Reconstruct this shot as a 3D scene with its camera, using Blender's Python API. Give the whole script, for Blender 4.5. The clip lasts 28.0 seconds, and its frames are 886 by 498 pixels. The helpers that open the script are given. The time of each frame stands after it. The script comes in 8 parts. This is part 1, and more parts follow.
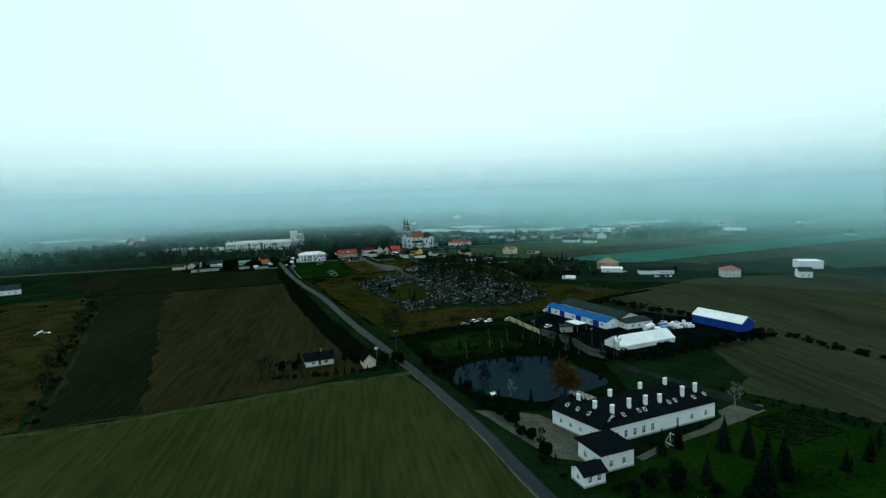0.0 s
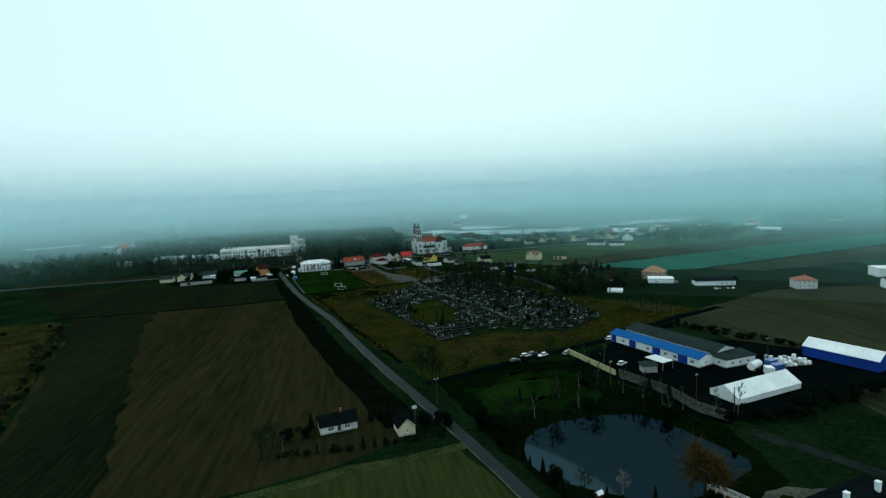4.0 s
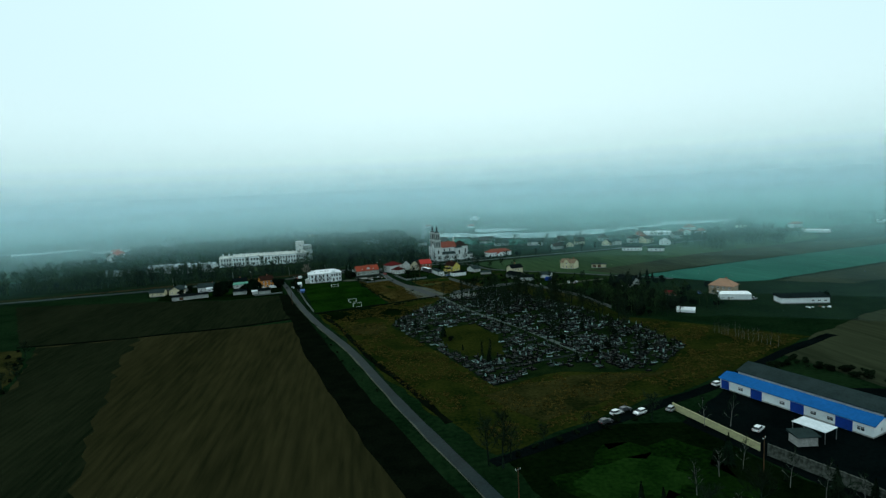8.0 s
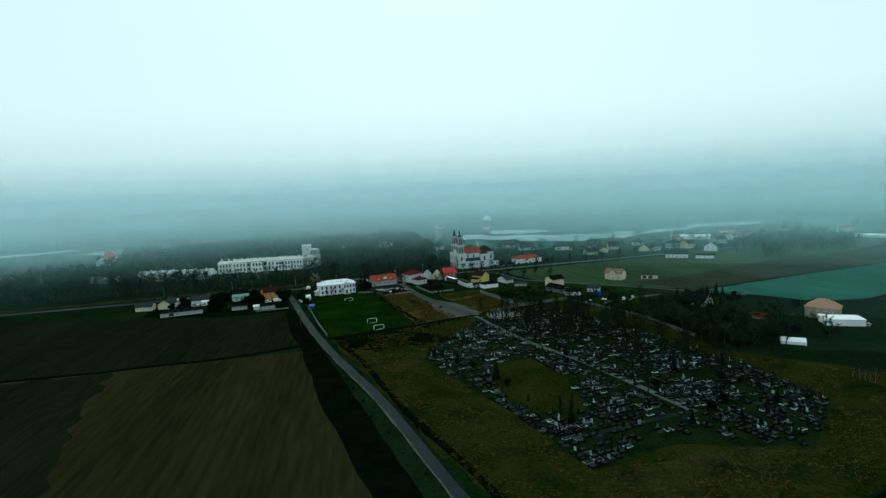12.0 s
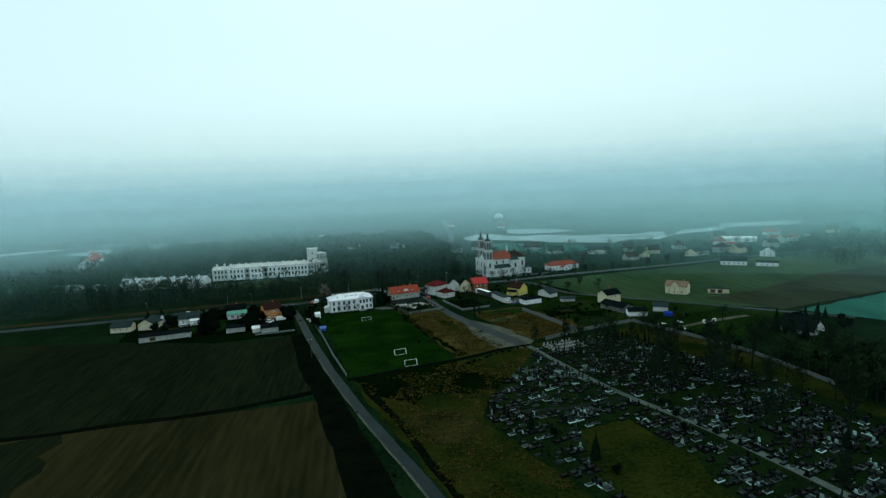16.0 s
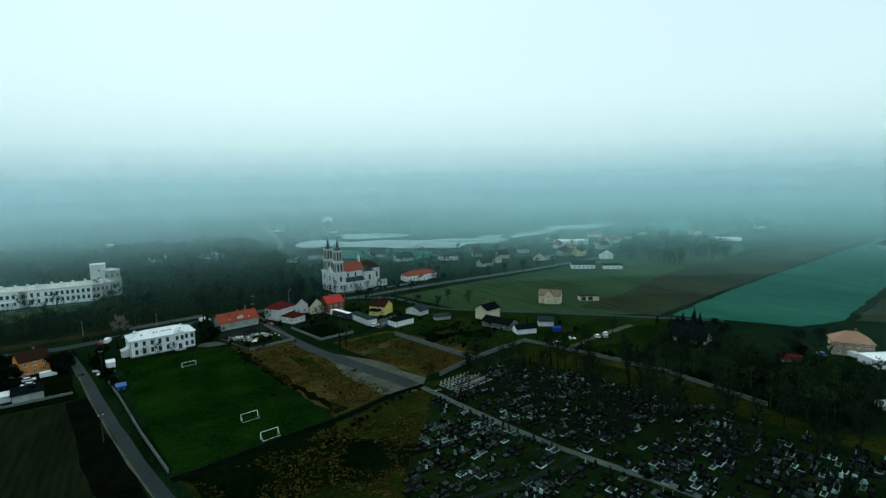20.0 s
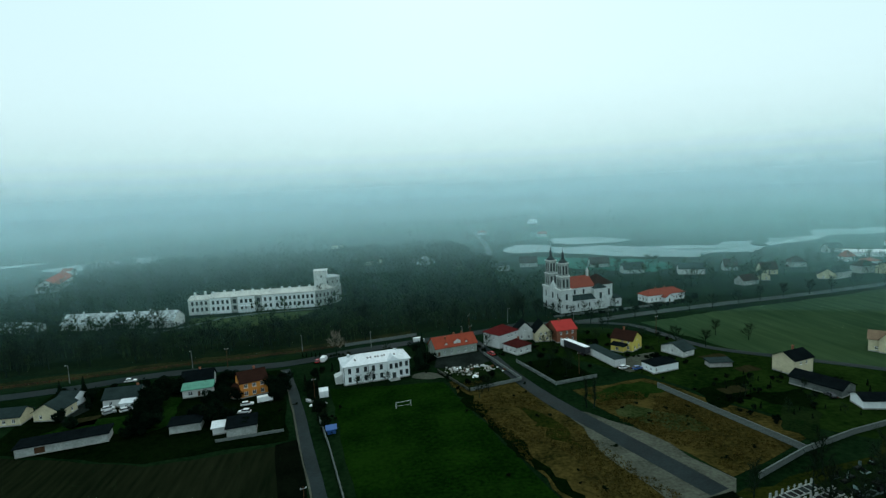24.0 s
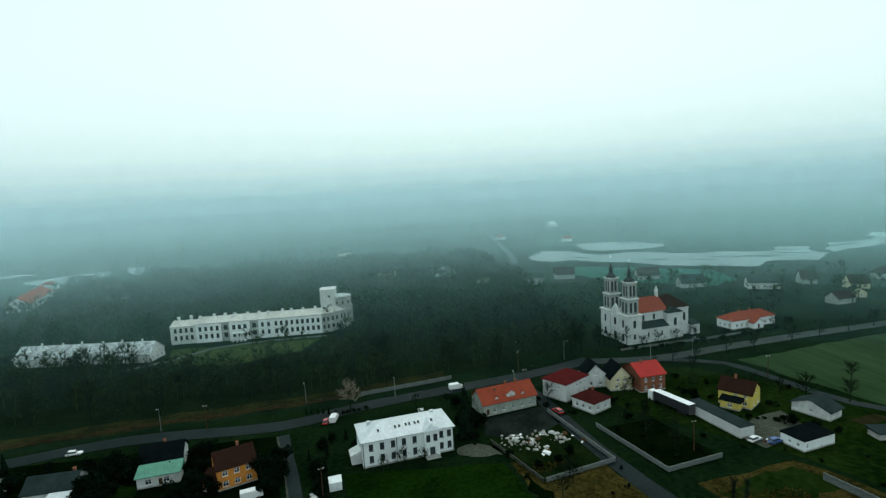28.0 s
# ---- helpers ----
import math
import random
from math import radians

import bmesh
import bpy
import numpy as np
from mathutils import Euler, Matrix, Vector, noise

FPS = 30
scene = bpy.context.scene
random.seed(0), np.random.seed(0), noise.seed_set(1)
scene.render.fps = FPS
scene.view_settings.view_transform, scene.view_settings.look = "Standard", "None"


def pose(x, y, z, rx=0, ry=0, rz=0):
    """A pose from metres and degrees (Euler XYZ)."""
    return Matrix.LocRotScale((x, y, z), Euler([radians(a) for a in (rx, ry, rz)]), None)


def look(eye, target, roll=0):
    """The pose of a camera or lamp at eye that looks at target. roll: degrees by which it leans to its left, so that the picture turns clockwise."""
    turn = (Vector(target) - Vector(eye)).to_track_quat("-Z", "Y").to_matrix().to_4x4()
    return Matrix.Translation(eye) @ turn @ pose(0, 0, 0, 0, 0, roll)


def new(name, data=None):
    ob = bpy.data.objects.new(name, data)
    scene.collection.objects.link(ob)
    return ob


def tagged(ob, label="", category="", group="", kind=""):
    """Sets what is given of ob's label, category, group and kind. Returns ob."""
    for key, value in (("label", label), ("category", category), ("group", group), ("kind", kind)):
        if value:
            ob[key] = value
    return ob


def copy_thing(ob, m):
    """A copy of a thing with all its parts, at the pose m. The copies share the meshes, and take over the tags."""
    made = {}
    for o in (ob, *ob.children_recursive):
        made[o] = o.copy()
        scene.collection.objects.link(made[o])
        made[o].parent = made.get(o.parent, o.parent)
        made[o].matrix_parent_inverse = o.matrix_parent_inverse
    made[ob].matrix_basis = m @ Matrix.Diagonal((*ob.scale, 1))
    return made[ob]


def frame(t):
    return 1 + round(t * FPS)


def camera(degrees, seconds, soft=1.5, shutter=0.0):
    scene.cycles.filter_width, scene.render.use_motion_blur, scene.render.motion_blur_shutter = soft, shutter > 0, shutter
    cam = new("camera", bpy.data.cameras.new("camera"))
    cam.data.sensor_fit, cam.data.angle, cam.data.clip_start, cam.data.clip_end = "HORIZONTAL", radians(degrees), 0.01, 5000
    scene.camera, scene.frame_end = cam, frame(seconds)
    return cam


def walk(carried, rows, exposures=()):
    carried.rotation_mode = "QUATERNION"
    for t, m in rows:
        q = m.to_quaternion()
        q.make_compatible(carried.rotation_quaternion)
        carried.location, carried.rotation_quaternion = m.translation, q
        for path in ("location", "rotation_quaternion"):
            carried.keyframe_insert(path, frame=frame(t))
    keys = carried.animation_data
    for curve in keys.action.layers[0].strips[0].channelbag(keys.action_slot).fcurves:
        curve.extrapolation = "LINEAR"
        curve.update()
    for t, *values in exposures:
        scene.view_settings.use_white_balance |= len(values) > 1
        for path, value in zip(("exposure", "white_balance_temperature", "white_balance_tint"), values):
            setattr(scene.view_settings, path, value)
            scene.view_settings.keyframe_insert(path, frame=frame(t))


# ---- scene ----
# camera: one lens, one flight
cam = camera(80.18, 28.0, soft=1.3)
EXPOSURES = [(0, 0.22, 6500, 10), (3, 0.16, 6500, 10), (6, 0.1, 6500, 10), (20, 0.1, 6500, 10), (25, 0.12, 6600, 11), (28, 0.24, 7000, 14)]
PATH = [
    (0, (35.01, 54.36, 62.34), (51.26, 152.48, 51.88), -1.94),
    (0.5, (33.93, 60.82, 63.09), (50.24, 158.90, 52.43), -2.10),
    (1, (32.92, 68.19, 63.27), (49.23, 166.25, 52.43), -2.12),
    (1.5, (31.85, 74.62, 63.63), (48.25, 172.67, 52.76), -2.22),
    (2, (30.82, 81.14, 64.04), (47.35, 179.14, 53.01), -2.24),
    (2.5, (29.93, 87.56, 64.29), (46.47, 185.57, 53.28), -2.29),
    (3, (28.75, 94.62, 64.56), (45.29, 192.65, 53.73), -2.43),
    (3.5, (27.69, 100.74, 64.87), (44.28, 198.76, 54.05), -2.49),
    (5.5, (23.76, 127.42, 65.98), (40.14, 225.48, 55.20), -2.89),
    (6, (22.67, 134.09, 66.45), (39.06, 232.14, 55.61), -2.95),
    (6.5, (21.49, 140.59, 66.57), (37.88, 238.64, 55.70), -2.87),
    (7, (20.56, 147.85, 66.68), (36.78, 245.93, 55.87), -2.95),
    (7.5, (20.22, 154.78, 66.40), (36.26, 252.89, 55.59), -2.96),
    (8, (19.11, 161.36, 66.17), (35.05, 259.50, 55.46), -2.82),
    (8.5, (18.25, 168.24, 66.05), (34.07, 266.40, 55.32), -2.74),
    (9, (16.94, 175.53, 66.18), (32.66, 273.71, 55.54), -2.70),
    (9.5, (15.77, 182.17, 66.49), (31.55, 280.33, 55.81), -2.69),
    (10, (14.35, 188.68, 66.75), (30.18, 286.83, 55.99), -2.59),
    (10.5, (13.03, 195.13, 67.08), (28.80, 293.28, 56.30), -2.60),
    (11, (11.65, 202.50, 67.54), (27.37, 300.66, 56.73), -2.60),
    (11.5, (11.07, 209.68, 67.92), (26.62, 307.86, 57.00), -2.64),
    (12, (9.84, 216.56, 68.08), (25.30, 314.74, 57.06), -2.59),
    (12.5, (8.46, 223.43, 68.09), (23.95, 321.61, 57.06), -2.53),
    (14.5, (2.59, 253.43, 70.01), (18.13, 351.52, 58.30), -2.52),
    (15, (1.19, 261.56, 70.36), (16.81, 359.62, 58.53), -2.43),
    (15.5, (0.04, 268.61, 70.57), (15.59, 366.66, 58.62), -2.46),
    (16, (-0.71, 275.67, 70.71), (14.82, 373.73, 58.72), -2.42),
    (16.5, (-1.70, 282.95, 70.74), (13.84, 381.00, 58.71), -2.40),
    (17, (-2.77, 290.58, 70.64), (12.80, 388.64, 58.73), -2.40),
    (17.5, (-3.93, 298.08, 70.75), (11.78, 396.10, 58.69), -2.38),
    (18, (-4.57, 304.78, 70.57), (11.04, 402.82, 58.52), -2.35),
    (18.5, (-4.48, 312.43, 69.95), (20.45, 408.49, 57.64), -2.13),
    (19, (-5.86, 319.80, 69.42), (35.71, 409.87, 56.80), -1.55),
    (19.5, (-6.74, 326.90, 69.26), (38.87, 415.00, 56.69), -1.30),
    (20, (-6.76, 333.59, 69.22), (40.79, 420.67, 56.72), -1.27),
    (20.5, (-5.46, 340.06, 69.63), (42.48, 426.91, 57.01), -1.29),
    (21, (-4.81, 347.28, 70.14), (42.86, 434.27, 57.50), -1.39),
    (21.5, (-4.34, 353.75, 70.37), (25.20, 448.52, 58.30), -2.15),
    (22, (-3.44, 360.55, 70.10), (15.91, 457.99, 58.65), -2.58),
    (22.5, (-2.95, 367.67, 69.73), (9.65, 466.26, 58.70), -2.91),
    (24.5, (-6.93, 398.33, 69.98), (5.99, 496.85, 58.76), -2.79),
    (25, (-7.87, 405.80, 70.02), (4.77, 504.37, 58.93), -2.83),
    (25.5, (-8.66, 412.60, 69.98), (3.82, 511.21, 58.98), -2.85),
    (26, (-9.21, 419.52, 70.21), (3.09, 518.15, 59.17), -2.95),
    (26.5, (-9.85, 426.27, 70.31), (2.31, 524.92, 59.39), -2.98),
    (27, (-10.62, 434.06, 70.43), (1.48, 532.73, 59.58), -3.08),
    (27.5, (-11.27, 441.01, 70.61), (0.87, 539.69, 59.81), -3.16),
    (28, (-11.53, 447.66, 70.99), (0.24, 546.37, 60.13), -3.27),
]
walk(cam, [(t, look(e, g, r)) for t, e, g, r in PATH], exposures=EXPOSURES)

# ---------------------------------------------------------------- world, sun, fog
scene.cycles.transparent_max_bounces = 64
world = bpy.data.worlds.new("overcast")
scene.world = world
world.use_nodes = True
wn = world.node_tree.nodes
wl = world.node_tree.links
wbg = wn["Background"]
sky = wn.new("ShaderNodeTexSky")
sky.sky_type = "NISHITA"
sky.sun_disc = False
sky.sun_elevation = radians(46)
sky.sun_rotation = radians(10)
sky.air_density = 1.0
sky.dust_density = 4.0
sky.ozone_density = 2.0
cloud = wn.new("ShaderNodeMix")
cloud.data_type = "RGBA"
cloud.inputs[0].default_value = 0.86
cloud.inputs[7].default_value = (6.22, 8.5, 8.8, 1)
tint = wn.new("ShaderNodeMix")
tint.data_type = "RGBA"
tint.blend_type = "MULTIPLY"
tint.inputs[0].default_value = 1.0
tint.inputs[7].default_value = (0.74, 0.97, 1.0, 1)
wl.new(sky.outputs[0], tint.inputs[6])
wl.new(tint.outputs[2], cloud.inputs[6])
wl.new(cloud.outputs[2], wbg.inputs["Color"])
wbg.inputs["Strength"].default_value = 0.11

sun_data = bpy.data.lights.new("sun", "SUN")
sun_data.energy = 0.5
sun_data.angle = radians(40)
sun_data.color = (1.0, 0.97, 0.92)
sun = new("sun", sun_data)
sun.matrix_world = look((30, 150, 158), (0, 0, 0))


# ---------------------------------------------------------------- materials
def nodes_of(name):
    m = bpy.data.materials.new(name)
    m.use_nodes = True
    nt = m.node_tree
    return m, nt.nodes, nt.links, nt.nodes["Principled BSDF"]


def mat(name, c1, c2=None, scale=1.0, fine=8.0, rough=0.85, metal=0.0, bump=0.0, spread=0.0, stretch=(1, 1, 1), turn=0.0,
        furrow=0.0, furrow_amount=0.0, spec=0.0, island=False, skew=1.0):
    """A weathered surface: two tones mixed by broad stains and by fine grain, per-object spread, relief, optional furrows."""
    m, n, l, b = nodes_of(name)
    c2 = c2 or tuple(v * 0.7 for v in c1)
    geo = n.new("ShaderNodeTexCoord")
    mp = n.new("ShaderNodeMapping")
    mp.inputs["Scale"].default_value = stretch
    mp.inputs["Rotation"].default_value = (0, 0, radians(turn))
    l.new(geo.outputs["Object"], mp.inputs[0])
    big = n.new("ShaderNodeTexNoise")
    big.inputs["Scale"].default_value = scale
    big.inputs["Detail"].default_value = 6
    big.inputs["Roughness"].default_value = 0.62
    small = n.new("ShaderNodeTexNoise")
    small.inputs["Scale"].default_value = fine
    small.inputs["Detail"].default_value = 4
    l.new(mp.outputs[0], big.inputs["Vector"])
    l.new(mp.outputs[0], small.inputs["Vector"])
    add = n.new("ShaderNodeMath")
    add.operation = "MULTIPLY_ADD"
    add.inputs[1].default_value = 0.45
    l.new(small.outputs[0], add.inputs[0])
    sc = n.new("ShaderNodeMath")
    sc.operation = "MULTIPLY"
    sc.inputs[1].default_value = 0.6
    l.new(big.outputs[0], sc.inputs[0])
    l.new(sc.outputs[0], add.inputs[2])
    last = add.outputs[0]
    if furrow:
        wv = n.new("ShaderNodeTexWave")
        wv.bands_direction = "X"
        wv.inputs["Scale"].default_value = furrow
        wv.inputs["Distortion"].default_value = 1.2
        wv.inputs["Detail"].default_value = 2
        wv.inputs["Detail Scale"].default_value = 0.3
        l.new(mp.outputs[0], wv.inputs["Vector"])
        fa = n.new("ShaderNodeMath")
        fa.operation = "MULTIPLY_ADD"
        fa.inputs[1].default_value = furrow_amount
        l.new(wv.outputs[1], fa.inputs[0])
        l.new(last, fa.inputs[2])
        last = fa.outputs[0]
    ramp = n.new("ShaderNodeMapRange")
    ramp.inputs["From Min"].default_value = 0.42
    ramp.inputs["From Max"].default_value = 0.645 + furrow_amount
    l.new(last, ramp.inputs["Value"])
    mix = n.new("ShaderNodeMix")
    mix.data_type = "RGBA"
    mix.inputs[6].default_value = (*c1, 1)
    mix.inputs[7].default_value = (*c2, 1)
    l.new(ramp.outputs[0], mix.inputs[0])
    out = mix.outputs[2]
    if spread:
        hsv = n.new("ShaderNodeHueSaturation")
        src = n.new("ShaderNodeNewGeometry") if island else n.new("ShaderNodeObjectInfo")
        rng = n.new("ShaderNodeMapRange")
        rng.inputs["To Min"].default_value = 1 - spread
        rng.inputs["To Max"].default_value = 1 + spread * skew
        powr = n.new("ShaderNodeMath")
        powr.operation = "POWER"
        powr.inputs[1].default_value = skew
        l.new(src.outputs["Random Per Island" if island else "Random"], powr.inputs[0])
        l.new(powr.outputs[0], rng.inputs["Value"])
        l.new(rng.outputs[0], hsv.inputs["Value"])
        l.new(out, hsv.inputs["Color"])
        out = hsv.outputs[0]
    l.new(out, b.inputs["Base Color"])
    b.inputs["Roughness"].default_value = rough
    b.inputs["Metallic"].default_value = metal
    b.inputs["Specular IOR Level"].default_value = spec
    if bump:
        bp = n.new("ShaderNodeBump")
        bp.inputs["Strength"].default_value = bump
        bp.inputs["Distance"].default_value = 0.1
        l.new(last, bp.inputs["Height"])
        l.new(bp.outputs[0], b.inputs["Normal"])
    return m


M = {}
M["earth"] = mat("earth", (0.00125, 0.00612, 0.0021), (0.00583, 0.0157, 0.00565), 0.04, 0.7, bump=0.4)
M["field_olive"] = mat("field_olive", (0.0105, 0.0165, 0.0048), (0.027, 0.0335, 0.0105), 0.03, 0.5, furrow=0.16, furrow_amount=0.05, turn=-12, stretch=(1, 0.12, 1), bump=0.3)
M["field_brown"] = mat("field_brown", (0.0082, 0.0093, 0.0039), (0.0215, 0.0203, 0.0084), 0.025, 0.5, furrow=0.12, furrow_amount=0.03, turn=-14, stretch=(1, 0.10, 1), bump=0.3)
M["field_dark"] = mat("field_dark", (0.00284, 0.00548, 0.00244), (0.00969, 0.0128, 0.00609), 0.03, 0.6, furrow=0.15, furrow_amount=0.05, turn=-14, stretch=(1, 0.12, 1), bump=0.3)
M["field_green"] = mat("field_green", (0.01, 0.0598, 0.0437), (0.0188, 0.092, 0.0655), 0.012, 0.3, furrow=0.06, furrow_amount=0.02, turn=-60, stretch=(1, 0.1, 1))
M["field_grey"] = mat("field_grey", (0.0087, 0.028, 0.0171), (0.0209, 0.052, 0.0308), 0.012, 0.3, furrow=0.05, furrow_amount=0.05, turn=30, stretch=(1, 0.1, 1))
M["soil"] = mat("soil", (0.00096, 0.00198, 0.00105), (0.00264, 0.0044, 0.00231), 0.15, 1.5, bump=0.5)
M["meadow"] = mat("meadow", (0.00281, 0.0076, 0.0015), (0.0181, 0.0215, 0.004), 0.055, 0.9, bump=0.5)
M["meadow_dry"] = mat("meadow_dry", (0.00451, 0.0072, 0.002), (0.0262, 0.0255, 0.0078), 0.08, 0.9, bump=0.5)
M["dry_grass"] = mat("dry_grass", (0.0207, 0.0183, 0.0042), (0.0578, 0.0422, 0.0106), 0.2, 1.5, spread=0.3, island=True)
M["plaster_tan"] = mat("plaster_tan", (0.34, 0.27, 0.19), (0.24, 0.19, 0.14), 0.4, 2.5)
M["roof_pink"] = mat("roof_pink", (0.34, 0.13, 0.10), (0.24, 0.10, 0.08), 0.3, 3.0, furrow=2.5, furrow_amount=0.1, bump=0.4)
M["roof_metal_old"] = mat("roof_metal_old", (0.527, 0.594, 0.603), (0.136, 0.153, 0.153), 0.5, 1.6, rough=0.6, bump=0.3)
M["wall_ivy"] = mat("wall_ivy", (0.06, 0.066, 0.054), (0.015, 0.0192, 0.012), 0.4, 1.2)
M["lawn"] = mat("lawn", (0.00105, 0.0068, 0.0008), (0.0051, 0.0195, 0.002), 0.06, 0.9, bump=0.3)
M["lawn_dull"] = mat("lawn_dull", (0.000449, 0.00243, 0.000578), (0.00229, 0.00607, 0.0015), 0.06, 0.7, bump=0.4)
M["cemetery_ground"] = mat("cemetery_ground", (0.00122, 0.0056, 0.00171), (0.00766, 0.0155, 0.00437), 0.12, 1.2, bump=0.5)
M["grass_fresh"] = mat("grass_fresh", (0.00171, 0.0075, 0.00129), (0.00925, 0.0215, 0.004), 0.05, 0.6, bump=0.4)
M["field_dull_green"] = mat("field_dull_green", (0.0143, 0.0337, 0.0141), (0.0325, 0.058, 0.0254), 0.015, 0.3, furrow=0.05, furrow_amount=0.02, turn=30, stretch=(1, 0.1, 1))
M["field_tan"] = mat("field_tan", (0.0119, 0.0165, 0.00882), (0.0293, 0.0358, 0.0191), 0.02, 0.4, furrow=0.06, furrow_amount=0.03, turn=-30, stretch=(1, 0.1, 1), bump=0.3)
M["wall_concrete"] = mat("wall_concrete", (0.141, 0.16, 0.152), (0.0704, 0.084, 0.08), 0.4, 2.0)
M["twigs_wood"] = mat("twigs_wood", (0.00544, 0.0145, 0.00427), (0.0196, 0.037, 0.0138), 0.035, 0.5)
M["gravel_worn"] = mat("gravel_worn", (0.034, 0.038, 0.0291), (0.0747, 0.0821, 0.0634), 0.12, 1.2, bump=0.4)
M["wood_floor"] = mat("wood_floor", (0.00133, 0.0055, 0.00133), (0.00636, 0.013, 0.00399), 0.08, 0.8, bump=0.6)
M["asphalt"] = mat("asphalt", (0.004, 0.00959, 0.0104), (0.00915, 0.0193, 0.0201), 0.1, 1.5, rough=0.6, spec=0.04)
M["gravel_dark"] = mat("gravel_dark", (0.00525, 0.00791, 0.00661), (0.0147, 0.0208, 0.0176), 0.15, 1.4, bump=0.4)
M["plaster_worn"] = mat("plaster_worn", (0.36, 0.385, 0.37), (0.22, 0.24, 0.225), 0.35, 1.6)
M["plaster_green"] = mat("plaster_green", (0.33, 0.37, 0.33), (0.22, 0.25, 0.22), 0.35, 2.0)
M["roof_palace"] = mat("roof_palace", (0.55, 0.56, 0.52), (0.34, 0.345, 0.315), 0.22, 1.2, rough=0.7, bump=0.2)
M["roof_darkred"] = mat("roof_darkred", (0.055, 0.012, 0.011), (0.03, 0.008, 0.007), 0.3, 3.0, furrow=2.5, furrow_amount=0.1, bump=0.4)
M["lawn_bright"] = mat("lawn_bright", (0.010, 0.0235, 0.0052), (0.034, 0.052, 0.0150), 0.06, 0.8, bump=0.4)
M["wall_stained"] = mat("wall_stained", (0.115, 0.125, 0.11), (0.018, 0.022, 0.015), 0.35, 1.3)
M["rubble"] = mat("rubble", (0.34, 0.33, 0.30), (0.14, 0.135, 0.12), 0.8, 3.0, spread=0.5)
M["plaster_church"] = mat("plaster_church", (0.6, 0.63, 0.62), (0.44, 0.465, 0.46), 0.3, 2.0)
M["asphalt_street"] = mat("asphalt_street", (0.00336, 0.00798, 0.00872), (0.00864, 0.0182, 0.019), 0.1, 1.5, rough=0.6, spec=0.04)
M["verge_green"] = mat("verge_green", (0.0085, 0.0165, 0.0045), (0.034, 0.044, 0.0165), 0.15, 1.2, bump=0.4)
M["asphalt_dark"] = mat("asphalt_dark", (0.000816, 0.0019, 0.00199), (0.00211, 0.00429, 0.0041), 0.08, 1.2, rough=0.55)
M["gravel"] = mat("gravel", (0.0833, 0.098, 0.0833), (0.1658, 0.195, 0.1665), 0.12, 1.4, bump=0.4)
M["path"] = mat("path", (0.045, 0.057, 0.051), (0.075, 0.093, 0.084), 0.2, 2.0)
M["plaster"] = mat("plaster", (0.74, 0.78, 0.78), (0.62, 0.66, 0.67), 0.25, 2.5, rough=0.8)
M["plaster_grey"] = mat("plaster_grey", (0.56, 0.58, 0.57), (0.45, 0.465, 0.455), 0.3, 2.5)
M["plaster_old"] = mat("plaster_old", (0.62, 0.64, 0.62), (0.42, 0.435, 0.42), 0.35, 2.0)
M["plaster_yellow"] = mat("plaster_yellow", (0.62, 0.50, 0.12), (0.50, 0.40, 0.10), 0.4, 2.5)
M["plaster_cream"] = mat("plaster_cream", (0.6, 0.54, 0.36), (0.46, 0.41, 0.28), 0.4, 2.5)
M["plaster_orange"] = mat("plaster_orange", (0.62, 0.24, 0.05), (0.48, 0.18, 0.04), 0.4, 2.5)
M["wall_yellow_old"] = mat("wall_yellow_old", (0.44, 0.42, 0.22), (0.30, 0.28, 0.18), 0.3, 1.5)
M["concrete"] = mat("concrete", (0.36, 0.36, 0.34), (0.22, 0.22, 0.21), 0.4, 3.0)
M["brick"] = mat("brick", (0.26, 0.10, 0.06), (0.16, 0.07, 0.045), 0.6, 6.0)
M["roof_orange"] = mat("roof_orange", (0.3, 0.058, 0.032), (0.19, 0.042, 0.026), 0.35, 3.0, furrow=2.5, furrow_amount=0.12, bump=0.4)
M["roof_tile_old"] = mat("roof_tile_old", (0.25, 0.055, 0.034), (0.15, 0.042, 0.028), 0.35, 3.0, furrow=2.5, furrow_amount=0.12, bump=0.4)
M["roof_red"] = mat("roof_red", (0.42, 0.045, 0.04), (0.30, 0.035, 0.03), 0.3, 3.0, furrow=2.5, furrow_amount=0.1, bump=0.4)
M["roof_maroon"] = mat("roof_maroon", (0.1, 0.014, 0.014), (0.055, 0.01, 0.01), 0.3, 3.0, furrow=2.5, furrow_amount=0.1, bump=0.4)
M["roof_brown"] = mat("roof_brown", (0.03, 0.014, 0.01), (0.018, 0.009, 0.007), 0.3, 3.0, furrow=2.5, furrow_amount=0.1, bump=0.4)
M["roof_tan"] = mat("roof_tan", (0.36, 0.20, 0.13), (0.25, 0.15, 0.10), 0.3, 3.0, furrow=2.5, furrow_amount=0.1, bump=0.4)
M["roof_dark"] = mat("roof_dark", (0.00214, 0.00357, 0.00423), (0.00571, 0.00918, 0.00989), 0.3, 3.0, rough=0.6, furrow=2.5, furrow_amount=0.1, bump=0.4)
M["roof_grey"] = mat("roof_grey", (0.0229, 0.0363, 0.0356), (0.0134, 0.0215, 0.0214), 0.25, 2.5, rough=0.65)
M["roof_metal"] = mat("roof_metal", (0.62, 0.66, 0.68), (0.42, 0.46, 0.48), 0.2, 1.5, rough=0.45, metal=0.25, furrow=1.2, furrow_amount=0.08, bump=0.2)
M["roof_green"] = mat("roof_green", (0.10, 0.26, 0.19), (0.07, 0.18, 0.14), 0.3, 2.5)
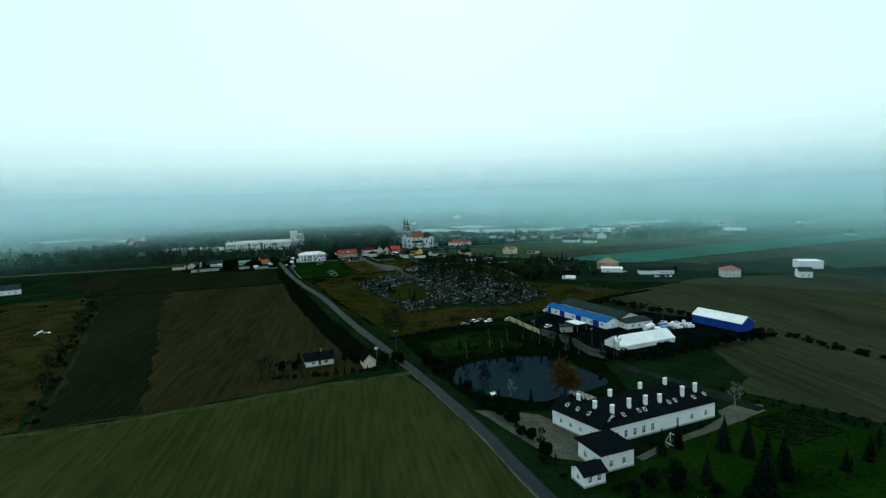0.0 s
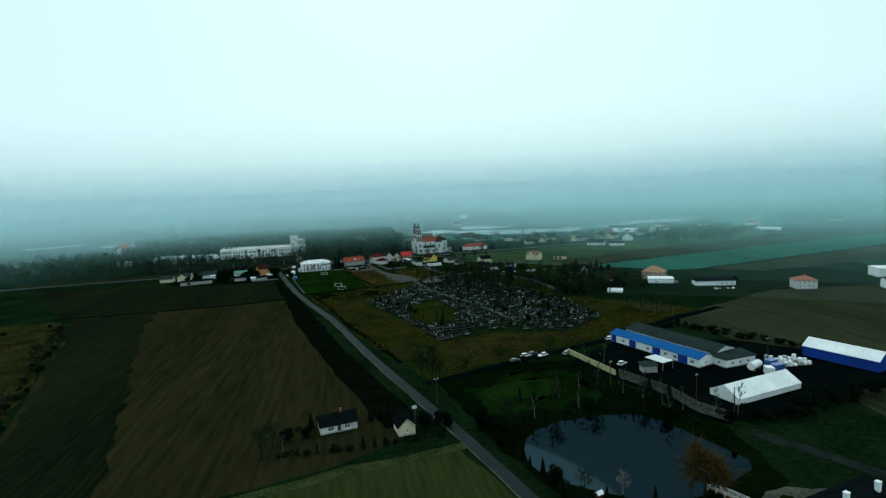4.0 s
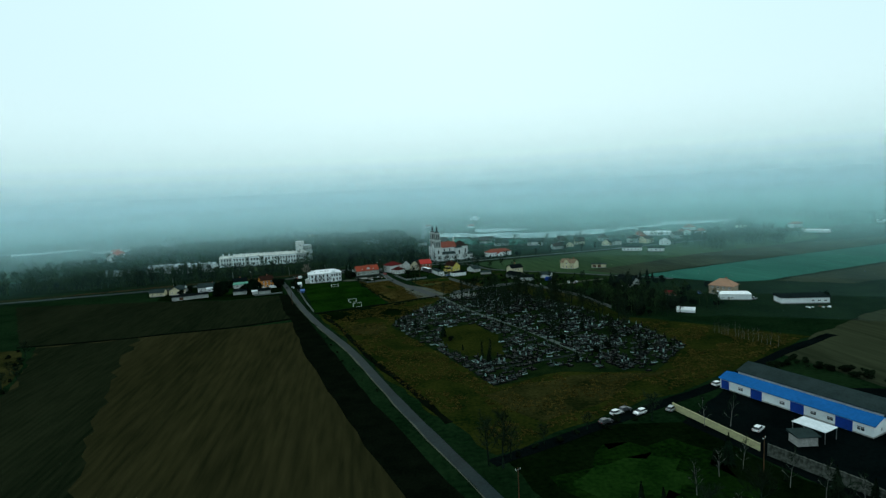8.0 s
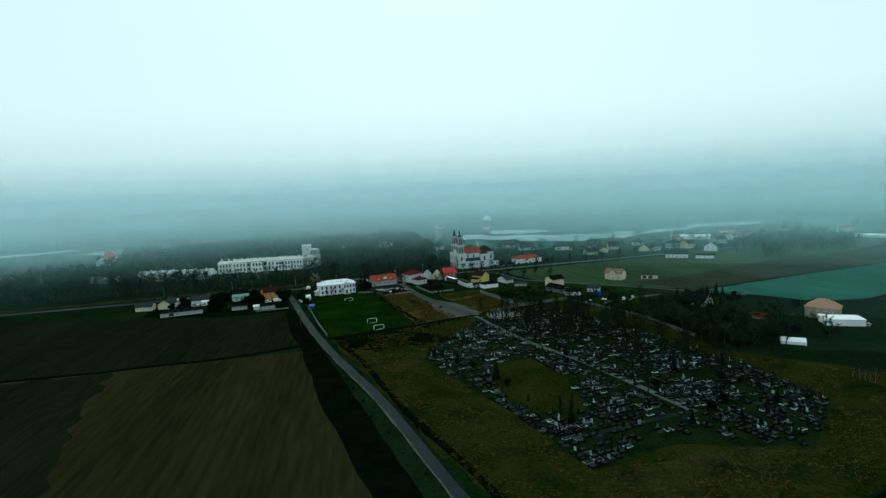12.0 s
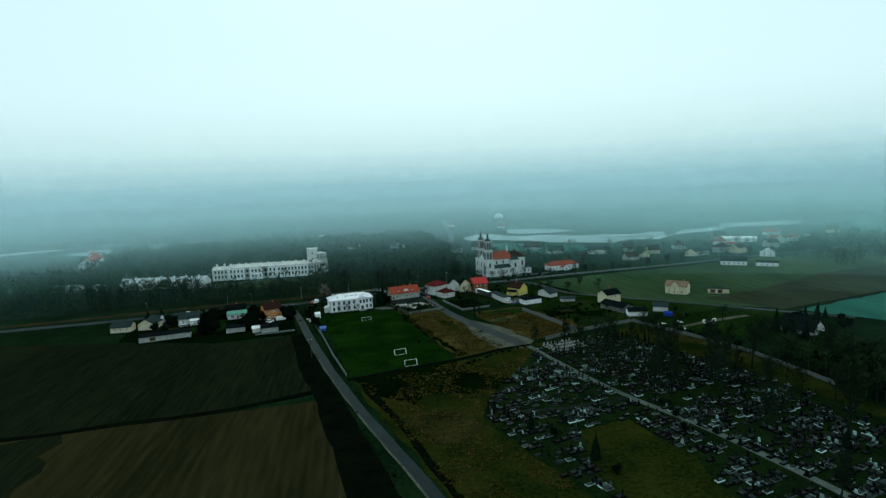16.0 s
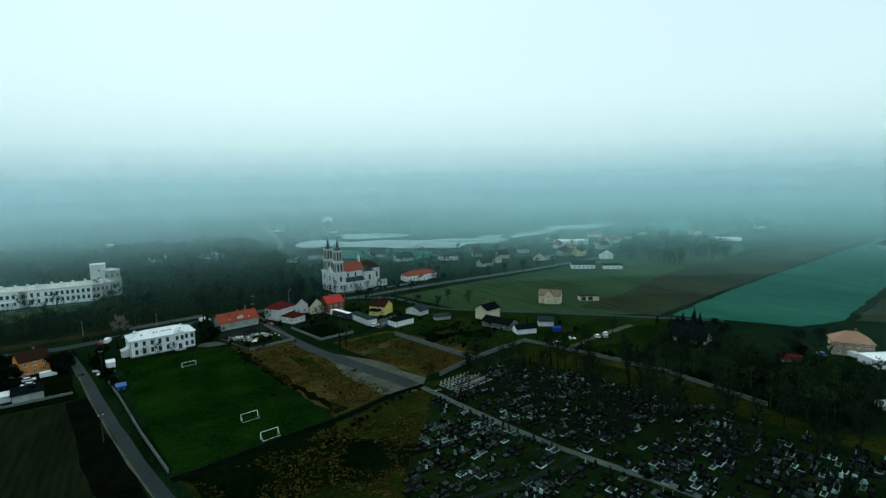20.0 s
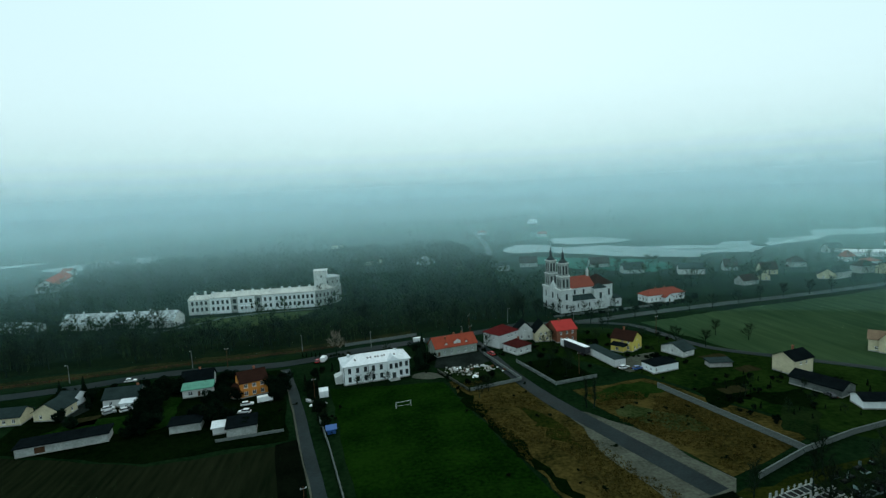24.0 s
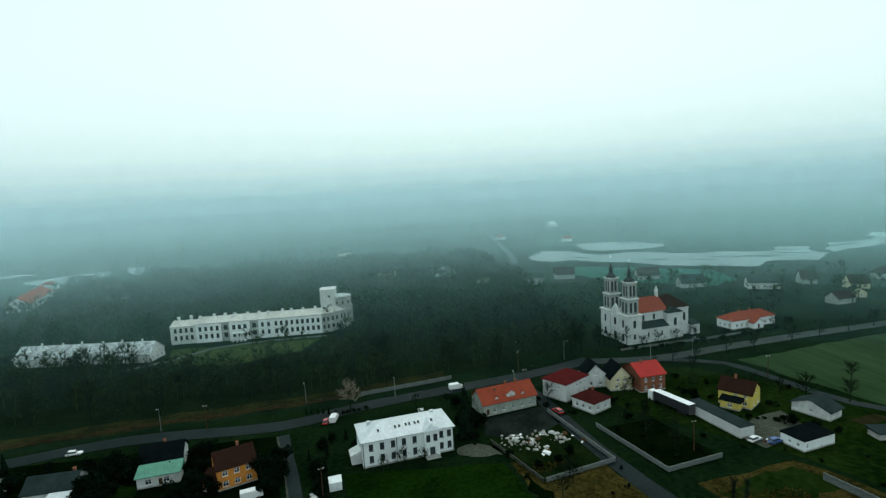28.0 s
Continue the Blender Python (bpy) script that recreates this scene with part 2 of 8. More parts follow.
M["roof_blue"] = mat("roof_blue", (0.011, 0.102, 0.3), (0.008, 0.072, 0.216), 0.15, 1.2, rough=0.4, furrow=1.5, furrow_amount=0.1, bump=0.2)
M["panel_blue"] = mat("panel_blue", (0.012, 0.05, 0.28), (0.01, 0.036, 0.2), 0.2, 2.0, rough=0.5)
M["tarp_white"] = mat("tarp_white", (0.80, 0.82, 0.82), (0.62, 0.65, 0.66), 0.15, 1.5, rough=0.5)
M["white_paint"] = mat("white_paint", (0.80, 0.82, 0.82), (0.68, 0.70, 0.70), 0.6, 5.0, rough=0.6)
M["timber"] = mat("timber", (0.08, 0.0425, 0.0225), (0.045, 0.025, 0.015), 0.8, 5.0)
M["steel"] = mat("steel", (0.30, 0.31, 0.32), (0.20, 0.21, 0.22), 0.8, 5.0, rough=0.45, metal=0.7)
M["copper_dark"] = mat("copper_dark", (0.05, 0.065, 0.065), (0.03, 0.036, 0.038), 0.6, 4.0, rough=0.55)
M["bark"] = mat("bark", (0.00548, 0.0112, 0.00718), (0.0122, 0.0238, 0.0162), 0.6, 5.0, bump=0.5, spread=0.3)
M["bark_birch"] = mat("bark_birch", (0.19, 0.19, 0.18), (0.06, 0.06, 0.056), 1.2, 4.0)
M["twigs"] = mat("twigs", (0.0049, 0.0112, 0.0057), (0.0139, 0.024, 0.0128), 0.3, 2.0, spread=0.4)
M["twigs_amber"] = mat("twigs_amber", (0.0416, 0.0277, 0.00878), (0.0643, 0.0441, 0.016), 0.3, 2.0, spread=0.2)
M["twigs_pale"] = mat("twigs_pale", (0.15, 0.13, 0.10), (0.24, 0.21, 0.17), 0.3, 2.0, spread=0.2)
M["needles"] = mat("needles", (0.00187, 0.00585, 0.00325), (0.00515, 0.0123, 0.0065), 0.4, 2.0, spread=0.3)
M["hedge"] = mat("hedge", (0.00259, 0.0072, 0.0036), (0.00691, 0.0132, 0.006), 0.5, 3.0, spread=0.3)
M["bush"] = mat("bush", (0.00305, 0.0077, 0.00359), (0.0085, 0.0161, 0.00718), 0.4, 2.0, spread=0.35)
M["lawn_west"] = mat("lawn_west", (0.0016, 0.0085, 0.0012), (0.0065, 0.021, 0.0035), 0.1, 0.9, bump=0.4)
M["waste_grass"] = mat("waste_grass", (0.0085, 0.0095, 0.0028), (0.052, 0.040, 0.0115), 0.09, 0.9, bump=0.5)
M["lawn_pond"] = mat("lawn_pond", (0.0008, 0.0045, 0.0008), (0.0042, 0.0145, 0.0019), 0.05, 0.8, bump=0.4)
M["asphalt_pale"] = mat("asphalt_pale", (0.0125, 0.021, 0.0205), (0.029, 0.043, 0.041), 0.1, 1.5, rough=0.6, spec=0.04)
M["rust"] = mat("rust", (0.075, 0.022, 0.014), (0.04, 0.014, 0.010), 0.6, 5.0)
M["roof_villa"] = mat("roof_villa", (0.21, 0.15, 0.10), (0.13, 0.09, 0.06), 0.3, 3.0, furrow=2.5, furrow_amount=0.1, bump=0.4)
M["granite"] = mat("granite", (0.00738, 0.0122, 0.0114), (0.00197, 0.0035, 0.0032), 0.5, 4.0, rough=0.55, spread=0.8, spec=0.05, skew=5.0)
M["granite_mix"] = mat("granite_mix", (0.00738, 0.0122, 0.0114), (0.00197, 0.0035, 0.0032), 0.5, 4.0, rough=0.55, spread=0.8, spec=0.05, skew=5.0, island=True)
M["headstone"] = mat("headstone", (0.0388, 0.058, 0.056), (0.0119, 0.0183, 0.0172), 0.5, 4.0, rough=0.55, spread=0.9, spec=0.05, skew=11.0)
M["headstone_mix"] = mat("headstone_mix", (0.0388, 0.058, 0.056), (0.0119, 0.0183, 0.0172), 0.5, 4.0, rough=0.55, spread=0.9, spec=0.05, skew=11.0, island=True)
M["kerb_stone"] = mat("kerb_stone", (0.0553, 0.0788, 0.0758), (0.0175, 0.0257, 0.0245), 0.5, 4.0, rough=0.6, spread=0.9, skew=10.0)
M["kerb_mix"] = mat("kerb_mix", (0.0553, 0.0788, 0.0758), (0.0175, 0.0257, 0.0245), 0.5, 4.0, rough=0.6, spread=0.9, skew=10.0, island=True)
M["rubber"] = mat("rubber", (0.02, 0.02, 0.02), (0.03, 0.03, 0.03), 1.0, 5.0)
M["car_white"] = mat("car_white", (0.72, 0.73, 0.73), (0.66, 0.67, 0.67), 0.3, 2.0, rough=0.3, spec=0.5)
M["car_red"] = mat("car_red", (0.42, 0.02, 0.02), (0.34, 0.02, 0.02), 0.3, 2.0, rough=0.3, spec=0.5)
M["car_silver"] = mat("car_silver", (0.40, 0.42, 0.43), (0.34, 0.36, 0.37), 0.3, 2.0, rough=0.3, metal=0.4)
M["car_dark"] = mat("car_dark", (0.03, 0.032, 0.036), (0.02, 0.022, 0.026), 0.3, 2.0, rough=0.3, spec=0.5)
M["car_blue"] = mat("car_blue", (0.03, 0.10, 0.30), (0.025, 0.08, 0.24), 0.3, 2.0, rough=0.3, spec=0.5)


def glass(name, tone):
    m, n, l, b = nodes_of(name)
    b.inputs["Base Color"].default_value = (*tone, 1)
    b.inputs["Roughness"].default_value = 0.12
    b.inputs["Specular IOR Level"].default_value = 0.6
    t = n.new("ShaderNodeTexNoise")
    t.inputs["Scale"].default_value = 1.5
    bp = n.new("ShaderNodeBump")
    bp.inputs["Strength"].default_value = 0.05
    l.new(t.outputs[0], bp.inputs["Height"])
    l.new(bp.outputs[0], b.inputs["Normal"])
    return m


M["glass"] = glass("window_glass", (0.03, 0.036, 0.04))


def water(name, tone, rough, ripple, gloss):
    m, n, l, b = nodes_of(name)
    b.inputs["Base Color"].default_value = (*tone, 1)
    b.inputs["Roughness"].default_value = rough
    b.inputs["IOR"].default_value = 1.33
    b.inputs["Specular IOR Level"].default_value = gloss
    co = n.new("ShaderNodeTexCoord")
    t = n.new("ShaderNodeTexNoise")
    t.inputs["Scale"].default_value = 0.6
    t.inputs["Detail"].default_value = 5
    l.new(co.outputs["Object"], t.inputs["Vector"])
    bp = n.new("ShaderNodeBump")
    bp.inputs["Strength"].default_value = ripple
    bp.inputs["Distance"].default_value = 0.05
    l.new(t.outputs[0], bp.inputs["Height"])
    l.new(bp.outputs[0], b.inputs["Normal"])
    return m


def pond(name, body, mirror):
    """Still dark water: a dark body and a faint mirror of sky and banks."""
    m, n, l, b = nodes_of(name)
    n.remove(b)
    dif = n.new("ShaderNodeBsdfDiffuse")
    dif.inputs["Color"].default_value = (*body, 1)
    glo = n.new("ShaderNodeBsdfGlossy")
    glo.inputs["Color"].default_value = (*mirror, 1)
    glo.inputs["Roughness"].default_value = 0.03
    co = n.new("ShaderNodeTexCoord")
    t = n.new("ShaderNodeTexNoise")
    t.inputs["Scale"].default_value = 0.35
    t.inputs["Detail"].default_value = 5
    l.new(co.outputs["Object"], t.inputs["Vector"])
    bp = n.new("ShaderNodeBump")
    bp.inputs["Strength"].default_value = 0.03
    bp.inputs["Distance"].default_value = 0.05
    l.new(t.outputs[0], bp.inputs["Height"])
    l.new(bp.outputs[0], glo.inputs["Normal"])
    add = n.new("ShaderNodeAddShader")
    l.new(dif.outputs[0], add.inputs[0])
    l.new(glo.outputs[0], add.inputs[1])
    l.new(add.outputs[0], n["Material Output"].inputs["Surface"])
    return m


M["pond_water"] = pond("pond_water", (0.0003, 0.0011, 0.0018), (0.0075, 0.0165, 0.021))
M["flood_water"] = water("flood_water", (0.05, 0.07, 0.075), 0.12, 0.03, 0.5)


def fog_material(top, low, high, thin, gone, side=None, tone=(0.645, 0.93, 0.99)):
    """Fog: lit by the sky, thin near the ground, thicker aloft, thinning out again above."""
    m, n, l, b = nodes_of("fog")
    n.remove(b)
    out = n["Material Output"]
    co = n.new("ShaderNodeTexCoord")
    sep = n.new("ShaderNodeSeparateXYZ")
    l.new(co.outputs["Object"], sep.inputs[0])
    up = n.new("ShaderNodeMapRange")
    up.interpolation_type = "SMOOTHSTEP"
    up.inputs["From Min"].default_value = low
    up.inputs["From Max"].default_value = high
    up.inputs["To Max"].default_value = top
    l.new(sep.outputs["Z"], up.inputs["Value"])
    down = n.new("ShaderNodeMapRange")
    down.interpolation_type = "SMOOTHSTEP"
    down.inputs["From Min"].default_value = thin
    down.inputs["From Max"].default_value = gone
    down.inputs["To Min"].default_value = 1
    down.inputs["To Max"].default_value = 0
    l.new(sep.outputs["Z"], down.inputs["Value"])
    mul = n.new("ShaderNodeMath")
    mul.operation = "MULTIPLY"
    l.new(up.outputs[0], mul.inputs[0])
    l.new(down.outputs[0], mul.inputs[1])
    dense = mul.outputs[0]
    if side:
        edge = n.new("ShaderNodeMapRange")
        edge.interpolation_type = "SMOOTHSTEP"
        edge.inputs["From Min"].default_value = side[0]
        edge.inputs["From Max"].default_value = side[1]
        l.new(sep.outputs["X"], edge.inputs["Value"])
        drift = n.new("ShaderNodeMath")
        drift.operation = "MULTIPLY"
        l.new(dense, drift.inputs[0])
        l.new(edge.outputs[0], drift.inputs[1])
        dense = drift.outputs[0]
    clear = n.new("ShaderNodeBsdfTransparent")
    dif = n.new("ShaderNodeBsdfDiffuse")
    dif.inputs["Color"].default_value = (*tone, 1)
    tra = n.new("ShaderNodeBsdfTranslucent")
    tra.inputs["Color"].default_value = (*tone, 1)
    both = n.new("ShaderNodeMixShader")
    l.new(dif.outputs[0], both.inputs[1])
    l.new(tra.outputs[0], both.inputs[2])
    mix = n.new("ShaderNodeMixShader")
    l.new(dense, mix.inputs[0])
    l.new(clear.outputs[0], mix.inputs[1])
    l.new(both.outputs[0], mix.inputs[2])
    l.new(mix.outputs[0], out.inputs["Surface"])
    return m


# ---------------------------------------------------------------- mesh tools
def part(name, bm, material, parent=None, label="", smooth=False):
    """Links a bmesh as one mesh object, under a thing or a part if one is given."""
    me = bpy.data.meshes.new(name)
    bm.to_mesh(me)
    bm.free()
    for mm in (material if isinstance(material, (list, tuple)) else [material]):
        me.materials.append(mm)
    if smooth:
        me.shade_smooth()
    ob = new(name, me)
    if parent:
        ob.parent = parent
    if label:
        ob["label"] = label
    return ob


def box(bm, x0, y0, z0, x1, y1, z1, mi=0, taper=0.0):
    cx, cy = (x0 + x1) / 2, (y0 + y1) / 2
    k = 1 - taper
    v = [bm.verts.new(c) for c in ((x0, y0, z0), (x1, y0, z0), (x1, y1, z0), (x0, y1, z0))]
    v += [bm.verts.new((cx + (c[0] - cx) * k, cy + (c[1] - cy) * k, z1)) for c in ((x0, y0), (x1, y0), (x1, y1), (x0, y1))]
    for f in ((3, 2, 1, 0), (4, 5, 6, 7), (0, 1, 5, 4), (1, 2, 6, 5), (2, 3, 7, 6), (3, 0, 4, 7)):
        bm.faces.new([v[i] for i in f]).material_index = mi


def boxed(*dims, taper=0.0):
    bm = bmesh.new()
    box(bm, *dims, taper=taper)
    return bm


def solid(bm, pts, faces):
    v = [bm.verts.new(p) for p in pts]
    for f in faces:
        bm.faces.new([v[i] for i in f])


def tube(bm, p, q, r0, r1, sides=4):
    p, q = Vector(p), Vector(q)
    d = (q - p).normalized()
    a = d.orthogonal().normalized()
    b = d.cross(a)
    lo = [bm.verts.new(p + r0 * (math.cos(2 * math.pi * i / sides) * a + math.sin(2 * math.pi * i / sides) * b)) for i in range(sides)]
    hi = [bm.verts.new(q + r1 * (math.cos(2 * math.pi * i / sides) * a + math.sin(2 * math.pi * i / sides) * b)) for i in range(sides)]
    for i in range(sides):
        bm.faces.new((lo[i], lo[(i + 1) % sides], hi[(i + 1) % sides], hi[i]))
    if sides > 3:
        bm.faces.new(hi)
        bm.faces.new(lo[::-1])


def rough_line(pts, step, wob, rnd):
    """The outline through pts with points every step metres, nudged sideways."""
    out = []
    for (x0, y0), (x1, y1) in zip(pts, pts[1:] + pts[:1]):
        n = max(1, int(math.hypot(x1 - x0, y1 - y0) / step))
        for i in range(n):
            k = i / n
            j = wob if i else wob * 0.3
            out.append((x0 + (x1 - x0) * k + rnd.uniform(-j, j), y0 + (y1 - y0) * k + rnd.uniform(-j, j)))
    return out


LAND = []


def ground_z(x, y):
    """The height of the topmost piece of land or road at a place."""
    best = 0.0
    for poly, z in LAND:
        r = False
        for (x0, y0), (x1, y1) in zip(poly, poly[1:] + poly[:1]):
            if (y0 > y) != (y1 > y) and x < (x1 - x0) * (y - y0) / (y1 - y0) + x0:
                r = not r
        if r:
            best = max(best, z)
    return best


def patch(name, pts, z, material, label, category, wob=0.5, step=6.0, seed=1):
    """A piece of land: a thin sheet of turf or soil over the ground, with an uneven edge and a shallow rim."""
    rnd = random.Random(seed)
    bm = bmesh.new()
    line = rough_line(list(pts), step, wob, rnd)
    LAND.append((line, z))
    if sum(a[0] * b[1] - a[1] * b[0] for a, b in zip(line, line[1:] + line[:1])) < 0:
        line = line[::-1]
    top = [bm.verts.new((x, y, z)) for x, y in line]
    low = [bm.verts.new((x, y, -0.05)) for x, y in line]
    bm.faces.new(top)
    for i in range(len(top)):
        bm.faces.new((low[i], low[(i + 1) % len(top)], top[(i + 1) % len(top)], top[i]))
    bmesh.ops.triangulate(bm, faces=[f for f in bm.faces if len(f.verts) > 4])
    return tagged(part(name, bm, material), label, category, kind="structure")


def ribbon_edges(pts, width):
    left, right = [], []
    for i, (x, y) in enumerate(pts):
        a, b = pts[max(i - 1, 0)], pts[min(i + 1, len(pts) - 1)]
        d = Vector((b[0] - a[0], b[1] - a[1])).normalized()
        w = width[i] if isinstance(width, (list, tuple)) else width
        left.append((x - d.y * w / 2, y + d.x * w / 2))
        right.append((x + d.y * w / 2, y - d.x * w / 2))
    return left, right


def densify(pts, step=8.0):
    out = []
    for i in range(len(pts) - 1):
        p0, p1, p2, p3 = (Vector(pts[max(0, min(len(pts) - 1, i + k))]) for k in (-1, 0, 1, 2))
        n = max(1, int((p2 - p1).length / step))
        for s in range(n):
            t = s / n
            out.append(tuple(0.5 * ((2 * p1) + (p2 - p0) * t + (2 * p0 - 5 * p1 + 4 * p2 - p3) * t * t + (3 * p1 - p0 - 3 * p2 + p3) * t ** 3)))
    return out + [tuple(pts[-1])]


def ribbon(name, pts, width, z, material, label, category, low=-0.05, wob=0.15, seed=3, kind="structure"):
    rnd = random.Random(seed)
    if isinstance(width, (list, tuple)):
        wide = densify([(w, 0.0) if i == 0 else (w, i * 8.0) for i, w in enumerate(width)], 1.0)
        pts = densify(pts)
        width = [wide[round(i * (len(wide) - 1) / (len(pts) - 1))][0] for i in range(len(pts))]
    else:
        pts = densify(pts)
    left, right = ribbon_edges(pts, width)
    LAND.append((left + right[::-1], z))
    bm = bmesh.new()
    rows = []
    for a, b in zip(left, right):
        a = (a[0] + rnd.uniform(-wob, wob), a[1] + rnd.uniform(-wob, wob))
        b = (b[0] + rnd.uniform(-wob, wob), b[1] + rnd.uniform(-wob, wob))
        rows.append([bm.verts.new(v) for v in ((*a, low), (*a, z), (*b, z), (*b, low))])
    for r, s in zip(rows, rows[1:]):
        for i in range(3):
            bm.faces.new((r[i], r[i + 1], s[i + 1], s[i]))
    bm.faces.new(rows[0])
    bm.faces.new(rows[-1][::-1])
    bmesh.ops.recalc_face_normals(bm, faces=bm.faces)
    return tagged(part(name, bm, material), label, category, kind=kind)


# ---------------------------------------------------------------- fog
def fog_ring(name, radius, m, label, top, start=-115, end=115):
    """A curtain of fog that curves round the whole plain."""
    bm = bmesh.new()
    cols = []
    for i in range(49):
        a = radians(start + (end - start) * i / 48)
        cols.append([bm.verts.new((radius * math.sin(a), radius * math.cos(a), z)) for z in (0.3, top)])
    for a, b in zip(cols, cols[1:]):
        bm.faces.new((a[0], b[0], b[1], a[1]))
    tagged(part(name, bm, m), label, "fog", "layers of fog", kind="stuff")


FOG_FAR = fog_material(0.075, -60, 40, 40, 240)
FOG_BANK = fog_material(0.22, -90, 30, 20, 200)
for k, r in enumerate(range(625, 740, 37)):
    haze = fog_material(0.008 + 0.009 * k, -60, -40, 40, 59, None, (0.44, 0.93, 0.9))
    fog_ring("ground_mist", r, haze, "faint grey mist over the village", 60)
# translucent sheets added on the east side only, to lift the distance there with haze
for r in range(430, 1000, 57):
    field_mist = fog_material(0.028 if r < 650 else 0.052, -60, -40, 36, 59, (130, 320), (0.5, 0.93, 0.92))
    fog_ring("field_mist", r, field_mist, "added sheet of thin haze brightening the eastern fields", 60, math.degrees(math.asin(130 / r)), 110)
for k, r in enumerate(range(775, 1050, 45)):
    thick = fog_material(0.055 + 0.01 * k, -60, -40, 42, 62, None, (0.6, 0.93, 0.96))
    fog_ring("ground_mist", r, thick, "thin grey ground mist over the plain", 63)
for r in range(1060, 1540, 48):
    fog_ring("fog_drift", r, FOG_FAR, "drifting grey fog over the far meadows", 250)
FOG_END = fog_material(0.96, -400, -300, 15, 170)
fog_ring("fog_wall", 4300, FOG_END, "dense grey fog closing off the plain", 190)
for r in (1560, 1680, 1820, 1980, 2160, 2400, 2700, 3100):
    fog_ring("fog_bank", r, FOG_BANK, "thick bank of grey fog over the far plain", 220)

# ---------------------------------------------------------------- land
bm = bmesh.new()
solid(bm, [(-4800, -900, 0), (4800, -900, 0), (4800, 4800, 0), (-4800, 4800, 0)], [(0, 1, 2, 3)])
tagged(part("ground", bm, M["earth"]), "flat damp winter farmland of dull grass and soil", "ground", kind="structure")

patch("field_near", [(-260, 40), (88, 40), (72, 151), (66, 184), (50, 232), (22, 231), (-8, 222), (-37, 214), (-65, 211), (-260, 196)], 0.03,
      M["field_olive"], "olive winter crop field with tractor lines", "field", seed=2)
patch("field_ploughed", [(-60, 213), (-30, 217), (20, 232), (40, 244), (27, 277), (0, 370), (-14, 452), (-40, 450), (-77, 447.5), (-111, 445), (-140, 444), (-126, 412), (-99, 334), (-69, 249)], 0.03,
      M["field_brown"], "bare brown ploughed field with drill lines", "field", seed=3)
patch("field_ploughed_dark", [(-59, 215), (-30, 218), (-44, 264), (-85, 402), (-94, 445), (-139, 443), (-125, 411), (-98, 334), (-68, 249)], 0.045,
      M["field_dark"], "strip of darker freshly turned soil", "field", seed=4, wob=2.0)
patch("field_behind_ditch", [(-150, 448), (-111, 446), (-77, 449), (-46, 452), (-19, 460), (-32, 538), (-70, 534), (-117, 550), (-222, 573)], 0.03,
      M["field_dark"], "dark bare field behind a ditch", "field", seed=5)
patch("rough_grass_west", [(-62, 214), (-71, 249), (-101, 334), (-128, 412), (-146, 440), (-260, 430), (-300, 200), (-90, 205)], 0.03,
      M["meadow_dry"], "rough dry grassland beside the ploughed field", "grass", seed=6, wob=2)
ribbon("soil_strip", [(38, 250), (27, 285), (9, 350), (-3, 400), (-14, 450), (-24, 490), (-34, 540)], [11, 11, 11, 11, 9, 8, 7], 0.06,
       M["soil"], "strip of black bare soil along the road", "soil", wob=0.6)
patch("meadow", [(50, 284), (89, 299), (134, 315), (172, 332), (200, 345), (185, 362), (150, 400), (128, 470), (111, 498), (73, 492), (58, 485), (35, 478), (-6, 466), (-2, 450), (14, 394), (32, 330)], 0.03,
      M["meadow"], "rough yellowing winter meadow round the cemetery", "grass", seed=7, wob=1.5)
patch("meadow_patch", [(68, 298), (88, 306), (112, 322), (132, 326), (118, 325), (90, 331), (66, 326), (56, 322)], 0.05,
      M["meadow_dry"], "patch of dry amber grass before the graves", "grass", seed=8, wob=1.5)
patch("cemetery_ground", [(62, 329), (50, 372), (33, 424), (40, 440), (62, 470), (72, 487), (111, 496), (130, 448), (146, 392), (147, 350), (119, 326), (88, 336)], 0.06,
      M["cemetery_ground"], "trodden ground and grass between the graves", "ground", seed=9, wob=1)
patch("cemetery_glade", [(57, 410), (74, 414), (80, 390), (75, 360), (60, 363), (52, 385)], 0.09, M["meadow"], "open glade of yellowing grass inside the cemetery", "grass", seed=95, wob=1.2)
patch("pitch", [(-25, 579), (16, 575), (35, 482), (-8, 472)], 0.06, M["lawn"], "bright green football pitch of short grass", "pitch", seed=10)
patch("meadow_strip", [(-7, 469), (35, 479), (33, 470), (14, 440), (0, 452)], 0.05, M["lawn_dull"], "strip of green rough grass by the ditch", "grass", seed=11, wob=1)
patch("waste_plot", [(18, 575), (36, 482), (60, 492), (50, 532), (40, 575)], 0.05, M["waste_grass"], "waste plot of tall brown grass", "grass", seed=12, wob=1)
patch("waste_plot", [(62, 536), (74, 497), (93, 504), (110, 512), (86, 560), (58, 556)], 0.05, M["waste_grass"], "waste plot of reddish dry grass behind a wall", "grass", seed=13, wob=1)
patch("manor_lawn", [(52, 280), (87, 292), (104, 288), (121, 226), (116, 200), (98, 192), (84, 192), (70, 196), (60, 228)], 0.04,
      M["lawn_dull"], "damp green lawn round the pond", "lawn", seed=14, wob=1)
patch("lawn_bright", [(58, 272), (84, 282), (98, 276), (100, 254), (84, 248), (66, 250)], 0.06, M["lawn_pond"], "brighter green lawn behind the pond", "lawn", seed=15, wob=3.5, step=4)
patch("lawn_bright", [(64, 268), (80, 275), (91, 270), (90, 260), (78, 256), (68, 259)], 0.075, M["lawn_west"], "sunk patch of fresh green lawn behind the pond", "lawn", seed=16, wob=3, step=3)
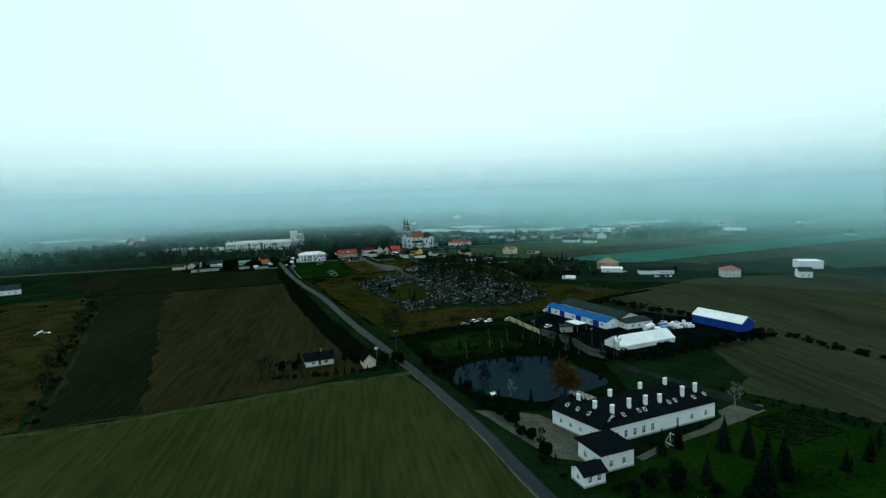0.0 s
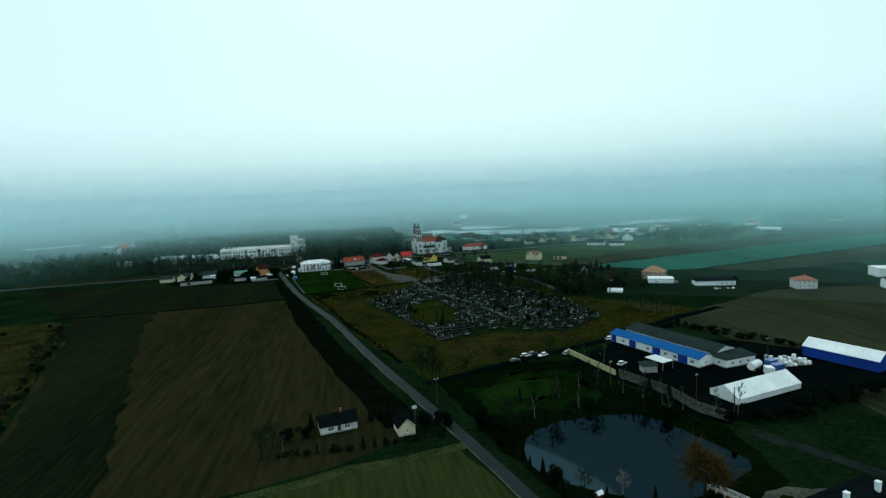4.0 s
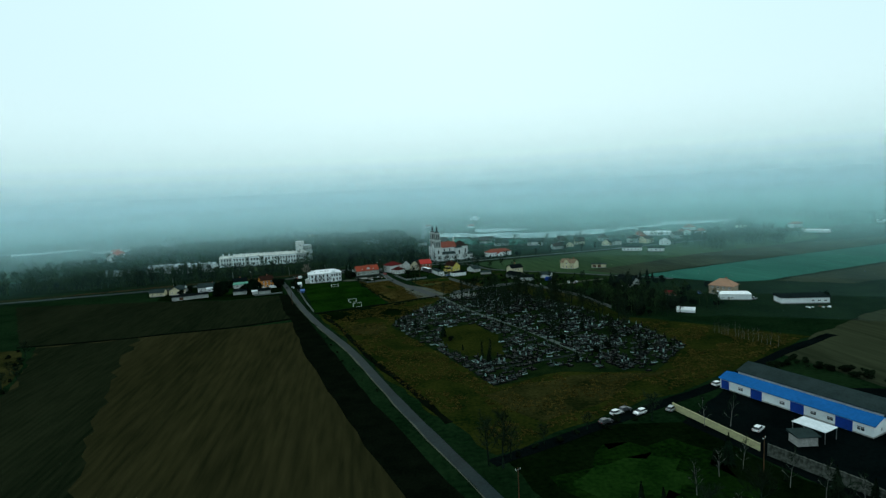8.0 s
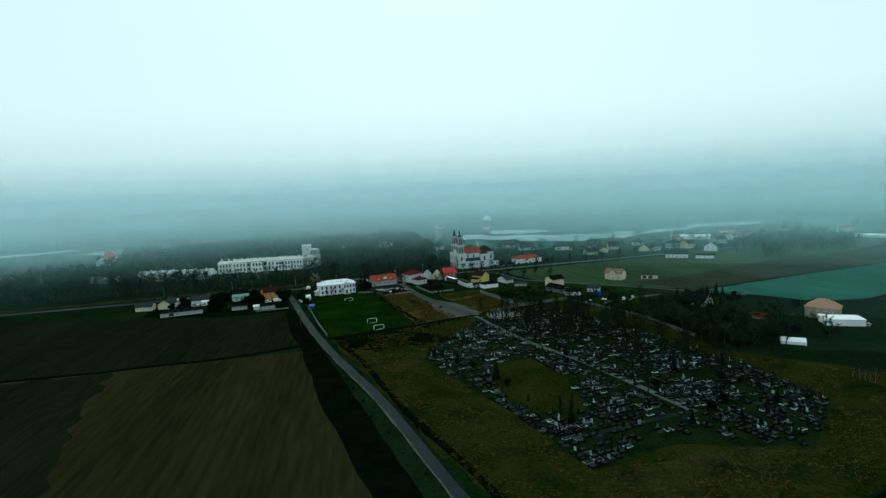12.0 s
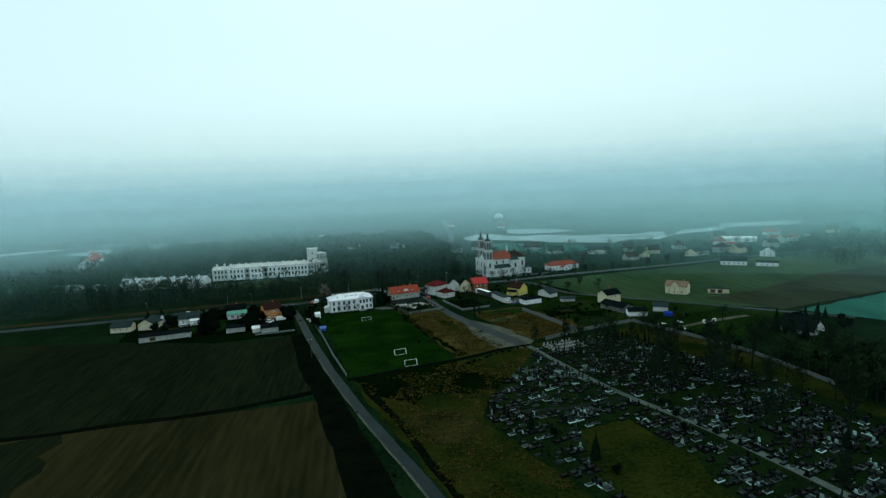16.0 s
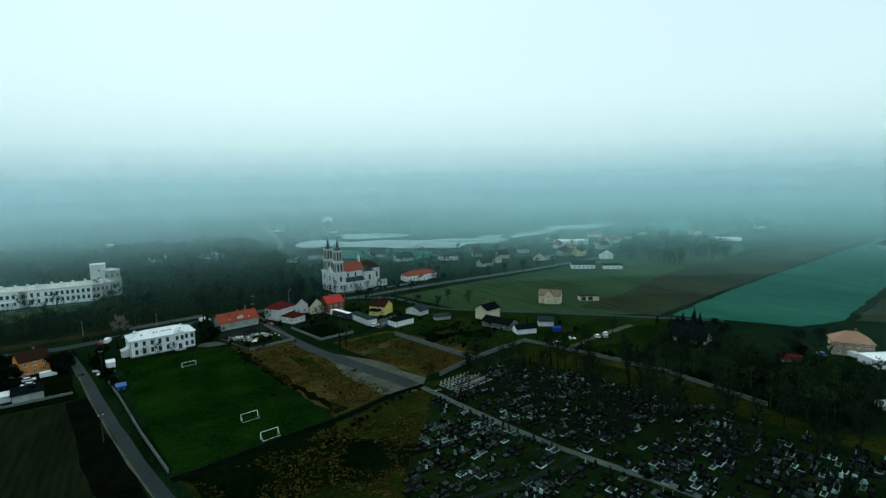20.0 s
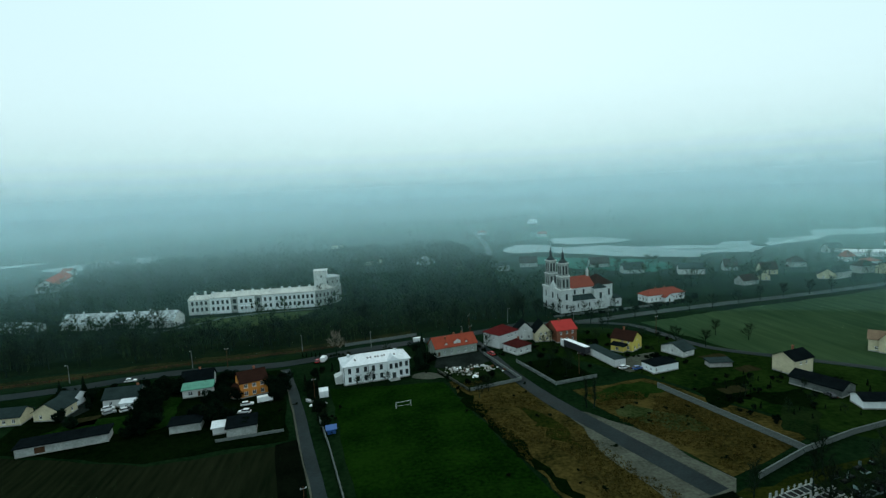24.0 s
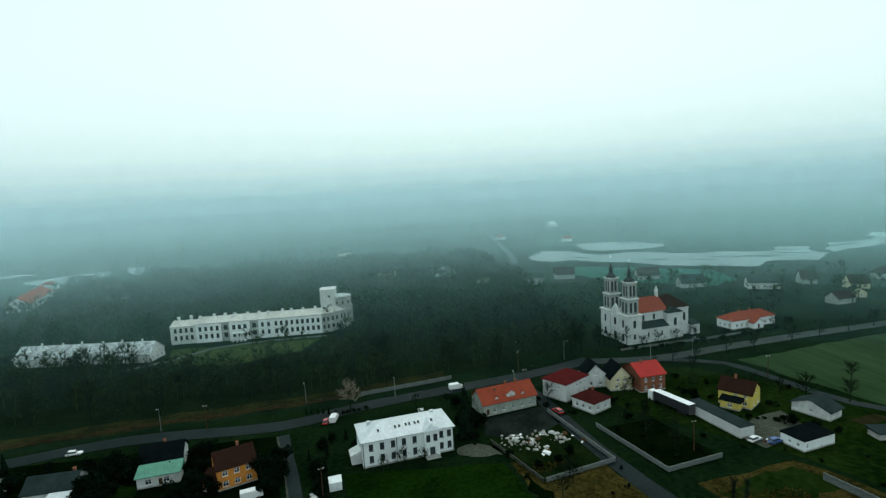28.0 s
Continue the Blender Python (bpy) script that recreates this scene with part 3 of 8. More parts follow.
patch("manor_garden", [(80, 166), (86, 130), (120, 110), (200, 120), (168, 155), (158, 160), (146, 188), (132, 178), (98, 160)], 0.04,
      M["lawn"], "garden lawn before the manor", "lawn", seed=16, wob=0.6)
patch("manor_drive", [(66, 197), (75, 194), (83, 189.5), (86, 184), (91, 170), (84, 163), (78, 166), (74, 176), (71, 185)], 0.07, M["gravel_worn"], "pale gravel forecourt beside the manor", "drive", seed=17, wob=0.6)
patch("manor_terrace", [(129, 172), (134, 173.5), (144, 178), (146, 181), (138, 183), (131, 180)], 0.07, M["gravel_worn"], "pale gravel terrace at the manor end", "terrace", seed=18)
patch("yard", [(104, 288), (121, 228), (160, 232), (196, 244), (200, 262), (176, 292), (134, 308)], 0.07, M["asphalt_dark"], "dark wet asphalt works yard", "yard", seed=19)
patch("field_right", [(158, 196), (212, 202), (300, 170), (420, 240), (345, 360), (264, 372), (200, 345), (172, 328), (176, 294), (202, 262), (204, 240), (168, 240)], 0.03,
      M["field_tan"], "bare brown field behind the works", "field", seed=20, wob=1.5)
patch("field_garden", [(146, 192), (205, 234), (216, 202), (300, 150), (230, 110), (170, 158)], 0.05, M["field_tan"], "dark bare field beyond the garden hedge", "field", seed=21)
patch("field_green", [(219, 507), (248, 462), (276, 456), (381, 481), (560, 520), (800, 585), (661, 596), (493, 566), (397, 547), (300, 527)], 0.03,
      M["field_green"], "blue-green field of young winter corn", "field", seed=22, wob=1)
patch("field_dim", [(140, 560), (214, 512), (300, 553), (500, 640), (560, 720), (330, 664), (254, 650), (180, 640), (122, 630)], 0.03,
      M["field_dull_green"], "dull grey-green field behind the village", "field", seed=23, wob=1)
patch("field_ploughed_far", [(193, 546), (212, 510), (298, 530), (403, 550), (510, 573), (640, 602), (512, 612), (431, 611), (311, 586), (233, 554)], 0.05, M["field_tan"], "brown bare strip of field", "field", seed=24)
patch("field_brown_far", [(279, 453), (384, 477), (560, 516), (800, 580), (820, 520), (520, 470), (420, 440), (310, 428)], 0.06, M["field_tan"], "bare brown field beyond the winter corn", "field", seed=29, wob=1.5)
patch("wood_floor", [(-260, 626), (-95, 630), (-50, 626), (0, 640), (60, 660), (80, 700), (80, 900), (-60, 980), (-300, 900)], 0.03,
      M["wood_floor"], "leaf-strewn floor of the old park", "ground", seed=25, wob=2)
patch("palace_lawn", [(-118, 719), (-44, 716), (-52, 696), (-82, 684), (-112, 694)], 0.06, M["lawn_bright"], "sloping green lawn before the palace", "lawn", seed=26, wob=1)
patch("lumber_plot", [(37, 601), (43.5, 570), (24, 564.5), (15, 584), (17, 601)], 0.07, M["cemetery_ground"], "muddy plot strewn with scrap", "plot", seed=34, wob=0.5)
patch("house_yard", [(17, 603), (36.5, 607), (38.5, 594), (33, 590), (20, 588), (15, 592)], 0.09, M["gravel_dark"], "muddy grey yard before the old house", "yard", seed=38, wob=0.6)
patch("dark_plot", [(48.5, 588), (54.5, 563), (70.5, 566), (66, 590)], 0.07, M["lawn_dull"], "dug dark kitchen plot inside a low wall", "plot", seed=35, wob=0.4)
patch("gardens_west", [(-34, 541), (-46, 606), (-130, 604), (-122, 553), (-72, 536)], 0.04, M["lawn_dull"], "small green gardens between houses", "garden", seed=27, wob=0.6)
patch("gardens_east", [(60, 600), (90, 560), (110, 515), (150, 480), (200, 470), (212, 508), (150, 560), (122, 600), (100, 628), (70, 636)], 0.04,
      M["grass_fresh"], "green gardens and kitchen plots", "garden", seed=28, wob=0.8)
for i, (cx, cy, w, h, m) in enumerate(((-330, 760, 260, 120, "field_grey"), (-520, 640, 360, 160, "field_grey"), (-640, 940, 380, 160, "field_grey"), (-440, 1170, 150, 60, "field_tan"),
                                      (420, 1120, 500, 140, "field_grey"), (760, 820, 420, 180, "field_green"), (90, 1350, 700, 200, "field_grey"),
                                      (-500, 1400, 600, 260, "field_grey"), (900, 1250, 600, 240, "field_grey"), (520, 420, 300, 100, "field_grey"))):
    patch("field_far", [(cx - w / 2, cy - h / 2), (cx + w / 2, cy - h * 0.3), (cx + w * 0.45, cy + h / 2), (cx - w * 0.4, cy + h * 0.4)], 0.03, M[m],
          "far hazy field on the plain", "field", seed=40 + i, wob=4, step=20)

# ---------------------------------------------------------------- roads and water
ribbon("road_1", [(90.6, 60), (79.0, 120), (71.0, 151), (64.0, 190), (53.0, 236), (45.0, 265), (30.9, 316), (13.8, 385), (-2.0, 435), (-13.4, 475), (-25.8, 526), (-35.6, 570), (-44.6, 606)],
       3.3, 0.10, M["asphalt"], "narrow grey asphalt lane between the fields", "road")
LANE = [(90.6, 60), (79.0, 120), (71.0, 151), (64.0, 190), (53.0, 236), (45.0, 265), (30.9, 316), (13.8, 385), (-2.0, 435), (-13.4, 475), (-25.8, 526), (-35.6, 570), (-44.6, 606)]
for off, wide in ((-1.85, 0.5),):
    ribbon("road_edge", [(x + off * 0.968, y + off * 0.25) for x, y in LANE], wide, 0.115, M["gravel_worn"], "pale crumbled edge of the lane", "road edge", wob=0.22, seed=5)
ribbon("road_2", [(-300, 590), (-200, 598), (-136, 604), (-93, 614), (-47, 613), (-22, 622), (17, 631), (44, 637), (69, 646)], 7.0, 0.12,
       M["asphalt_street"], "dark asphalt village main street", "road")
ribbon("verge", [(-260, 606), (-200, 610), (-131, 621), (-84, 628), (-40, 633), (-22, 638), (10, 645)], 9, 0.055, M["meadow_dry"], "rusty leaf-strewn verge below the park", "verge", wob=1.0)
ribbon("road_3", [(64, 645), (94, 640), (128, 645), (170, 651), (254, 660), (340, 674), (520, 700)], 6.5, 0.11, M["asphalt_pale"], "pale grey country road lined with trees", "road")
ribbon("road_4", [(34, 636), (38, 615), (42, 580), (48, 550), (56, 525), (67, 492)], [5, 5, 5, 5.5, 6, 6], 0.09, M["asphalt_street"], "dark asphalt side street to the cemetery", "road")
patch("parking", [(50, 542), (56, 538), (64, 526), (74, 496), (66, 487), (55, 490), (50, 510)], 0.08, M["gravel_worn"], "pale worn gravel car park before the cemetery", "car park", seed=30, wob=0.8)
ribbon("road_5", [(96, 638), (115, 628), (122, 605), (128, 585), (150, 564), (196, 520), (230, 486)], 4.0, 0.10, M["asphalt"], "narrow back lane behind the houses", "road")
ribbon("track_1", [(-260, 199), (-64, 210.5), (-30, 215.3), (0, 222.6), (27, 229), (52, 234)], 3.4, 0.08, M["verge_green"], "pale grass track between two fields", "track", wob=0.4)
ribbon("track_2", [(48, 280), (87, 294), (134, 311), (172, 330), (210, 345)], 4.0, 0.09, M["asphalt_dark"], "dark muddy lane behind the works", "track", wob=0.3)
ribbon("ditch_1", [(-8, 469), (35, 480), (58, 488), (70, 491)], 2.6, 0.10, M["soil"], "dark overgrown ditch along the pitch", "ditch", wob=0.5)
ribbon("ditch_2", [(-150, 447), (-111, 446), (-77, 449), (-46, 452), (-20, 460)], 3.0, 0.10, M["soil"], "dark ditch crossing the fields", "ditch", wob=0.5)
ribbon("cemetery_path", [(69, 489), (76, 452), (84, 424), (91, 407), (97, 384), (104, 352)], 2.4, 0.10, M["path"], "pale paved cemetery avenue", "path")
ribbon("ditch_3", [(42, 305), (34.5, 331), (28, 352), (20.5, 375), (7.5, 428), (-1, 456)], 2.2, 0.10, M["soil"], "dark overgrown ditch beside the lane", "ditch", wob=0.6)
ribbon("cemetery_path", [(104.5, 353), (85, 349.5), (66, 345.5)], 1.8, 0.10, M["gravel_dark"], "narrow gravel path across the graves", "path")
ribbon("cemetery_path", [(38, 428), (60, 425), (82, 428)], 1.8, 0.10, M["gravel_dark"], "pale gravel cemetery side path", "path")
ribbon("palace_drive", [(-128, 690), (-112, 700), (-98, 714), (-80, 719.5), (-60, 720.5), (-42, 721)], 3.0, 0.09, M["path"], "pale gravel drive before the palace", "drive")
ribbon("grass_strip", [(133, 500), (139, 478), (145, 452), (152, 428)], 5, 0.07, M["meadow_dry"], "strip of dry yellow grass behind the graves", "grass", wob=0.8)
ribbon("road_far", [(-371, 1036), (-358, 1086), (-357, 1173), (-365, 1295), (-361, 1480), (-335, 1700)], 7, 0.1, M["gravel"], "far pale road towards the fog", "road")
ribbon("garden_track", [(125, 222), (128, 215), (133, 206), (138, 192), (141, 182), (143, 178)], 4.5, 0.08, M["gravel_dark"], "worn gravel track behind the manor", "track", wob=0.5)
ribbon("garden_path", [(97, 161), (108, 166.3), (122, 171), (131, 175), (143, 179.5)], [2.0, 2.4, 2.6, 4.0, 5.0], 0.075, M["gravel_worn"], "pale gravel path along the manor wall", "path", wob=0.3)
ribbon("side_lane", [(139, 494), (154, 498.5), (170, 502), (188, 505)], [2.6, 3, 3.2, 3.2], 0.09, M["gravel_worn"], "pale gravel lane to the back gardens", "lane", wob=0.3)
patch("green_mound", [(8, 460), (20, 464), (33, 469), (44, 462), (52, 453), (44, 446), (35, 443), (22, 448)], 0.07, M["lawn_dull"], "dark green patch of rank grass in the meadow", "grass", seed=121, wob=1.6, step=3)
patch("dry_mound", [(10, 430), (20, 434), (30, 430), (33, 420), (26, 410), (16, 412)], 0.07, M["meadow_dry"], "low mound of dry yellow grass in the meadow", "grass", seed=122, wob=2, step=3)
ribbon("road_far", [(112, 925), (128, 1010), (152, 1206), (190, 1500)], 7, 0.1, M["asphalt"], "far pale road on the plain", "road")

POND = [(64.6, 222), (65.6, 228), (68, 233), (72, 237), (78, 239.8), (87, 241), (96.5, 240.5), (103, 238.5), (107, 233), (109.5, 224), (112.5, 215.5), (114, 210), (111.5, 205.8), (105.6, 203.4), (97.6, 201.3), (88.5, 197.8), (84.9, 198.6), (80.8, 201.6), (76.5, 205.2), (72.5, 208), (68.5, 212), (65.8, 216)]
patch("west_lawn", [(-88, 589), (-78, 585), (-73, 562), (-79, 556), (-85, 572)], 0.07, M["lawn_west"], "green house lawn between dark hedges", "lawn", seed=130, wob=0.8, step=3)
patch("west_lawn", [(-107, 570), (-90, 573), (-84, 557), (-113, 563)], 0.07, M["lawn_west"], "green lawn before the grey house", "lawn", seed=131, wob=0.8, step=3)
patch("house_yard", [(-120, 600), (-107, 581), (-111, 571), (-118, 588)], 0.075, M["gravel_dark"], "muddy grey yard between two houses", "yard", seed=135, wob=0.5)
patch("brown_plot", [(117, 533), (120, 520), (103, 505), (103, 517)], 0.06, M["cemetery_ground"], "brown dug plot beside the barn", "plot", seed=132, wob=1.5, step=3)
patch("dark_scrub", [(96, 545), (121, 554), (107, 535), (91.5, 531)], 0.065, M["lawn_dull"], "dark tangle of rank weeds in the gardens", "scrub", seed=133, wob=1.8, step=3)
patch("dark_scrub", [(107, 538), (129, 539), (120, 523), (112, 530)], 0.065, M["lawn_dull"], "dark overgrown corner of the gardens", "scrub", seed=134, wob=1.8, step=3)
patch("weedy_strip", [(20, 572), (24, 556), (30, 528), (36, 500), (42, 486), (37, 484), (28, 520), (19, 562)], 0.075, M["lawn_dull"], "dark strip of rank weeds beside the pitch", "grass", seed=136, wob=1.4, step=3)
patch("weedy_strip", [(64, 534), (72, 522), (84, 520), (80, 532), (70, 541)], 0.075, M["verge_green"], "greener rough grass on the waste plot", "grass", seed=137, wob=1.8, step=3)
patch("weedy_strip", [(60, 552), (84, 558), (88, 548), (76, 543), (62, 545)], 0.07, M["grass_fresh"], "green rough grass behind the poplars", "grass", seed=138, wob=1.5, step=3)
patch("weedy_strip", [(36, 548), (44, 536), (46, 518), (40, 524)], 0.075, M["meadow"], "yellow-green weeds on the waste plot", "grass", seed=139, wob=1.4, step=3)
patch("gravel_yard", [(82, 574), (92, 583), (104, 586), (103, 576), (92, 569), (84, 567)], 0.06, M["gravel_worn"], "muddy gravel yard between house and shed", "yard", seed=90, wob=0.6)
for k, (bx, by, bw, bh) in enumerate(((104, 540, 9, 5), (122, 556, 8, 5), (118, 572, 10, 4), (-70, 566, 9, 6), (-106, 566, 7, 8), (152, 512, 8, 6))):
    patch("garden_bed", [(bx, by), (bx + bw, by + 1.5), (bx + bw - 1, by + bh + 1.5), (bx - 1, by + bh)], 0.07, M["field_brown"], "dug brown vegetable bed in a garden", "garden bed", seed=100 + k, wob=0.6, step=2)
patch("rough_strip", [(112, 498), (129, 509), (140, 481), (148, 454), (150, 424), (148, 392), (145.5, 393), (131, 449)], 0.055, M["meadow"], "strip of rough grass behind the graves", "grass", seed=120, wob=0.8)
patch("pond", POND, 0.10, M["pond_water"], "dark still garden pond", "pond", seed=31, wob=0.5, step=3)
for k, pts in enumerate(([(136, 964), (165, 999), (187, 980), (201, 942), (232, 946), (271, 911), (295, 905), (325, 894), (344, 882), (363, 905), (392, 901), (369, 868), (369, 850), (334, 823), (312, 836), (298, 836), (279, 816), (240, 838), (208, 870), (174, 910), (135, 932)],
                         [(222, 1045), (261, 1038), (288, 1010), (298, 975), (268, 962), (243, 966), (214, 972), (203, 990)],
                         [(400, 884), (417, 911), (459, 910), (475, 896), (453, 878), (403, 866), (376, 852), (384, 872)],
                         [(-387, 1045), (-371, 1076), (-329, 1107), (-305, 1051), (-318, 1031), (-347, 1010)], [(-319, 1126), (-292, 1131), (-269, 1045), (-282, 1052)],
                         [(-520, 1060), (-470, 1075), (-420, 1122), (-440, 1135), (-540, 1100)], [(470, 905), (520, 960), (640, 930), (560, 890)])):
    patch("flood_water", pts, 0.12, M["flood_water"], "pale sheet of flood water on the far meadows", "water", seed=50 + k, wob=4, step=7)
for k, (cx, cy, w, h, turn) in enumerate(((200, 952, 30, 7, -40), (300, 868, 60, 5, -32), (322, 862, 44, 4, -30), (228, 890, 34, 4, -42), (262, 868, 26, 4, -38), (345, 866, 36, 5, -40), (180, 930, 22, 4, -48), (420, 890, 40, 4, 8), (435, 898, 30, 3, 8), (356, 886, 24, 4, -30), (265, 1012, 34, 4, -35))):
    c, s_ = math.cos(radians(turn)), math.sin(radians(turn))
    patch("mud_bank", [(cx + w / 2 * math.cos(a) * c - h / 2 * math.sin(a) * s_, cy + w / 2 * math.cos(a) * s_ + h / 2 * math.sin(a) * c) for a in [i * 0.5236 for i in range(12)]], 0.16,
          M["field_grey"], "low grassy bank in the flood water", "bank", seed=70 + k, wob=1.5, step=4)
patch("field_beyond_church", [(150, 884), (240, 818), (228, 776), (200, 762), (156, 800), (132, 850)], 0.05, M["field_green"], "dull green field before the flood water", "field", seed=81, wob=2)


# ---------------------------------------------------------------- houses
def wall_side(bm, p0, p1, h, holes, thick, out):
    """One wall from p0 to p1 (seen from outside, left to right) with openings (u, z, w, h), u from p0."""
    p0, p1 = Vector(p0), Vector(p1)
    d = p1 - p0
    length = d.length
    d.normalize()
    us = sorted({0.0, length, *(c for u, z, w, hh in holes for c in (u, u + w))})
    zs = sorted({0.0, h, *(c for u, z, w, hh in holes for c in (z, z + hh))})
    us = [u for u in us if 0 <= u <= length]
    zs = [z for z in zs if 0 <= z <= h]

    def P(u, z, s):
        q = p0 + d * u - out * s
        return bm.verts.new((q.x, q.y, z))

    for s in (0.0, thick):
        for a, b in zip(us, us[1:]):
            for c, e in zip(zs, zs[1:]):
                mu, mz = (a + b) / 2, (c + e) / 2
                if any(u < mu < u + w and z < mz < z + hh for u, z, w, hh in holes):
                    continue
                q = [P(a, c, s), P(b, c, s), P(b, e, s), P(a, e, s)]
                bm.faces.new(q if s == 0 else q[::-1])
    for u, z, w, hh in holes:
        for (a, c), (b, e) in (((u, z), (u + w, z)), ((u + w, z), (u + w, z + hh)), ((u + w, z + hh), (u, z + hh)), ((u, z + hh), (u, z))):
            bm.faces.new([P(a, c, 0), P(b, e, 0), P(b, e, thick), P(a, c, thick)][::-1])


def lattice(us, zs, holes, y0, y1):
    """A flat frame of joined bars between y0 and y1: all cells of the grid but the holes."""
    bm = bmesh.new()
    vs = {}

    def v(i, j, y):
        if (i, j, y) not in vs:
            vs[i, j, y] = bm.verts.new((us[i], y, zs[j]))
        return vs[i, j, y]

    full = {(i, j) for i in range(len(us) - 1) for j in range(len(zs) - 1)} - set(holes)
    for i, j in full:
        bm.faces.new((v(i, j, y0), v(i + 1, j, y0), v(i + 1, j + 1, y0), v(i, j + 1, y0)))
        bm.faces.new((v(i, j + 1, y1), v(i + 1, j + 1, y1), v(i + 1, j, y1), v(i, j, y1)))
        for di, dj, p, q in ((0, -1, (i, j), (i + 1, j)), (1, 0, (i + 1, j), (i + 1, j + 1)), (0, 1, (i + 1, j + 1), (i, j + 1)), (-1, 0, (i, j + 1), (i, j))):
            if (i + di, j + dj) not in full:
                bm.faces.new((v(*p, y1), v(*q, y1), v(*q, y0), v(*p, y0)))
    return bm


def window_parts(parent, mid, along, out, w, h, frame_m, cross=True, name="window"):
    """A framed window with its pane and sill as parts of it. mid: the middle of the opening on the outer face."""
    f = 0.09
    if cross:
        bm = lattice((-w / 2, -w / 2 + f, -0.04, 0.04, w / 2 - f, w / 2), (-h / 2, -h / 2 + f, h * 0.12, h * 0.12 + 0.07, h / 2 - f, h / 2), ((1, 1), (3, 1), (1, 3), (3, 3)), 0.10, 0.18)
    else:
        bm = lattice((-w / 2, -w / 2 + f, w / 2 - f, w / 2), (-h / 2, -h / 2 + f, h / 2 - f, h / 2), ((1, 1),), 0.10, 0.18)
    ob = part(name, bm, frame_m, parent)
    ob.matrix_basis = Matrix(((along.x, -out.x, 0, mid[0]), (along.y, -out.y, 0, mid[1]), (0, 0, 1, mid[2]), (0, 0, 0, 1)))
    part("sill", boxed(-w / 2 - 0.08, -0.10, -h / 2 - 0.08, w / 2 + 0.08, 0.098, -h / 2 - 0.003), frame_m, ob)
    part("pane", boxed(-w / 2 + 0.02, 0.135, -h / 2 + 0.02, w / 2 - 0.02, 0.150, h / 2 - 0.02), M["glass"], ob)
    return ob


def gable_roof(w, d, e, r, over, t, along_x=True):
    """Two sloping slabs that meet at the ridge."""
    bm = bmesh.new()
    if not along_x:
        w, d = d, w
    x, y = w / 2 + over, d / 2
    k = (r - e) / y
    y2, z2 = y + over, e - k * over
    prof = [(-y2, z2), (0, r), (y2, z2), (y2, z2 + t), (0, r + t), (-y2, z2 + t)]
    pts = [((s, p, q) if along_x else (p, s, q)) for s in (-x, x) for p, q in prof]
    solid(bm, pts, [(0, 1, 4, 5), (1, 2, 3, 4), (11, 10, 7, 6), (10, 9, 8, 7), (0, 6, 7, 1), (1, 7, 8, 2), (2, 8, 9, 3), (3, 9, 10, 4), (4, 10, 11, 5), (5, 11, 6, 0)])
    bmesh.ops.recalc_face_normals(bm, faces=bm.faces)
    return bm


def hip_roof(w, d, e, r, over, t, cut=None):
    bm = bmesh.new()
    x, y = w / 2 + over, d / 2 + over
    c = min(x, y) if cut is None else cut
    base = [(-x, -y, e), (x, -y, e), (x, y, e), (-x, y, e)]
    mid = [(px, py, e + t) for px, py, _ in base]
    if x >= y:
        top = [(-x + c, 0, r + t), (x - c, 0, r + t)]
        faces = [(4, 5, 9, 8), (5, 6, 9), (6, 7, 8, 9), (7, 4, 8)]
    else:
        top = [(0, -y + c, r + t), (0, y - c, r + t)]
        faces = [(4, 5, 8), (5, 6, 9, 8), (6, 7, 9), (7, 4, 8, 9)]
    solid(bm, base + mid + top, [(3, 2, 1, 0), (0, 1, 5, 4), (1, 2, 6, 5), (2, 3, 7, 6), (3, 0, 4, 7)] + faces)
    bmesh.ops.recalc_face_normals(bm, faces=bm.faces)
    return bm


SIDES = {"s": ((-1, -1), (1, -1), (0, -1)), "e": ((1, -1), (1, 1), (1, 0)), "n": ((1, 1), (-1, 1), (0, 1)), "w": ((-1, 1), (-1, -1), (-1, 0))}


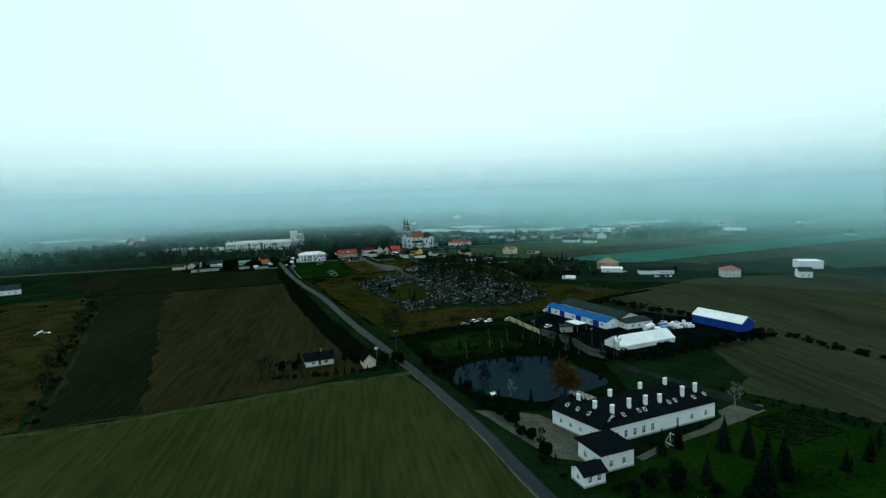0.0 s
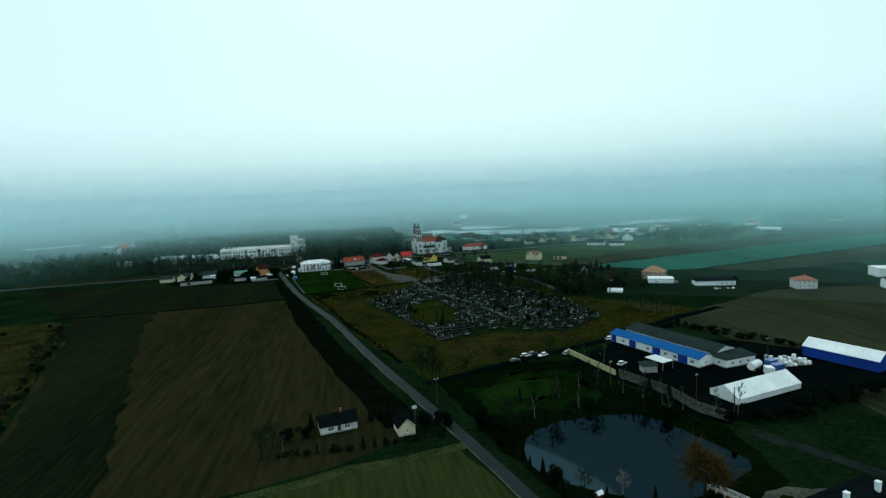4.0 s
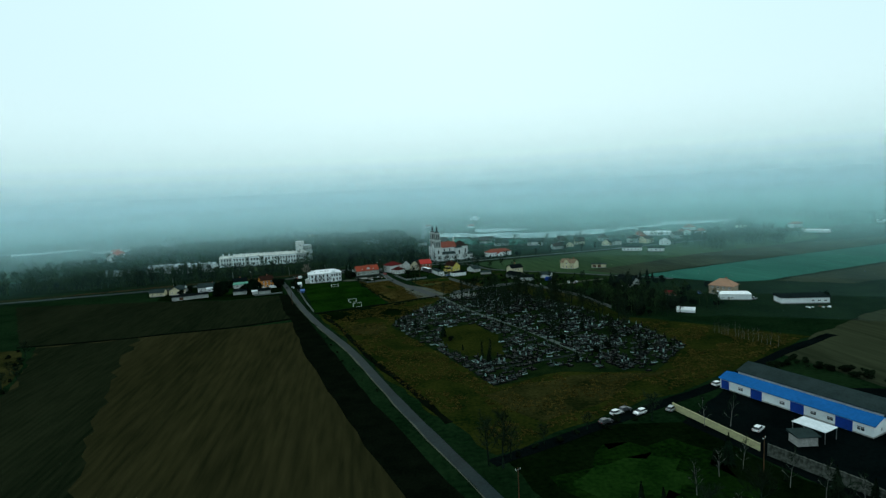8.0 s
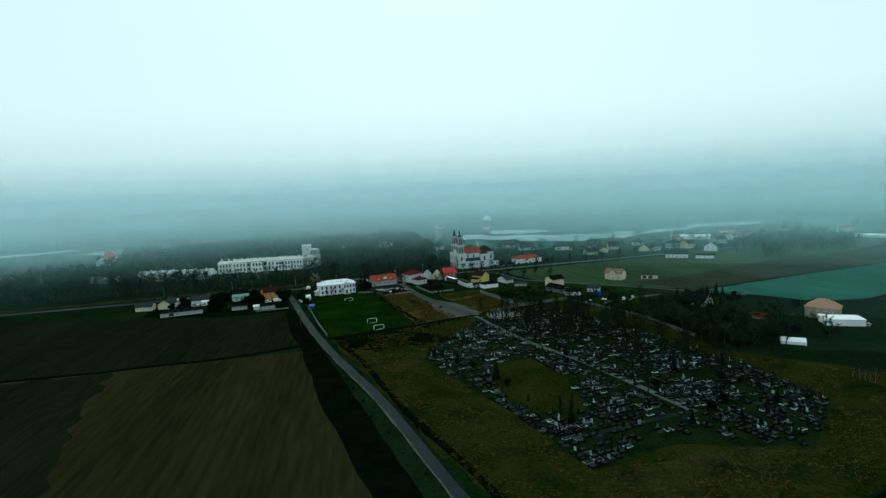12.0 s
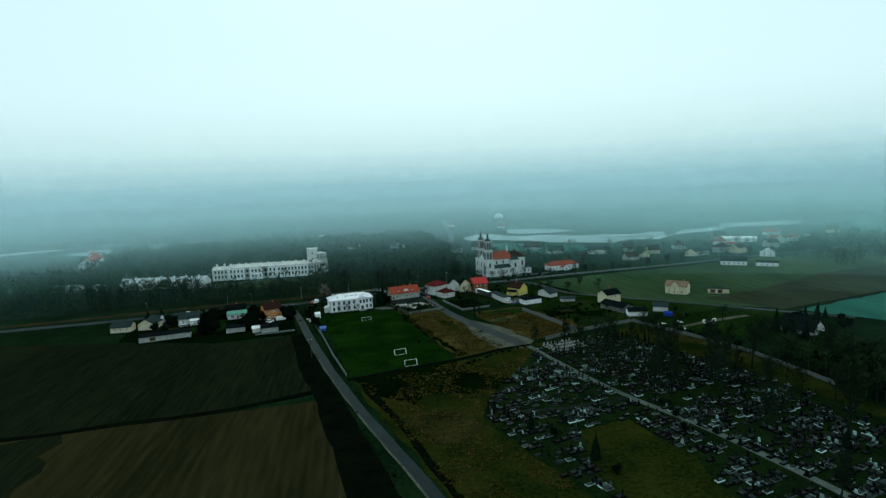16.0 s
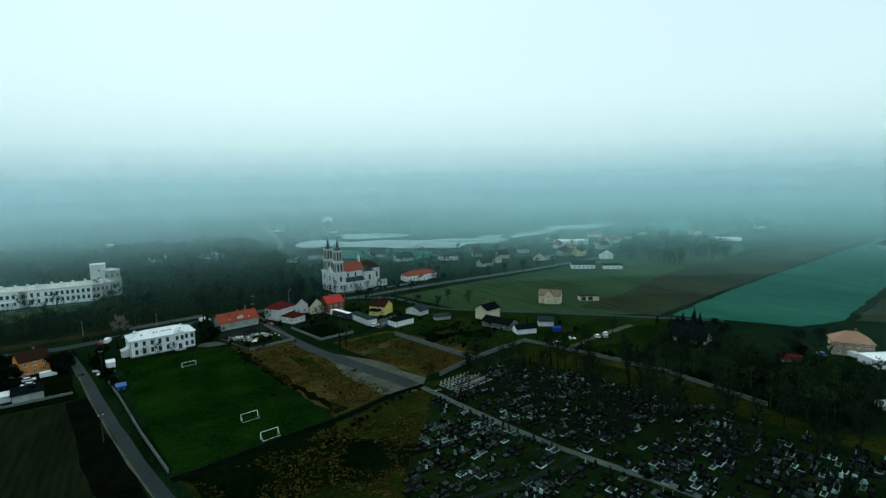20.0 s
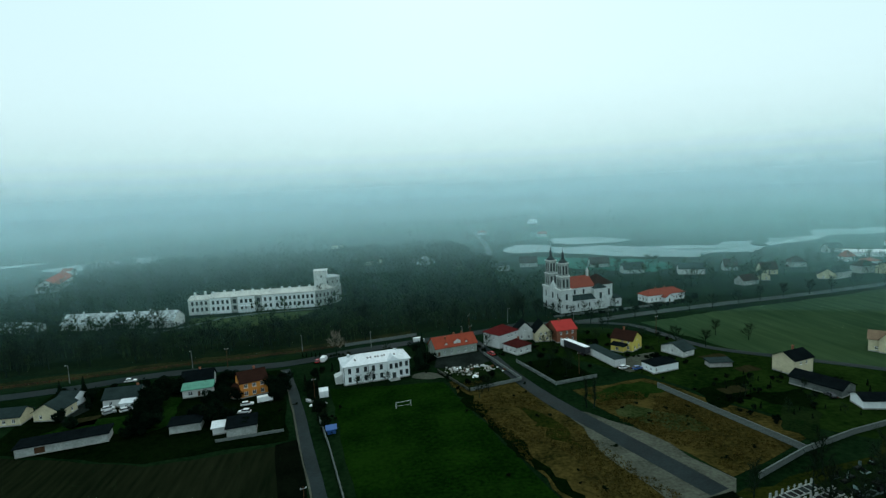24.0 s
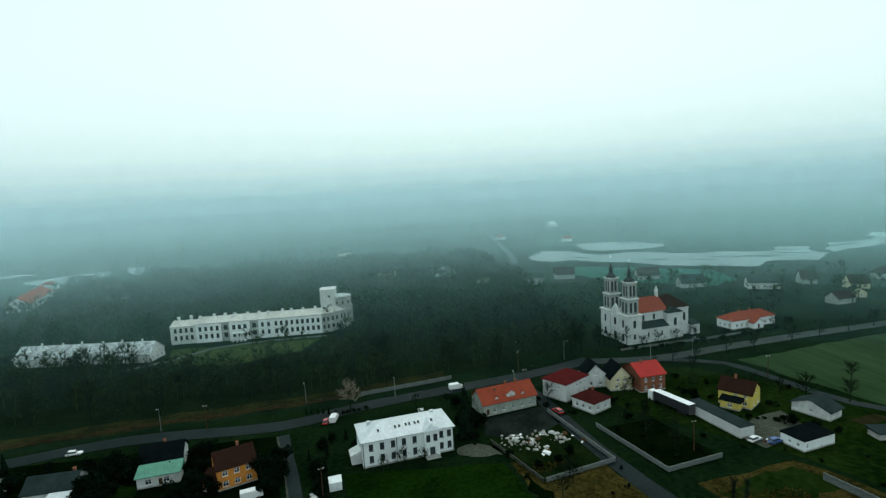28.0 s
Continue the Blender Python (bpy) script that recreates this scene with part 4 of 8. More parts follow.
def house(name, a, b, d, eave, ridge, roof, wall_m, roof_m, label, category="house", wins=None, doors=(), chimneys=(), over=0.45, t=0.18,
          frame_m=None, ridge_along=True, cross=True, skylights=(), group="", z0=0.0, plinth=True, chimney_m=None, parent=None, dormers=()):
    """A house whose front runs from a to b and that reaches d metres back. wins: by side, rows of (count, sill, width, height, from, to) or single (u, sill, width, height)."""
    a, b = Vector(a), Vector(b)
    w = (b - a).length
    ax = (b - a).normalized()
    back = Vector((-ax.y, ax.x))
    c = (a + b) / 2 + back * d / 2
    ob = new(name)
    ob.matrix_basis = Matrix(((ax.x, back.x, 0, c.x), (ax.y, back.y, 0, c.y), (0, 0, 1, z0), (0, 0, 0, 1)))
    tagged(ob, label, category, group)
    wins = wins or {}
    bm = bmesh.new()
    found = []
    for s, (p, q, o) in SIDES.items():
        p0, p1, out = Vector((p[0] * w / 2, p[1] * d / 2)), Vector((q[0] * w / 2, q[1] * d / 2)), Vector(o)
        length = (p1 - p0).length
        holes = []
        for row in wins.get(s, ()):
            if len(row) == 6:
                n, sill, ww, hh, u0, u1 = row
                for i in range(n):
                    u = length * (u0 + (u1 - u0) * (i + 0.5) / n) - ww / 2
                    holes.append((u, sill, ww, hh))
            else:
                u, sill, ww, hh = row
                holes.append((length * u - ww / 2, sill, ww, hh))
        dh = [(length * u - ww / 2, 0.05, ww, hh) for ss, u, ww, hh in doors if ss == s]
        wall_side(bm, p0, p1, eave, holes + dh, 0.35, out)
        found.append((s, p0, (p1 - p0).normalized(), out, holes, dh))
    if roof == "gable":
        rr = ridge - 0.02
        for s in (-1, 1):
            if ridge_along:
                pts = [(s * w / 2, -d / 2, eave), (s * w / 2, d / 2, eave), (s * w / 2, 0, rr)]
                pts += [(px - s * 0.35, py, pz) for px, py, pz in pts]
            else:
                pts = [(-w / 2, s * d / 2, eave), (w / 2, s * d / 2, eave), (0, s * d / 2, rr)]
                pts += [(px, py - s * 0.35, pz) for px, py, pz in pts]
            solid(bm, pts, [(0, 1, 2), (5, 4, 3), (0, 3, 4, 1), (1, 4, 5, 2), (2, 5, 3, 0)])
    bmesh.ops.recalc_face_normals(bm, faces=bm.faces)
    part("wall", bm, wall_m, ob)
    if plinth:
        bm = bmesh.new()
        for x0, y0, x1, y1 in ((-w / 2 - 0.06, -d / 2 - 0.06, w / 2 + 0.06, -d / 2 - 0.003), (-w / 2 - 0.06, d / 2 + 0.003, w / 2 + 0.06, d / 2 + 0.06),
                               (-w / 2 - 0.06, -d / 2 - 0.003, -w / 2 - 0.003, d / 2 + 0.003), (w / 2 + 0.003, -d / 2 - 0.003, w / 2 + 0.06, d / 2 + 0.003)):
            box(bm, x0, y0, 0, x1, y1, 0.4)
        part("plinth", bm, M["concrete"], ob)
    if roof == "gable":
        rb = gable_roof(w, d, eave, ridge, over, t, ridge_along)
    elif roof == "hip":
        rb = hip_roof(w, d, eave, ridge, over, t)
    elif roof == "shed":
        rb = bmesh.new()
        x, y = w / 2 + over, d / 2 + over
        solid(rb, [(-x, -y, eave), (x, -y, eave), (x, y, eave), (-x, y, eave), (-x, -y, eave + t), (x, -y, eave + t), (x, y, ridge + t), (-x, y, ridge + t)],
              [(3, 2, 1, 0), (4, 5, 6, 7), (0, 1, 5, 4), (1, 2, 6, 5), (2, 3, 7, 6), (3, 0, 4, 7)])
    else:
        rb = boxed(-w / 2 - over, -d / 2 - over, eave, w / 2 + over, d / 2 + over, eave + t)
    roof_ob = part("roof", rb, roof_m, ob)
    fm = frame_m or M["white_paint"]
    for s, p0, along, out, holes, dh in found:
        for u, z, ww, hh in holes:
            mid = p0 + along * (u + ww / 2)
            window_parts(ob, (mid.x, mid.y, z + hh / 2), along, out, ww, hh, fm, cross)
        for u, z, ww, hh in dh:
            mid = p0 + along * (u + ww / 2)
            db = bmesh.new()
            box(db, -ww / 2, 0.12, 0, ww / 2, 0.20, hh)
            box(db, -ww / 2 + 0.12, 0.10, hh * 0.55, ww / 2 - 0.12, 0.119, hh * 0.92)
            box(db, -ww / 2 + 0.12, 0.10, hh * 0.08, ww / 2 - 0.12, 0.119, hh * 0.48)
            dob = part("door", db, M["timber"], ob)
            dob.matrix_basis = Matrix(((along.x, -out.x, 0, mid.x), (along.y, -out.y, 0, mid.y), (0, 0, 1, z), (0, 0, 0, 1)))
            part("door_handle", boxed(ww / 2 - 0.25, 0.05, 1.0, ww / 2 - 0.12, 0.118, 1.06), M["steel"], dob)
    half = (d if ridge_along else w) / 2

    def roof_z(x, y):
        k = abs(y if ridge_along else x) / half
        if roof == "hip":
            k = abs(y) / (d / 2 + over) if w >= d else abs(x) / (w / 2 + over)
        return (ridge - (ridge - eave) * min(k, 1) if roof in ("gable", "hip") else eave) + t

    cs = 0.45 if chimney_m == M["plaster"] else 0.32
    for cx, cy, ch in chimneys:
        z = roof_z(cx * w / 2, cy * d / 2)
        cb = bmesh.new()
        box(cb, -cs, -cs * 0.75, -0.6, cs, cs * 0.75, ch)
        box(cb, -cs - 0.08, -cs * 0.75 - 0.08, ch + 0.002, cs + 0.08, cs * 0.75 + 0.08, ch + 0.12)
        co = part("chimney", cb, chimney_m or M["brick"], ob)
        co.location = (cx * w / 2, cy * d / 2, z)
    for sx, sy in skylights:
        y, z = sy * d / 2, roof_z(sx * w / 2, sy * d / 2)
        sb = boxed(-0.4, -0.6, -0.05, 0.4, 0.6, 0.09)
        # the white of the frame also paints the sky's reflection on the roof window
        so = part("skylight", sb, M["white_paint"], roof_ob)
        so.location = (sx * w / 2, y, z)
        so.rotation_euler = (math.atan2(ridge - eave, d / 2) * (1 if sy < 0 else -1), 0, 0)
        part("pane", boxed(-0.32, -0.52, 0.092, 0.32, 0.52, 0.10), M["glass"], so)
    return ob


# white school-like house by the pitch
town = house("town_house", (-19.8, 580.6), (4.8, 585.0), 12, 6.9, 9.4, "hip", M["plaster"], M["roof_metal"], "white two-storey house with a pale metal hip roof",
             wins={"s": [(5, 1.1, 1.15, 1.9, 0.03, 0.62), (5, 4.3, 1.15, 1.9, 0.03, 0.62), (0.86, 1.1, 1.15, 1.9), (0.95, 1.1, 1.15, 1.9), (0.86, 4.3, 1.15, 1.9), (0.95, 4.3, 1.15, 1.9)],
                   "e": [(4, 1.1, 1.0, 1.8, 0.05, 0.95), (4, 4.3, 1.0, 1.8, 0.05, 0.95)], "w": [(4, 1.1, 1.0, 1.8, 0.05, 0.95), (4, 4.3, 1.0, 1.8, 0.05, 0.95)]},
             skylights=[(-0.62, -0.55), (-0.24, -0.5), (-0.15, -0.5), (0.0, -0.48), (0.08, -0.48), (0.2, -0.48), (0.28, -0.48), (0.58, -0.5)], frame_m=M["copper_dark"])
bm = bmesh.new()
wall_side(bm, Vector((4.0, -7.0)), Vector((8.2, -7.0)), 7.3, [(0.5, 4.3, 1.15, 1.9), (2.5, 4.3, 1.15, 1.9), (1.4, 0.1, 1.5, 2.6)], 0.35, Vector((0, -1)))
box(bm, 4.0, -6.64, 0, 4.35, -6.005, 7.3)
box(bm, 7.85, -6.64, 0, 8.2, -6.005, 7.3)
part("entrance_bay", bm, M["plaster"], town)
for x in (5.075, 7.075):
    window_parts(town, (x, -7.0, 5.25), Vector((1, 0)), Vector((0, -1)), 1.15, 1.9, M["copper_dark"])
part("door", boxed(5.42, -6.85, 0.1, 6.88, -6.72, 2.68), M["copper_dark"], town, "dark double entrance door")
bm = bmesh.new()
for k in range(4):
    box(bm, 4.9 - 0.25 * k, -7.5 - 0.35 * k, 0, 7.3 + 0.25 * k, -7.003, 0.6 - 0.15 * k)
part("steps", bm, M["concrete"], town)
bm = bmesh.new()
solid(bm, [(3.7, -7.3, 7.31), (8.5, -7.3, 7.31), (8.5, -3.0, 7.31), (3.7, -3.0, 7.31), (6.1, -6.4, 9.0), (6.1, -1.6, 9.0)], [(3, 2, 1, 0), (0, 1, 4), (1, 2, 5, 4), (2, 3, 5), (3, 0, 4, 5)])
bmesh.ops.recalc_face_normals(bm, faces=bm.faces)
part("bay_roof", bm, M["roof_metal"], town)
for x in (-12.35, -3.4, 12.35):
    bm = bmesh.new()
    tube(bm, (x, -6.12, 0.1), (x, -6.12, 6.85), 0.09, 0.09, 6)
    part("downpipe", bm, M["copper_dark"], town, "dark metal downpipe")
bm = bmesh.new()
box(bm, -15.2, -3.0, 0, -12.52, 0.6, 2.6)
solid(bm, [(-15.5, -3.3, 2.62), (-12.52, -3.3, 2.62), (-12.52, 0.9, 2.62), (-15.5, 0.9, 2.62), (-12.52, -3.3, 3.7), (-12.52, 0.9, 3.7)], [(3, 2, 1, 0), (0, 1, 4), (2, 3, 5), (3, 0, 4, 5), (1, 2, 5, 4)])
part("side_porch", bm, M["plaster_old"], town)
for x in (-9.5, 8.5):
    part("vent_hood", boxed(x - 0.5, 1.2, 8.1, x + 0.5, 2.0, 9.3), M["roof_metal"], town)
patch("house_apron", [(6, 586), (11, 587.5), (17, 584), (17, 579.5), (9, 580), (5.5, 582)], 0.07, M["gravel_worn"], "patch of pale gravel beside the white house", "gravel", seed=37, wob=0.5, step=2)


# ---------------------------------------------------------------- the manor, its pavilion and the garden
house("manor", (91.5, 168.5), (128.0, 177.0), 15, 4.4, 8.6, "hip", M["plaster"], M["roof_dark"], "long white single-storey manor with a dark roof and white chimneys", "manor",
      wins={"s": [(5, 0.7, 1.1, 2.0, 0.08, 0.46), (3, 1.0, 1.0, 1.6, 0.58, 0.98)], "e": [(4, 1.0, 1.0, 1.6, 0.1, 0.9)], "w": [(4, 1.2, 0.9, 1.3, 0.1, 0.9)]},
      chimneys=[(-0.73, -0.66, 2.3), (-0.41, -0.56, 2.2), (-0.13, -0.58, 2.2), (0.11, -0.62, 2.0), (0.54, -0.6, 2.5), (0.81, -0.54, 2.2), (-0.55, -0.02, 1.5), (0.0, 0.02, 1.5), (0.44, -0.04, 1.6)],
      skylights=[(-0.85, -0.79), (-0.57, -0.76), (-0.3, -0.74), (-0.2, -0.75), (0.25, -0.7), (0.37, -0.69), (0.7, -0.74), (0.92, -0.71)], over=0.5, t=0.2, chimney_m=M["plaster"])
house("manor_wing", (84.6, 183.5), (91.2, 169.2), 8, 4.4, 7.0, "gable", M["plaster"], M["roof_dark"], "white side wing of the manor with a dark roof", "wing",
      wins={"s": [(4, 1.2, 0.9, 1.3, 0.08, 0.92)]}, skylights=[(-0.55, -0.5), (-0.1, -0.5), (0.35, -0.5)], chimneys=[(-0.35, 0.1, 1.7), (0.4, -0.05, 1.7)], chimney_m=M["plaster"])
house("pavilion", (85.6, 157.0), (94.2, 158.8), 8.5, 4.4, 7.4, "hip", M["plaster"], M["roof_dark"], "square white pavilion with a dark pyramid roof", "pavilion",
      wins={"s": [(2, 1.0, 1.0, 1.6, 0.1, 0.9)], "w": [(2, 1.0, 1.0, 1.6, 0.1, 0.9)]}, over=0.8)
house("annex", (79.5, 152.5), (84.8, 153.6), 4.6, 2.8, 4.0, "gable", M["plaster"], M["roof_dark"], "low white annex with a dark roof", "annex",
      wins={"s": [(2, 0.8, 1.0, 1.4, 0.08, 0.92)], "w": [(1, 0.8, 1.0, 1.3, 0.2, 0.8)]})
house("garden_shed", (94.0, 137.0), (98.0, 138.0), 3, 2.1, 2.9, "gable", M["timber"], M["roof_metal"], "small garden shed with a pale roof", "shed")


def goal(x, y, turn, w=5.0, h=2.0):
    ob = tagged(new("football_goal"), "white tubular football goal with no net", "goal", "goals on the grass")
    for s in (-1, 1):
        bm = bmesh.new()
        tube(bm, (s * w / 2, 0, 0), (s * w / 2, 0, h), 0.07, 0.07, 6)
        part("post", bm, M["white_paint"], ob)
        bm = bmesh.new()
        tube(bm, (s * w / 2, 0, h - 0.05), (s * w / 2, 1.5, 0.05), 0.04, 0.04, 5)
        part("stay", bm, M["white_paint"], ob)
    bm = bmesh.new()
    tube(bm, (-w / 2 - 0.07, 0, h), (w / 2 + 0.07, 0, h), 0.07, 0.07, 6)
    part("crossbar", bm, M["white_paint"], ob)
    bm = bmesh.new()
    tube(bm, (-w / 2, 1.5, 0.06), (w / 2, 1.5, 0.06), 0.04, 0.04, 5)
    part("ground_bar", bm, M["white_paint"], ob)
    ob.matrix_basis = pose(x, y, ground_z(x, y), 0, 0, turn)
    return ob


goal(13.5, 494.5, 192)
goal(16.5, 479.5, 192)
goal(0.5, 556, 12)
goal(109, 166, 100, 3.0, 2.0)

# pond bridge
bridge = tagged(new("footbridge"), "white-railed wooden footbridge over the pond neck", "bridge")
part("deck", boxed(-3.2, -0.8, 0.35, 3.2, 0.8, 0.5), M["timber"], bridge)
for s in (-1, 1):
    bm = bmesh.new()
    box(bm, -3.2, s * 0.8 - 0.05, 1.3, 3.2, s * 0.8 + 0.05, 1.4)
    box(bm, -3.2, s * 0.8 - 0.04, 0.85, 3.2, s * 0.8 + 0.04, 0.95)
    part("handrail", bm, M["white_paint"], bridge)
    for i in range(6):
        part("post", boxed(-3.1 + i * 1.24 - 0.05, s * 0.8 - 0.06, 0.1, -3.1 + i * 1.24 + 0.05, s * 0.8 + 0.06, 1.295), M["white_paint"], bridge)
bridge.matrix_basis = pose(99.6, 197.6, 0, 0, 0, -66) @ Matrix.Diagonal((1.45, 1, 1, 1))
patch("terrace_round", [(104, 195.5), (108, 198), (113, 198.6), (117.5, 196.5), (122, 195.8), (126, 196), (126, 193), (118, 190.3), (111, 189.3), (105, 188.3), (101, 189.5), (101, 192)], 0.07, M["gravel_worn"], "pale paved garden terrace by the pond", "terrace", seed=33, step=2, wob=0.3)
patch("terrace_bed", [(108.3, 195.0), (110.4, 196.2), (111.8, 195), (111.2, 193.4), (109, 192.9)], 0.11, M["cemetery_ground"], "round dug flower bed in the terrace", "flower bed", seed=36, step=1, wob=0.15)
table = tagged(new("bird_table"), "small roofed wooden bird table on a post", "bird table")
part("post", boxed(-0.08, -0.08, 0, 0.08, 0.08, 1.3), M["timber"], table)
part("tray", boxed(-0.6, -0.5, 1.302, 0.6, 0.5, 1.4), M["timber"], table)
bm = gable_roof(1.5, 1.1, 2.1, 2.6, 0.1, 0.06)
part("roof", bm, M["white_paint"], table)
for sx in (-0.5, 0.5):
    part("upright", boxed(sx - 0.05, -0.45, 1.402, sx + 0.05, 0.45, 2.1), M["timber"], table)
table.matrix_basis = pose(73.1, 202.6, 0.04, 0, 0, 20)
# clipped garden parterre: four beds, each with a border, a diamond and a ring
def hedge_line(bm, pts, w=0.45, h=0.4):
    for (x0, y0), (x1, y1) in zip(pts, pts[1:]):
        d = Vector((x1 - x0, y1 - y0, 0))
        n = Vector((-d.y, d.x, 0)).normalized() * w / 2
        a, b = Vector((x0, y0, 0.03)), Vector((x1, y1, 0.03))
        up = Vector((0, 0, h))
        solid(bm, [a - n, b - n, b + n, a + n, a - n * 0.8 + up, b - n * 0.8 + up, b + n * 0.8 + up, a + n * 0.8 + up],
              [(4, 5, 6, 7), (0, 1, 5, 4), (1, 2, 6, 5), (2, 3, 7, 6), (3, 0, 4, 7)])


for bx, by in ((135.2, 158.8), (144.4, 160.6), (135.0, 166.2), (144.2, 168.0)):
    bed = tagged(new("box_hedge"), "low clipped hedge bed with diamond and ring", "hedge", "parterre beds")
    for nm, pts in (("border", [(0, 0), (8.2, 0), (8.2, 6.4), (0, 6.4), (0, 0)]), ("diamond", [(0.6, 3.2), (4.1, 0.6), (7.6, 3.2), (4.1, 5.8), (0.6, 3.2)]),
                    ("ring", [(4.1 + 1.2 * math.cos(k * 0.5236), 3.2 + 1.0 * math.sin(k * 0.5236)) for k in range(13)])):
        bm = bmesh.new()
        hedge_line(bm, pts)
        part(nm, bm, M["hedge"], bed)
    bed.matrix_basis = pose(bx, by, 0.02, 0, 0, 10)

# ---------------------------------------------------------------- hut farm by the road
house("cottage", (14.5, 249.5), (24.5, 251.5), 5.5, 2.5, 4.6, "gable", M["plaster_old"], M["roof_dark"], "small dark-roofed cottage with pale worn walls", wins={"s": [(2, 0.7, 1.6, 1.2, 0.05, 0.95)]},
      chimneys=[(0.2, 0.0, 0.8)], doors=[("s", 0.5, 0.9, 2.0)])
house("barn", (35.5, 242.8), (40.0, 243.6), 6, 2.8, 5.0, "gable", M["plaster_cream"], M["roof_dark"], "small cream barn with a dark gable roof", "barn", ridge_along=False, wins={"s": [(0.5, 1.0, 0.8, 0.9)]})

# ---------------------------------------------------------------- works yard
shop = house("workshop", (130.0, 307.0), (142.4, 267.5), 7.5, 3.3, 4.6, "gable", M["plaster"], M["roof_blue"], "long white workshop with a bright blue metal roof", "workshop",
             wins={"s": [(0.16, 1.0, 1.6, 1.1), (0.46, 1.0, 1.6, 1.1), (0.66, 1.0, 1.6, 1.1), (0.76, 1.0, 1.6, 1.1), (0.93, 1.0, 1.8, 1.2)], "e": [(0.5, 1.0, 1.0, 1.0)]}, t=0.15)
L = (Vector((142.4, 267.5)) - Vector((130.0, 307.0))).length
for u, w in ((0.04, 2.6), (0.28, 3.4), (0.56, 3.6), (0.84, 4.0)):
    g = part("garage_door", boxed(-w / 2, -3.83, 0.1, w / 2, -3.755, 2.9), M["panel_blue"], shop, "blue sectional door")
    g.location = (-L / 2 + u * L, 0, 0)
    for k in range(5):
        part("slat", boxed(-w / 2 + 0.1, -3.89, 0.2 + k * 0.53, w / 2 - 0.1, -3.832, 0.66 + k * 0.53), M["panel_blue"], g)
house("hall", (138.4, 309.6), (150.6, 270.2), 11, 3.9, 5.8, "gable", M["plaster_grey"], M["roof_grey"], "long low hall with a grey sheet roof", "hall", wins={"e": [(0.3, 0.1, 3.0, 3.0)]})
house("gatehouse", (150.6, 264.6), (164.0, 266.8), 6, 2.9, 3.6, "shed", M["plaster"], M["roof_grey"], "white flat office block with a grey roof", "office",
      wins={"s": [(3, 0.9, 1.3, 1.1, 0.1, 0.9)], "w": [(1, 0.9, 1.2, 1.1, 0.2, 0.8)]})


def tent(name, a, b, d, eave, ridge, wall_m, label):
    """A frame tent or hall whose ridge runs from the a-b end backwards."""
    ob = house(name, a, b, d, eave, ridge, "gable", wall_m, M["tarp_white"], label, "hall", ridge_along=False, over=0.15, t=0.12, plinth=False)
    return ob


tent("storage_tent", (131.0, 246.4), (133.2, 236.8), 27, 1.8, 4.6, M["tarp_white"], "large white tarpaulin storage tent")
house("storage_hall", (185.2, 269.0), (192.8, 247.0), 8.5, 3.7, 6.2, "gable", M["panel_blue"], M["tarp_white"], "blue-walled hall with a white pitched roof", "hall", over=0.2, t=0.12, plinth=False)


def canopy(x, y, turn, w, d, h):
    ob = tagged(new("canopy"), "open steel canopy with a pale sheet roof", "canopy", "canopies in the yard")
    part("roof", boxed(-w / 2, -d / 2, h, w / 2, d / 2, h + 0.12), M["roof_metal"], ob)
    for sx in (-1, 1):
        for sy in (-1, 1):
            part("post", boxed(sx * (w / 2 - 0.2) - 0.08, sy * (d / 2 - 0.2) - 0.08, 0, sx * (w / 2 - 0.2) + 0.08, sy * (d / 2 - 0.2) + 0.08, h - 0.002), M["steel"], ob)
    ob.matrix_basis = pose(x, y, 0.07, 0, 0, turn)


canopy(130.2, 272.4, -72, 8, 5.5, 3.0)
house("transformer_hut", (122.0, 268.6), (126.8, 267.8), 3.5, 2.4, 2.8, "shed", M["concrete"], M["roof_grey"], "small grey block hut in the yard", "hut")


def container(x, y, turn, m, label, w=4.0):
    ob = tagged(new("container"), label, "container", "containers in the yard")
    bm = bmesh.new()
    box(bm, -w / 2, -1.2, 0.15, w / 2, 1.2, 2.5)
    for i in range(int(w / 0.4)):
        for s in (-1, 1):
            box(bm, -w / 2 + 0.1 + i * 0.4, s * 1.202 if s > 0 else -1.25, 0.25, -w / 2 + 0.3 + i * 0.4, 1.25 if s > 0 else -1.202, 2.4)
    part("body", bm, m, ob)
    for s in (-1, 1):
        part("skid", boxed(-w / 2, s - 0.15, 0, w / 2, s + 0.15, 0.148), M["steel"], ob)
    part("door", boxed(w / 2 + 0.002, -1.1, 0.25, w / 2 + 0.06, 1.1, 2.4), M["steel"], ob)
    ob.matrix_basis = pose(x, y, 0.07, 0, 0, turn)


container(166, 262, 20, M["car_blue"], "blue steel site container in the yard")
container(164.5, 257.6, 10, M["car_blue"], "blue steel site container beside the tent")
container(160, 256, 70, M["car_white"], "white steel site container in the yard", 3)
silo = tagged(new("silo"), "white cylindrical cement silo lying on a cradle", "silo")
bm = bmesh.new()
tube(bm, (-3, 0, 1.7), (2.4, 0, 1.7), 1.3, 1.3, 14)
tube(bm, (2.4, 0, 1.7), (4.2, 0, 1.7), 1.3, 0.3, 14)
part("tank", bm, M["car_white"], silo, smooth=False)
for s in (-2, 1.5):
    part("cradle", boxed(s - 0.2, -1.1, 0, s + 0.2, 1.1, 0.6), M["steel"], silo)
silo.matrix_basis = pose(159, 261, 0.07, 0, 0, 25)
rnd = random.Random(5)
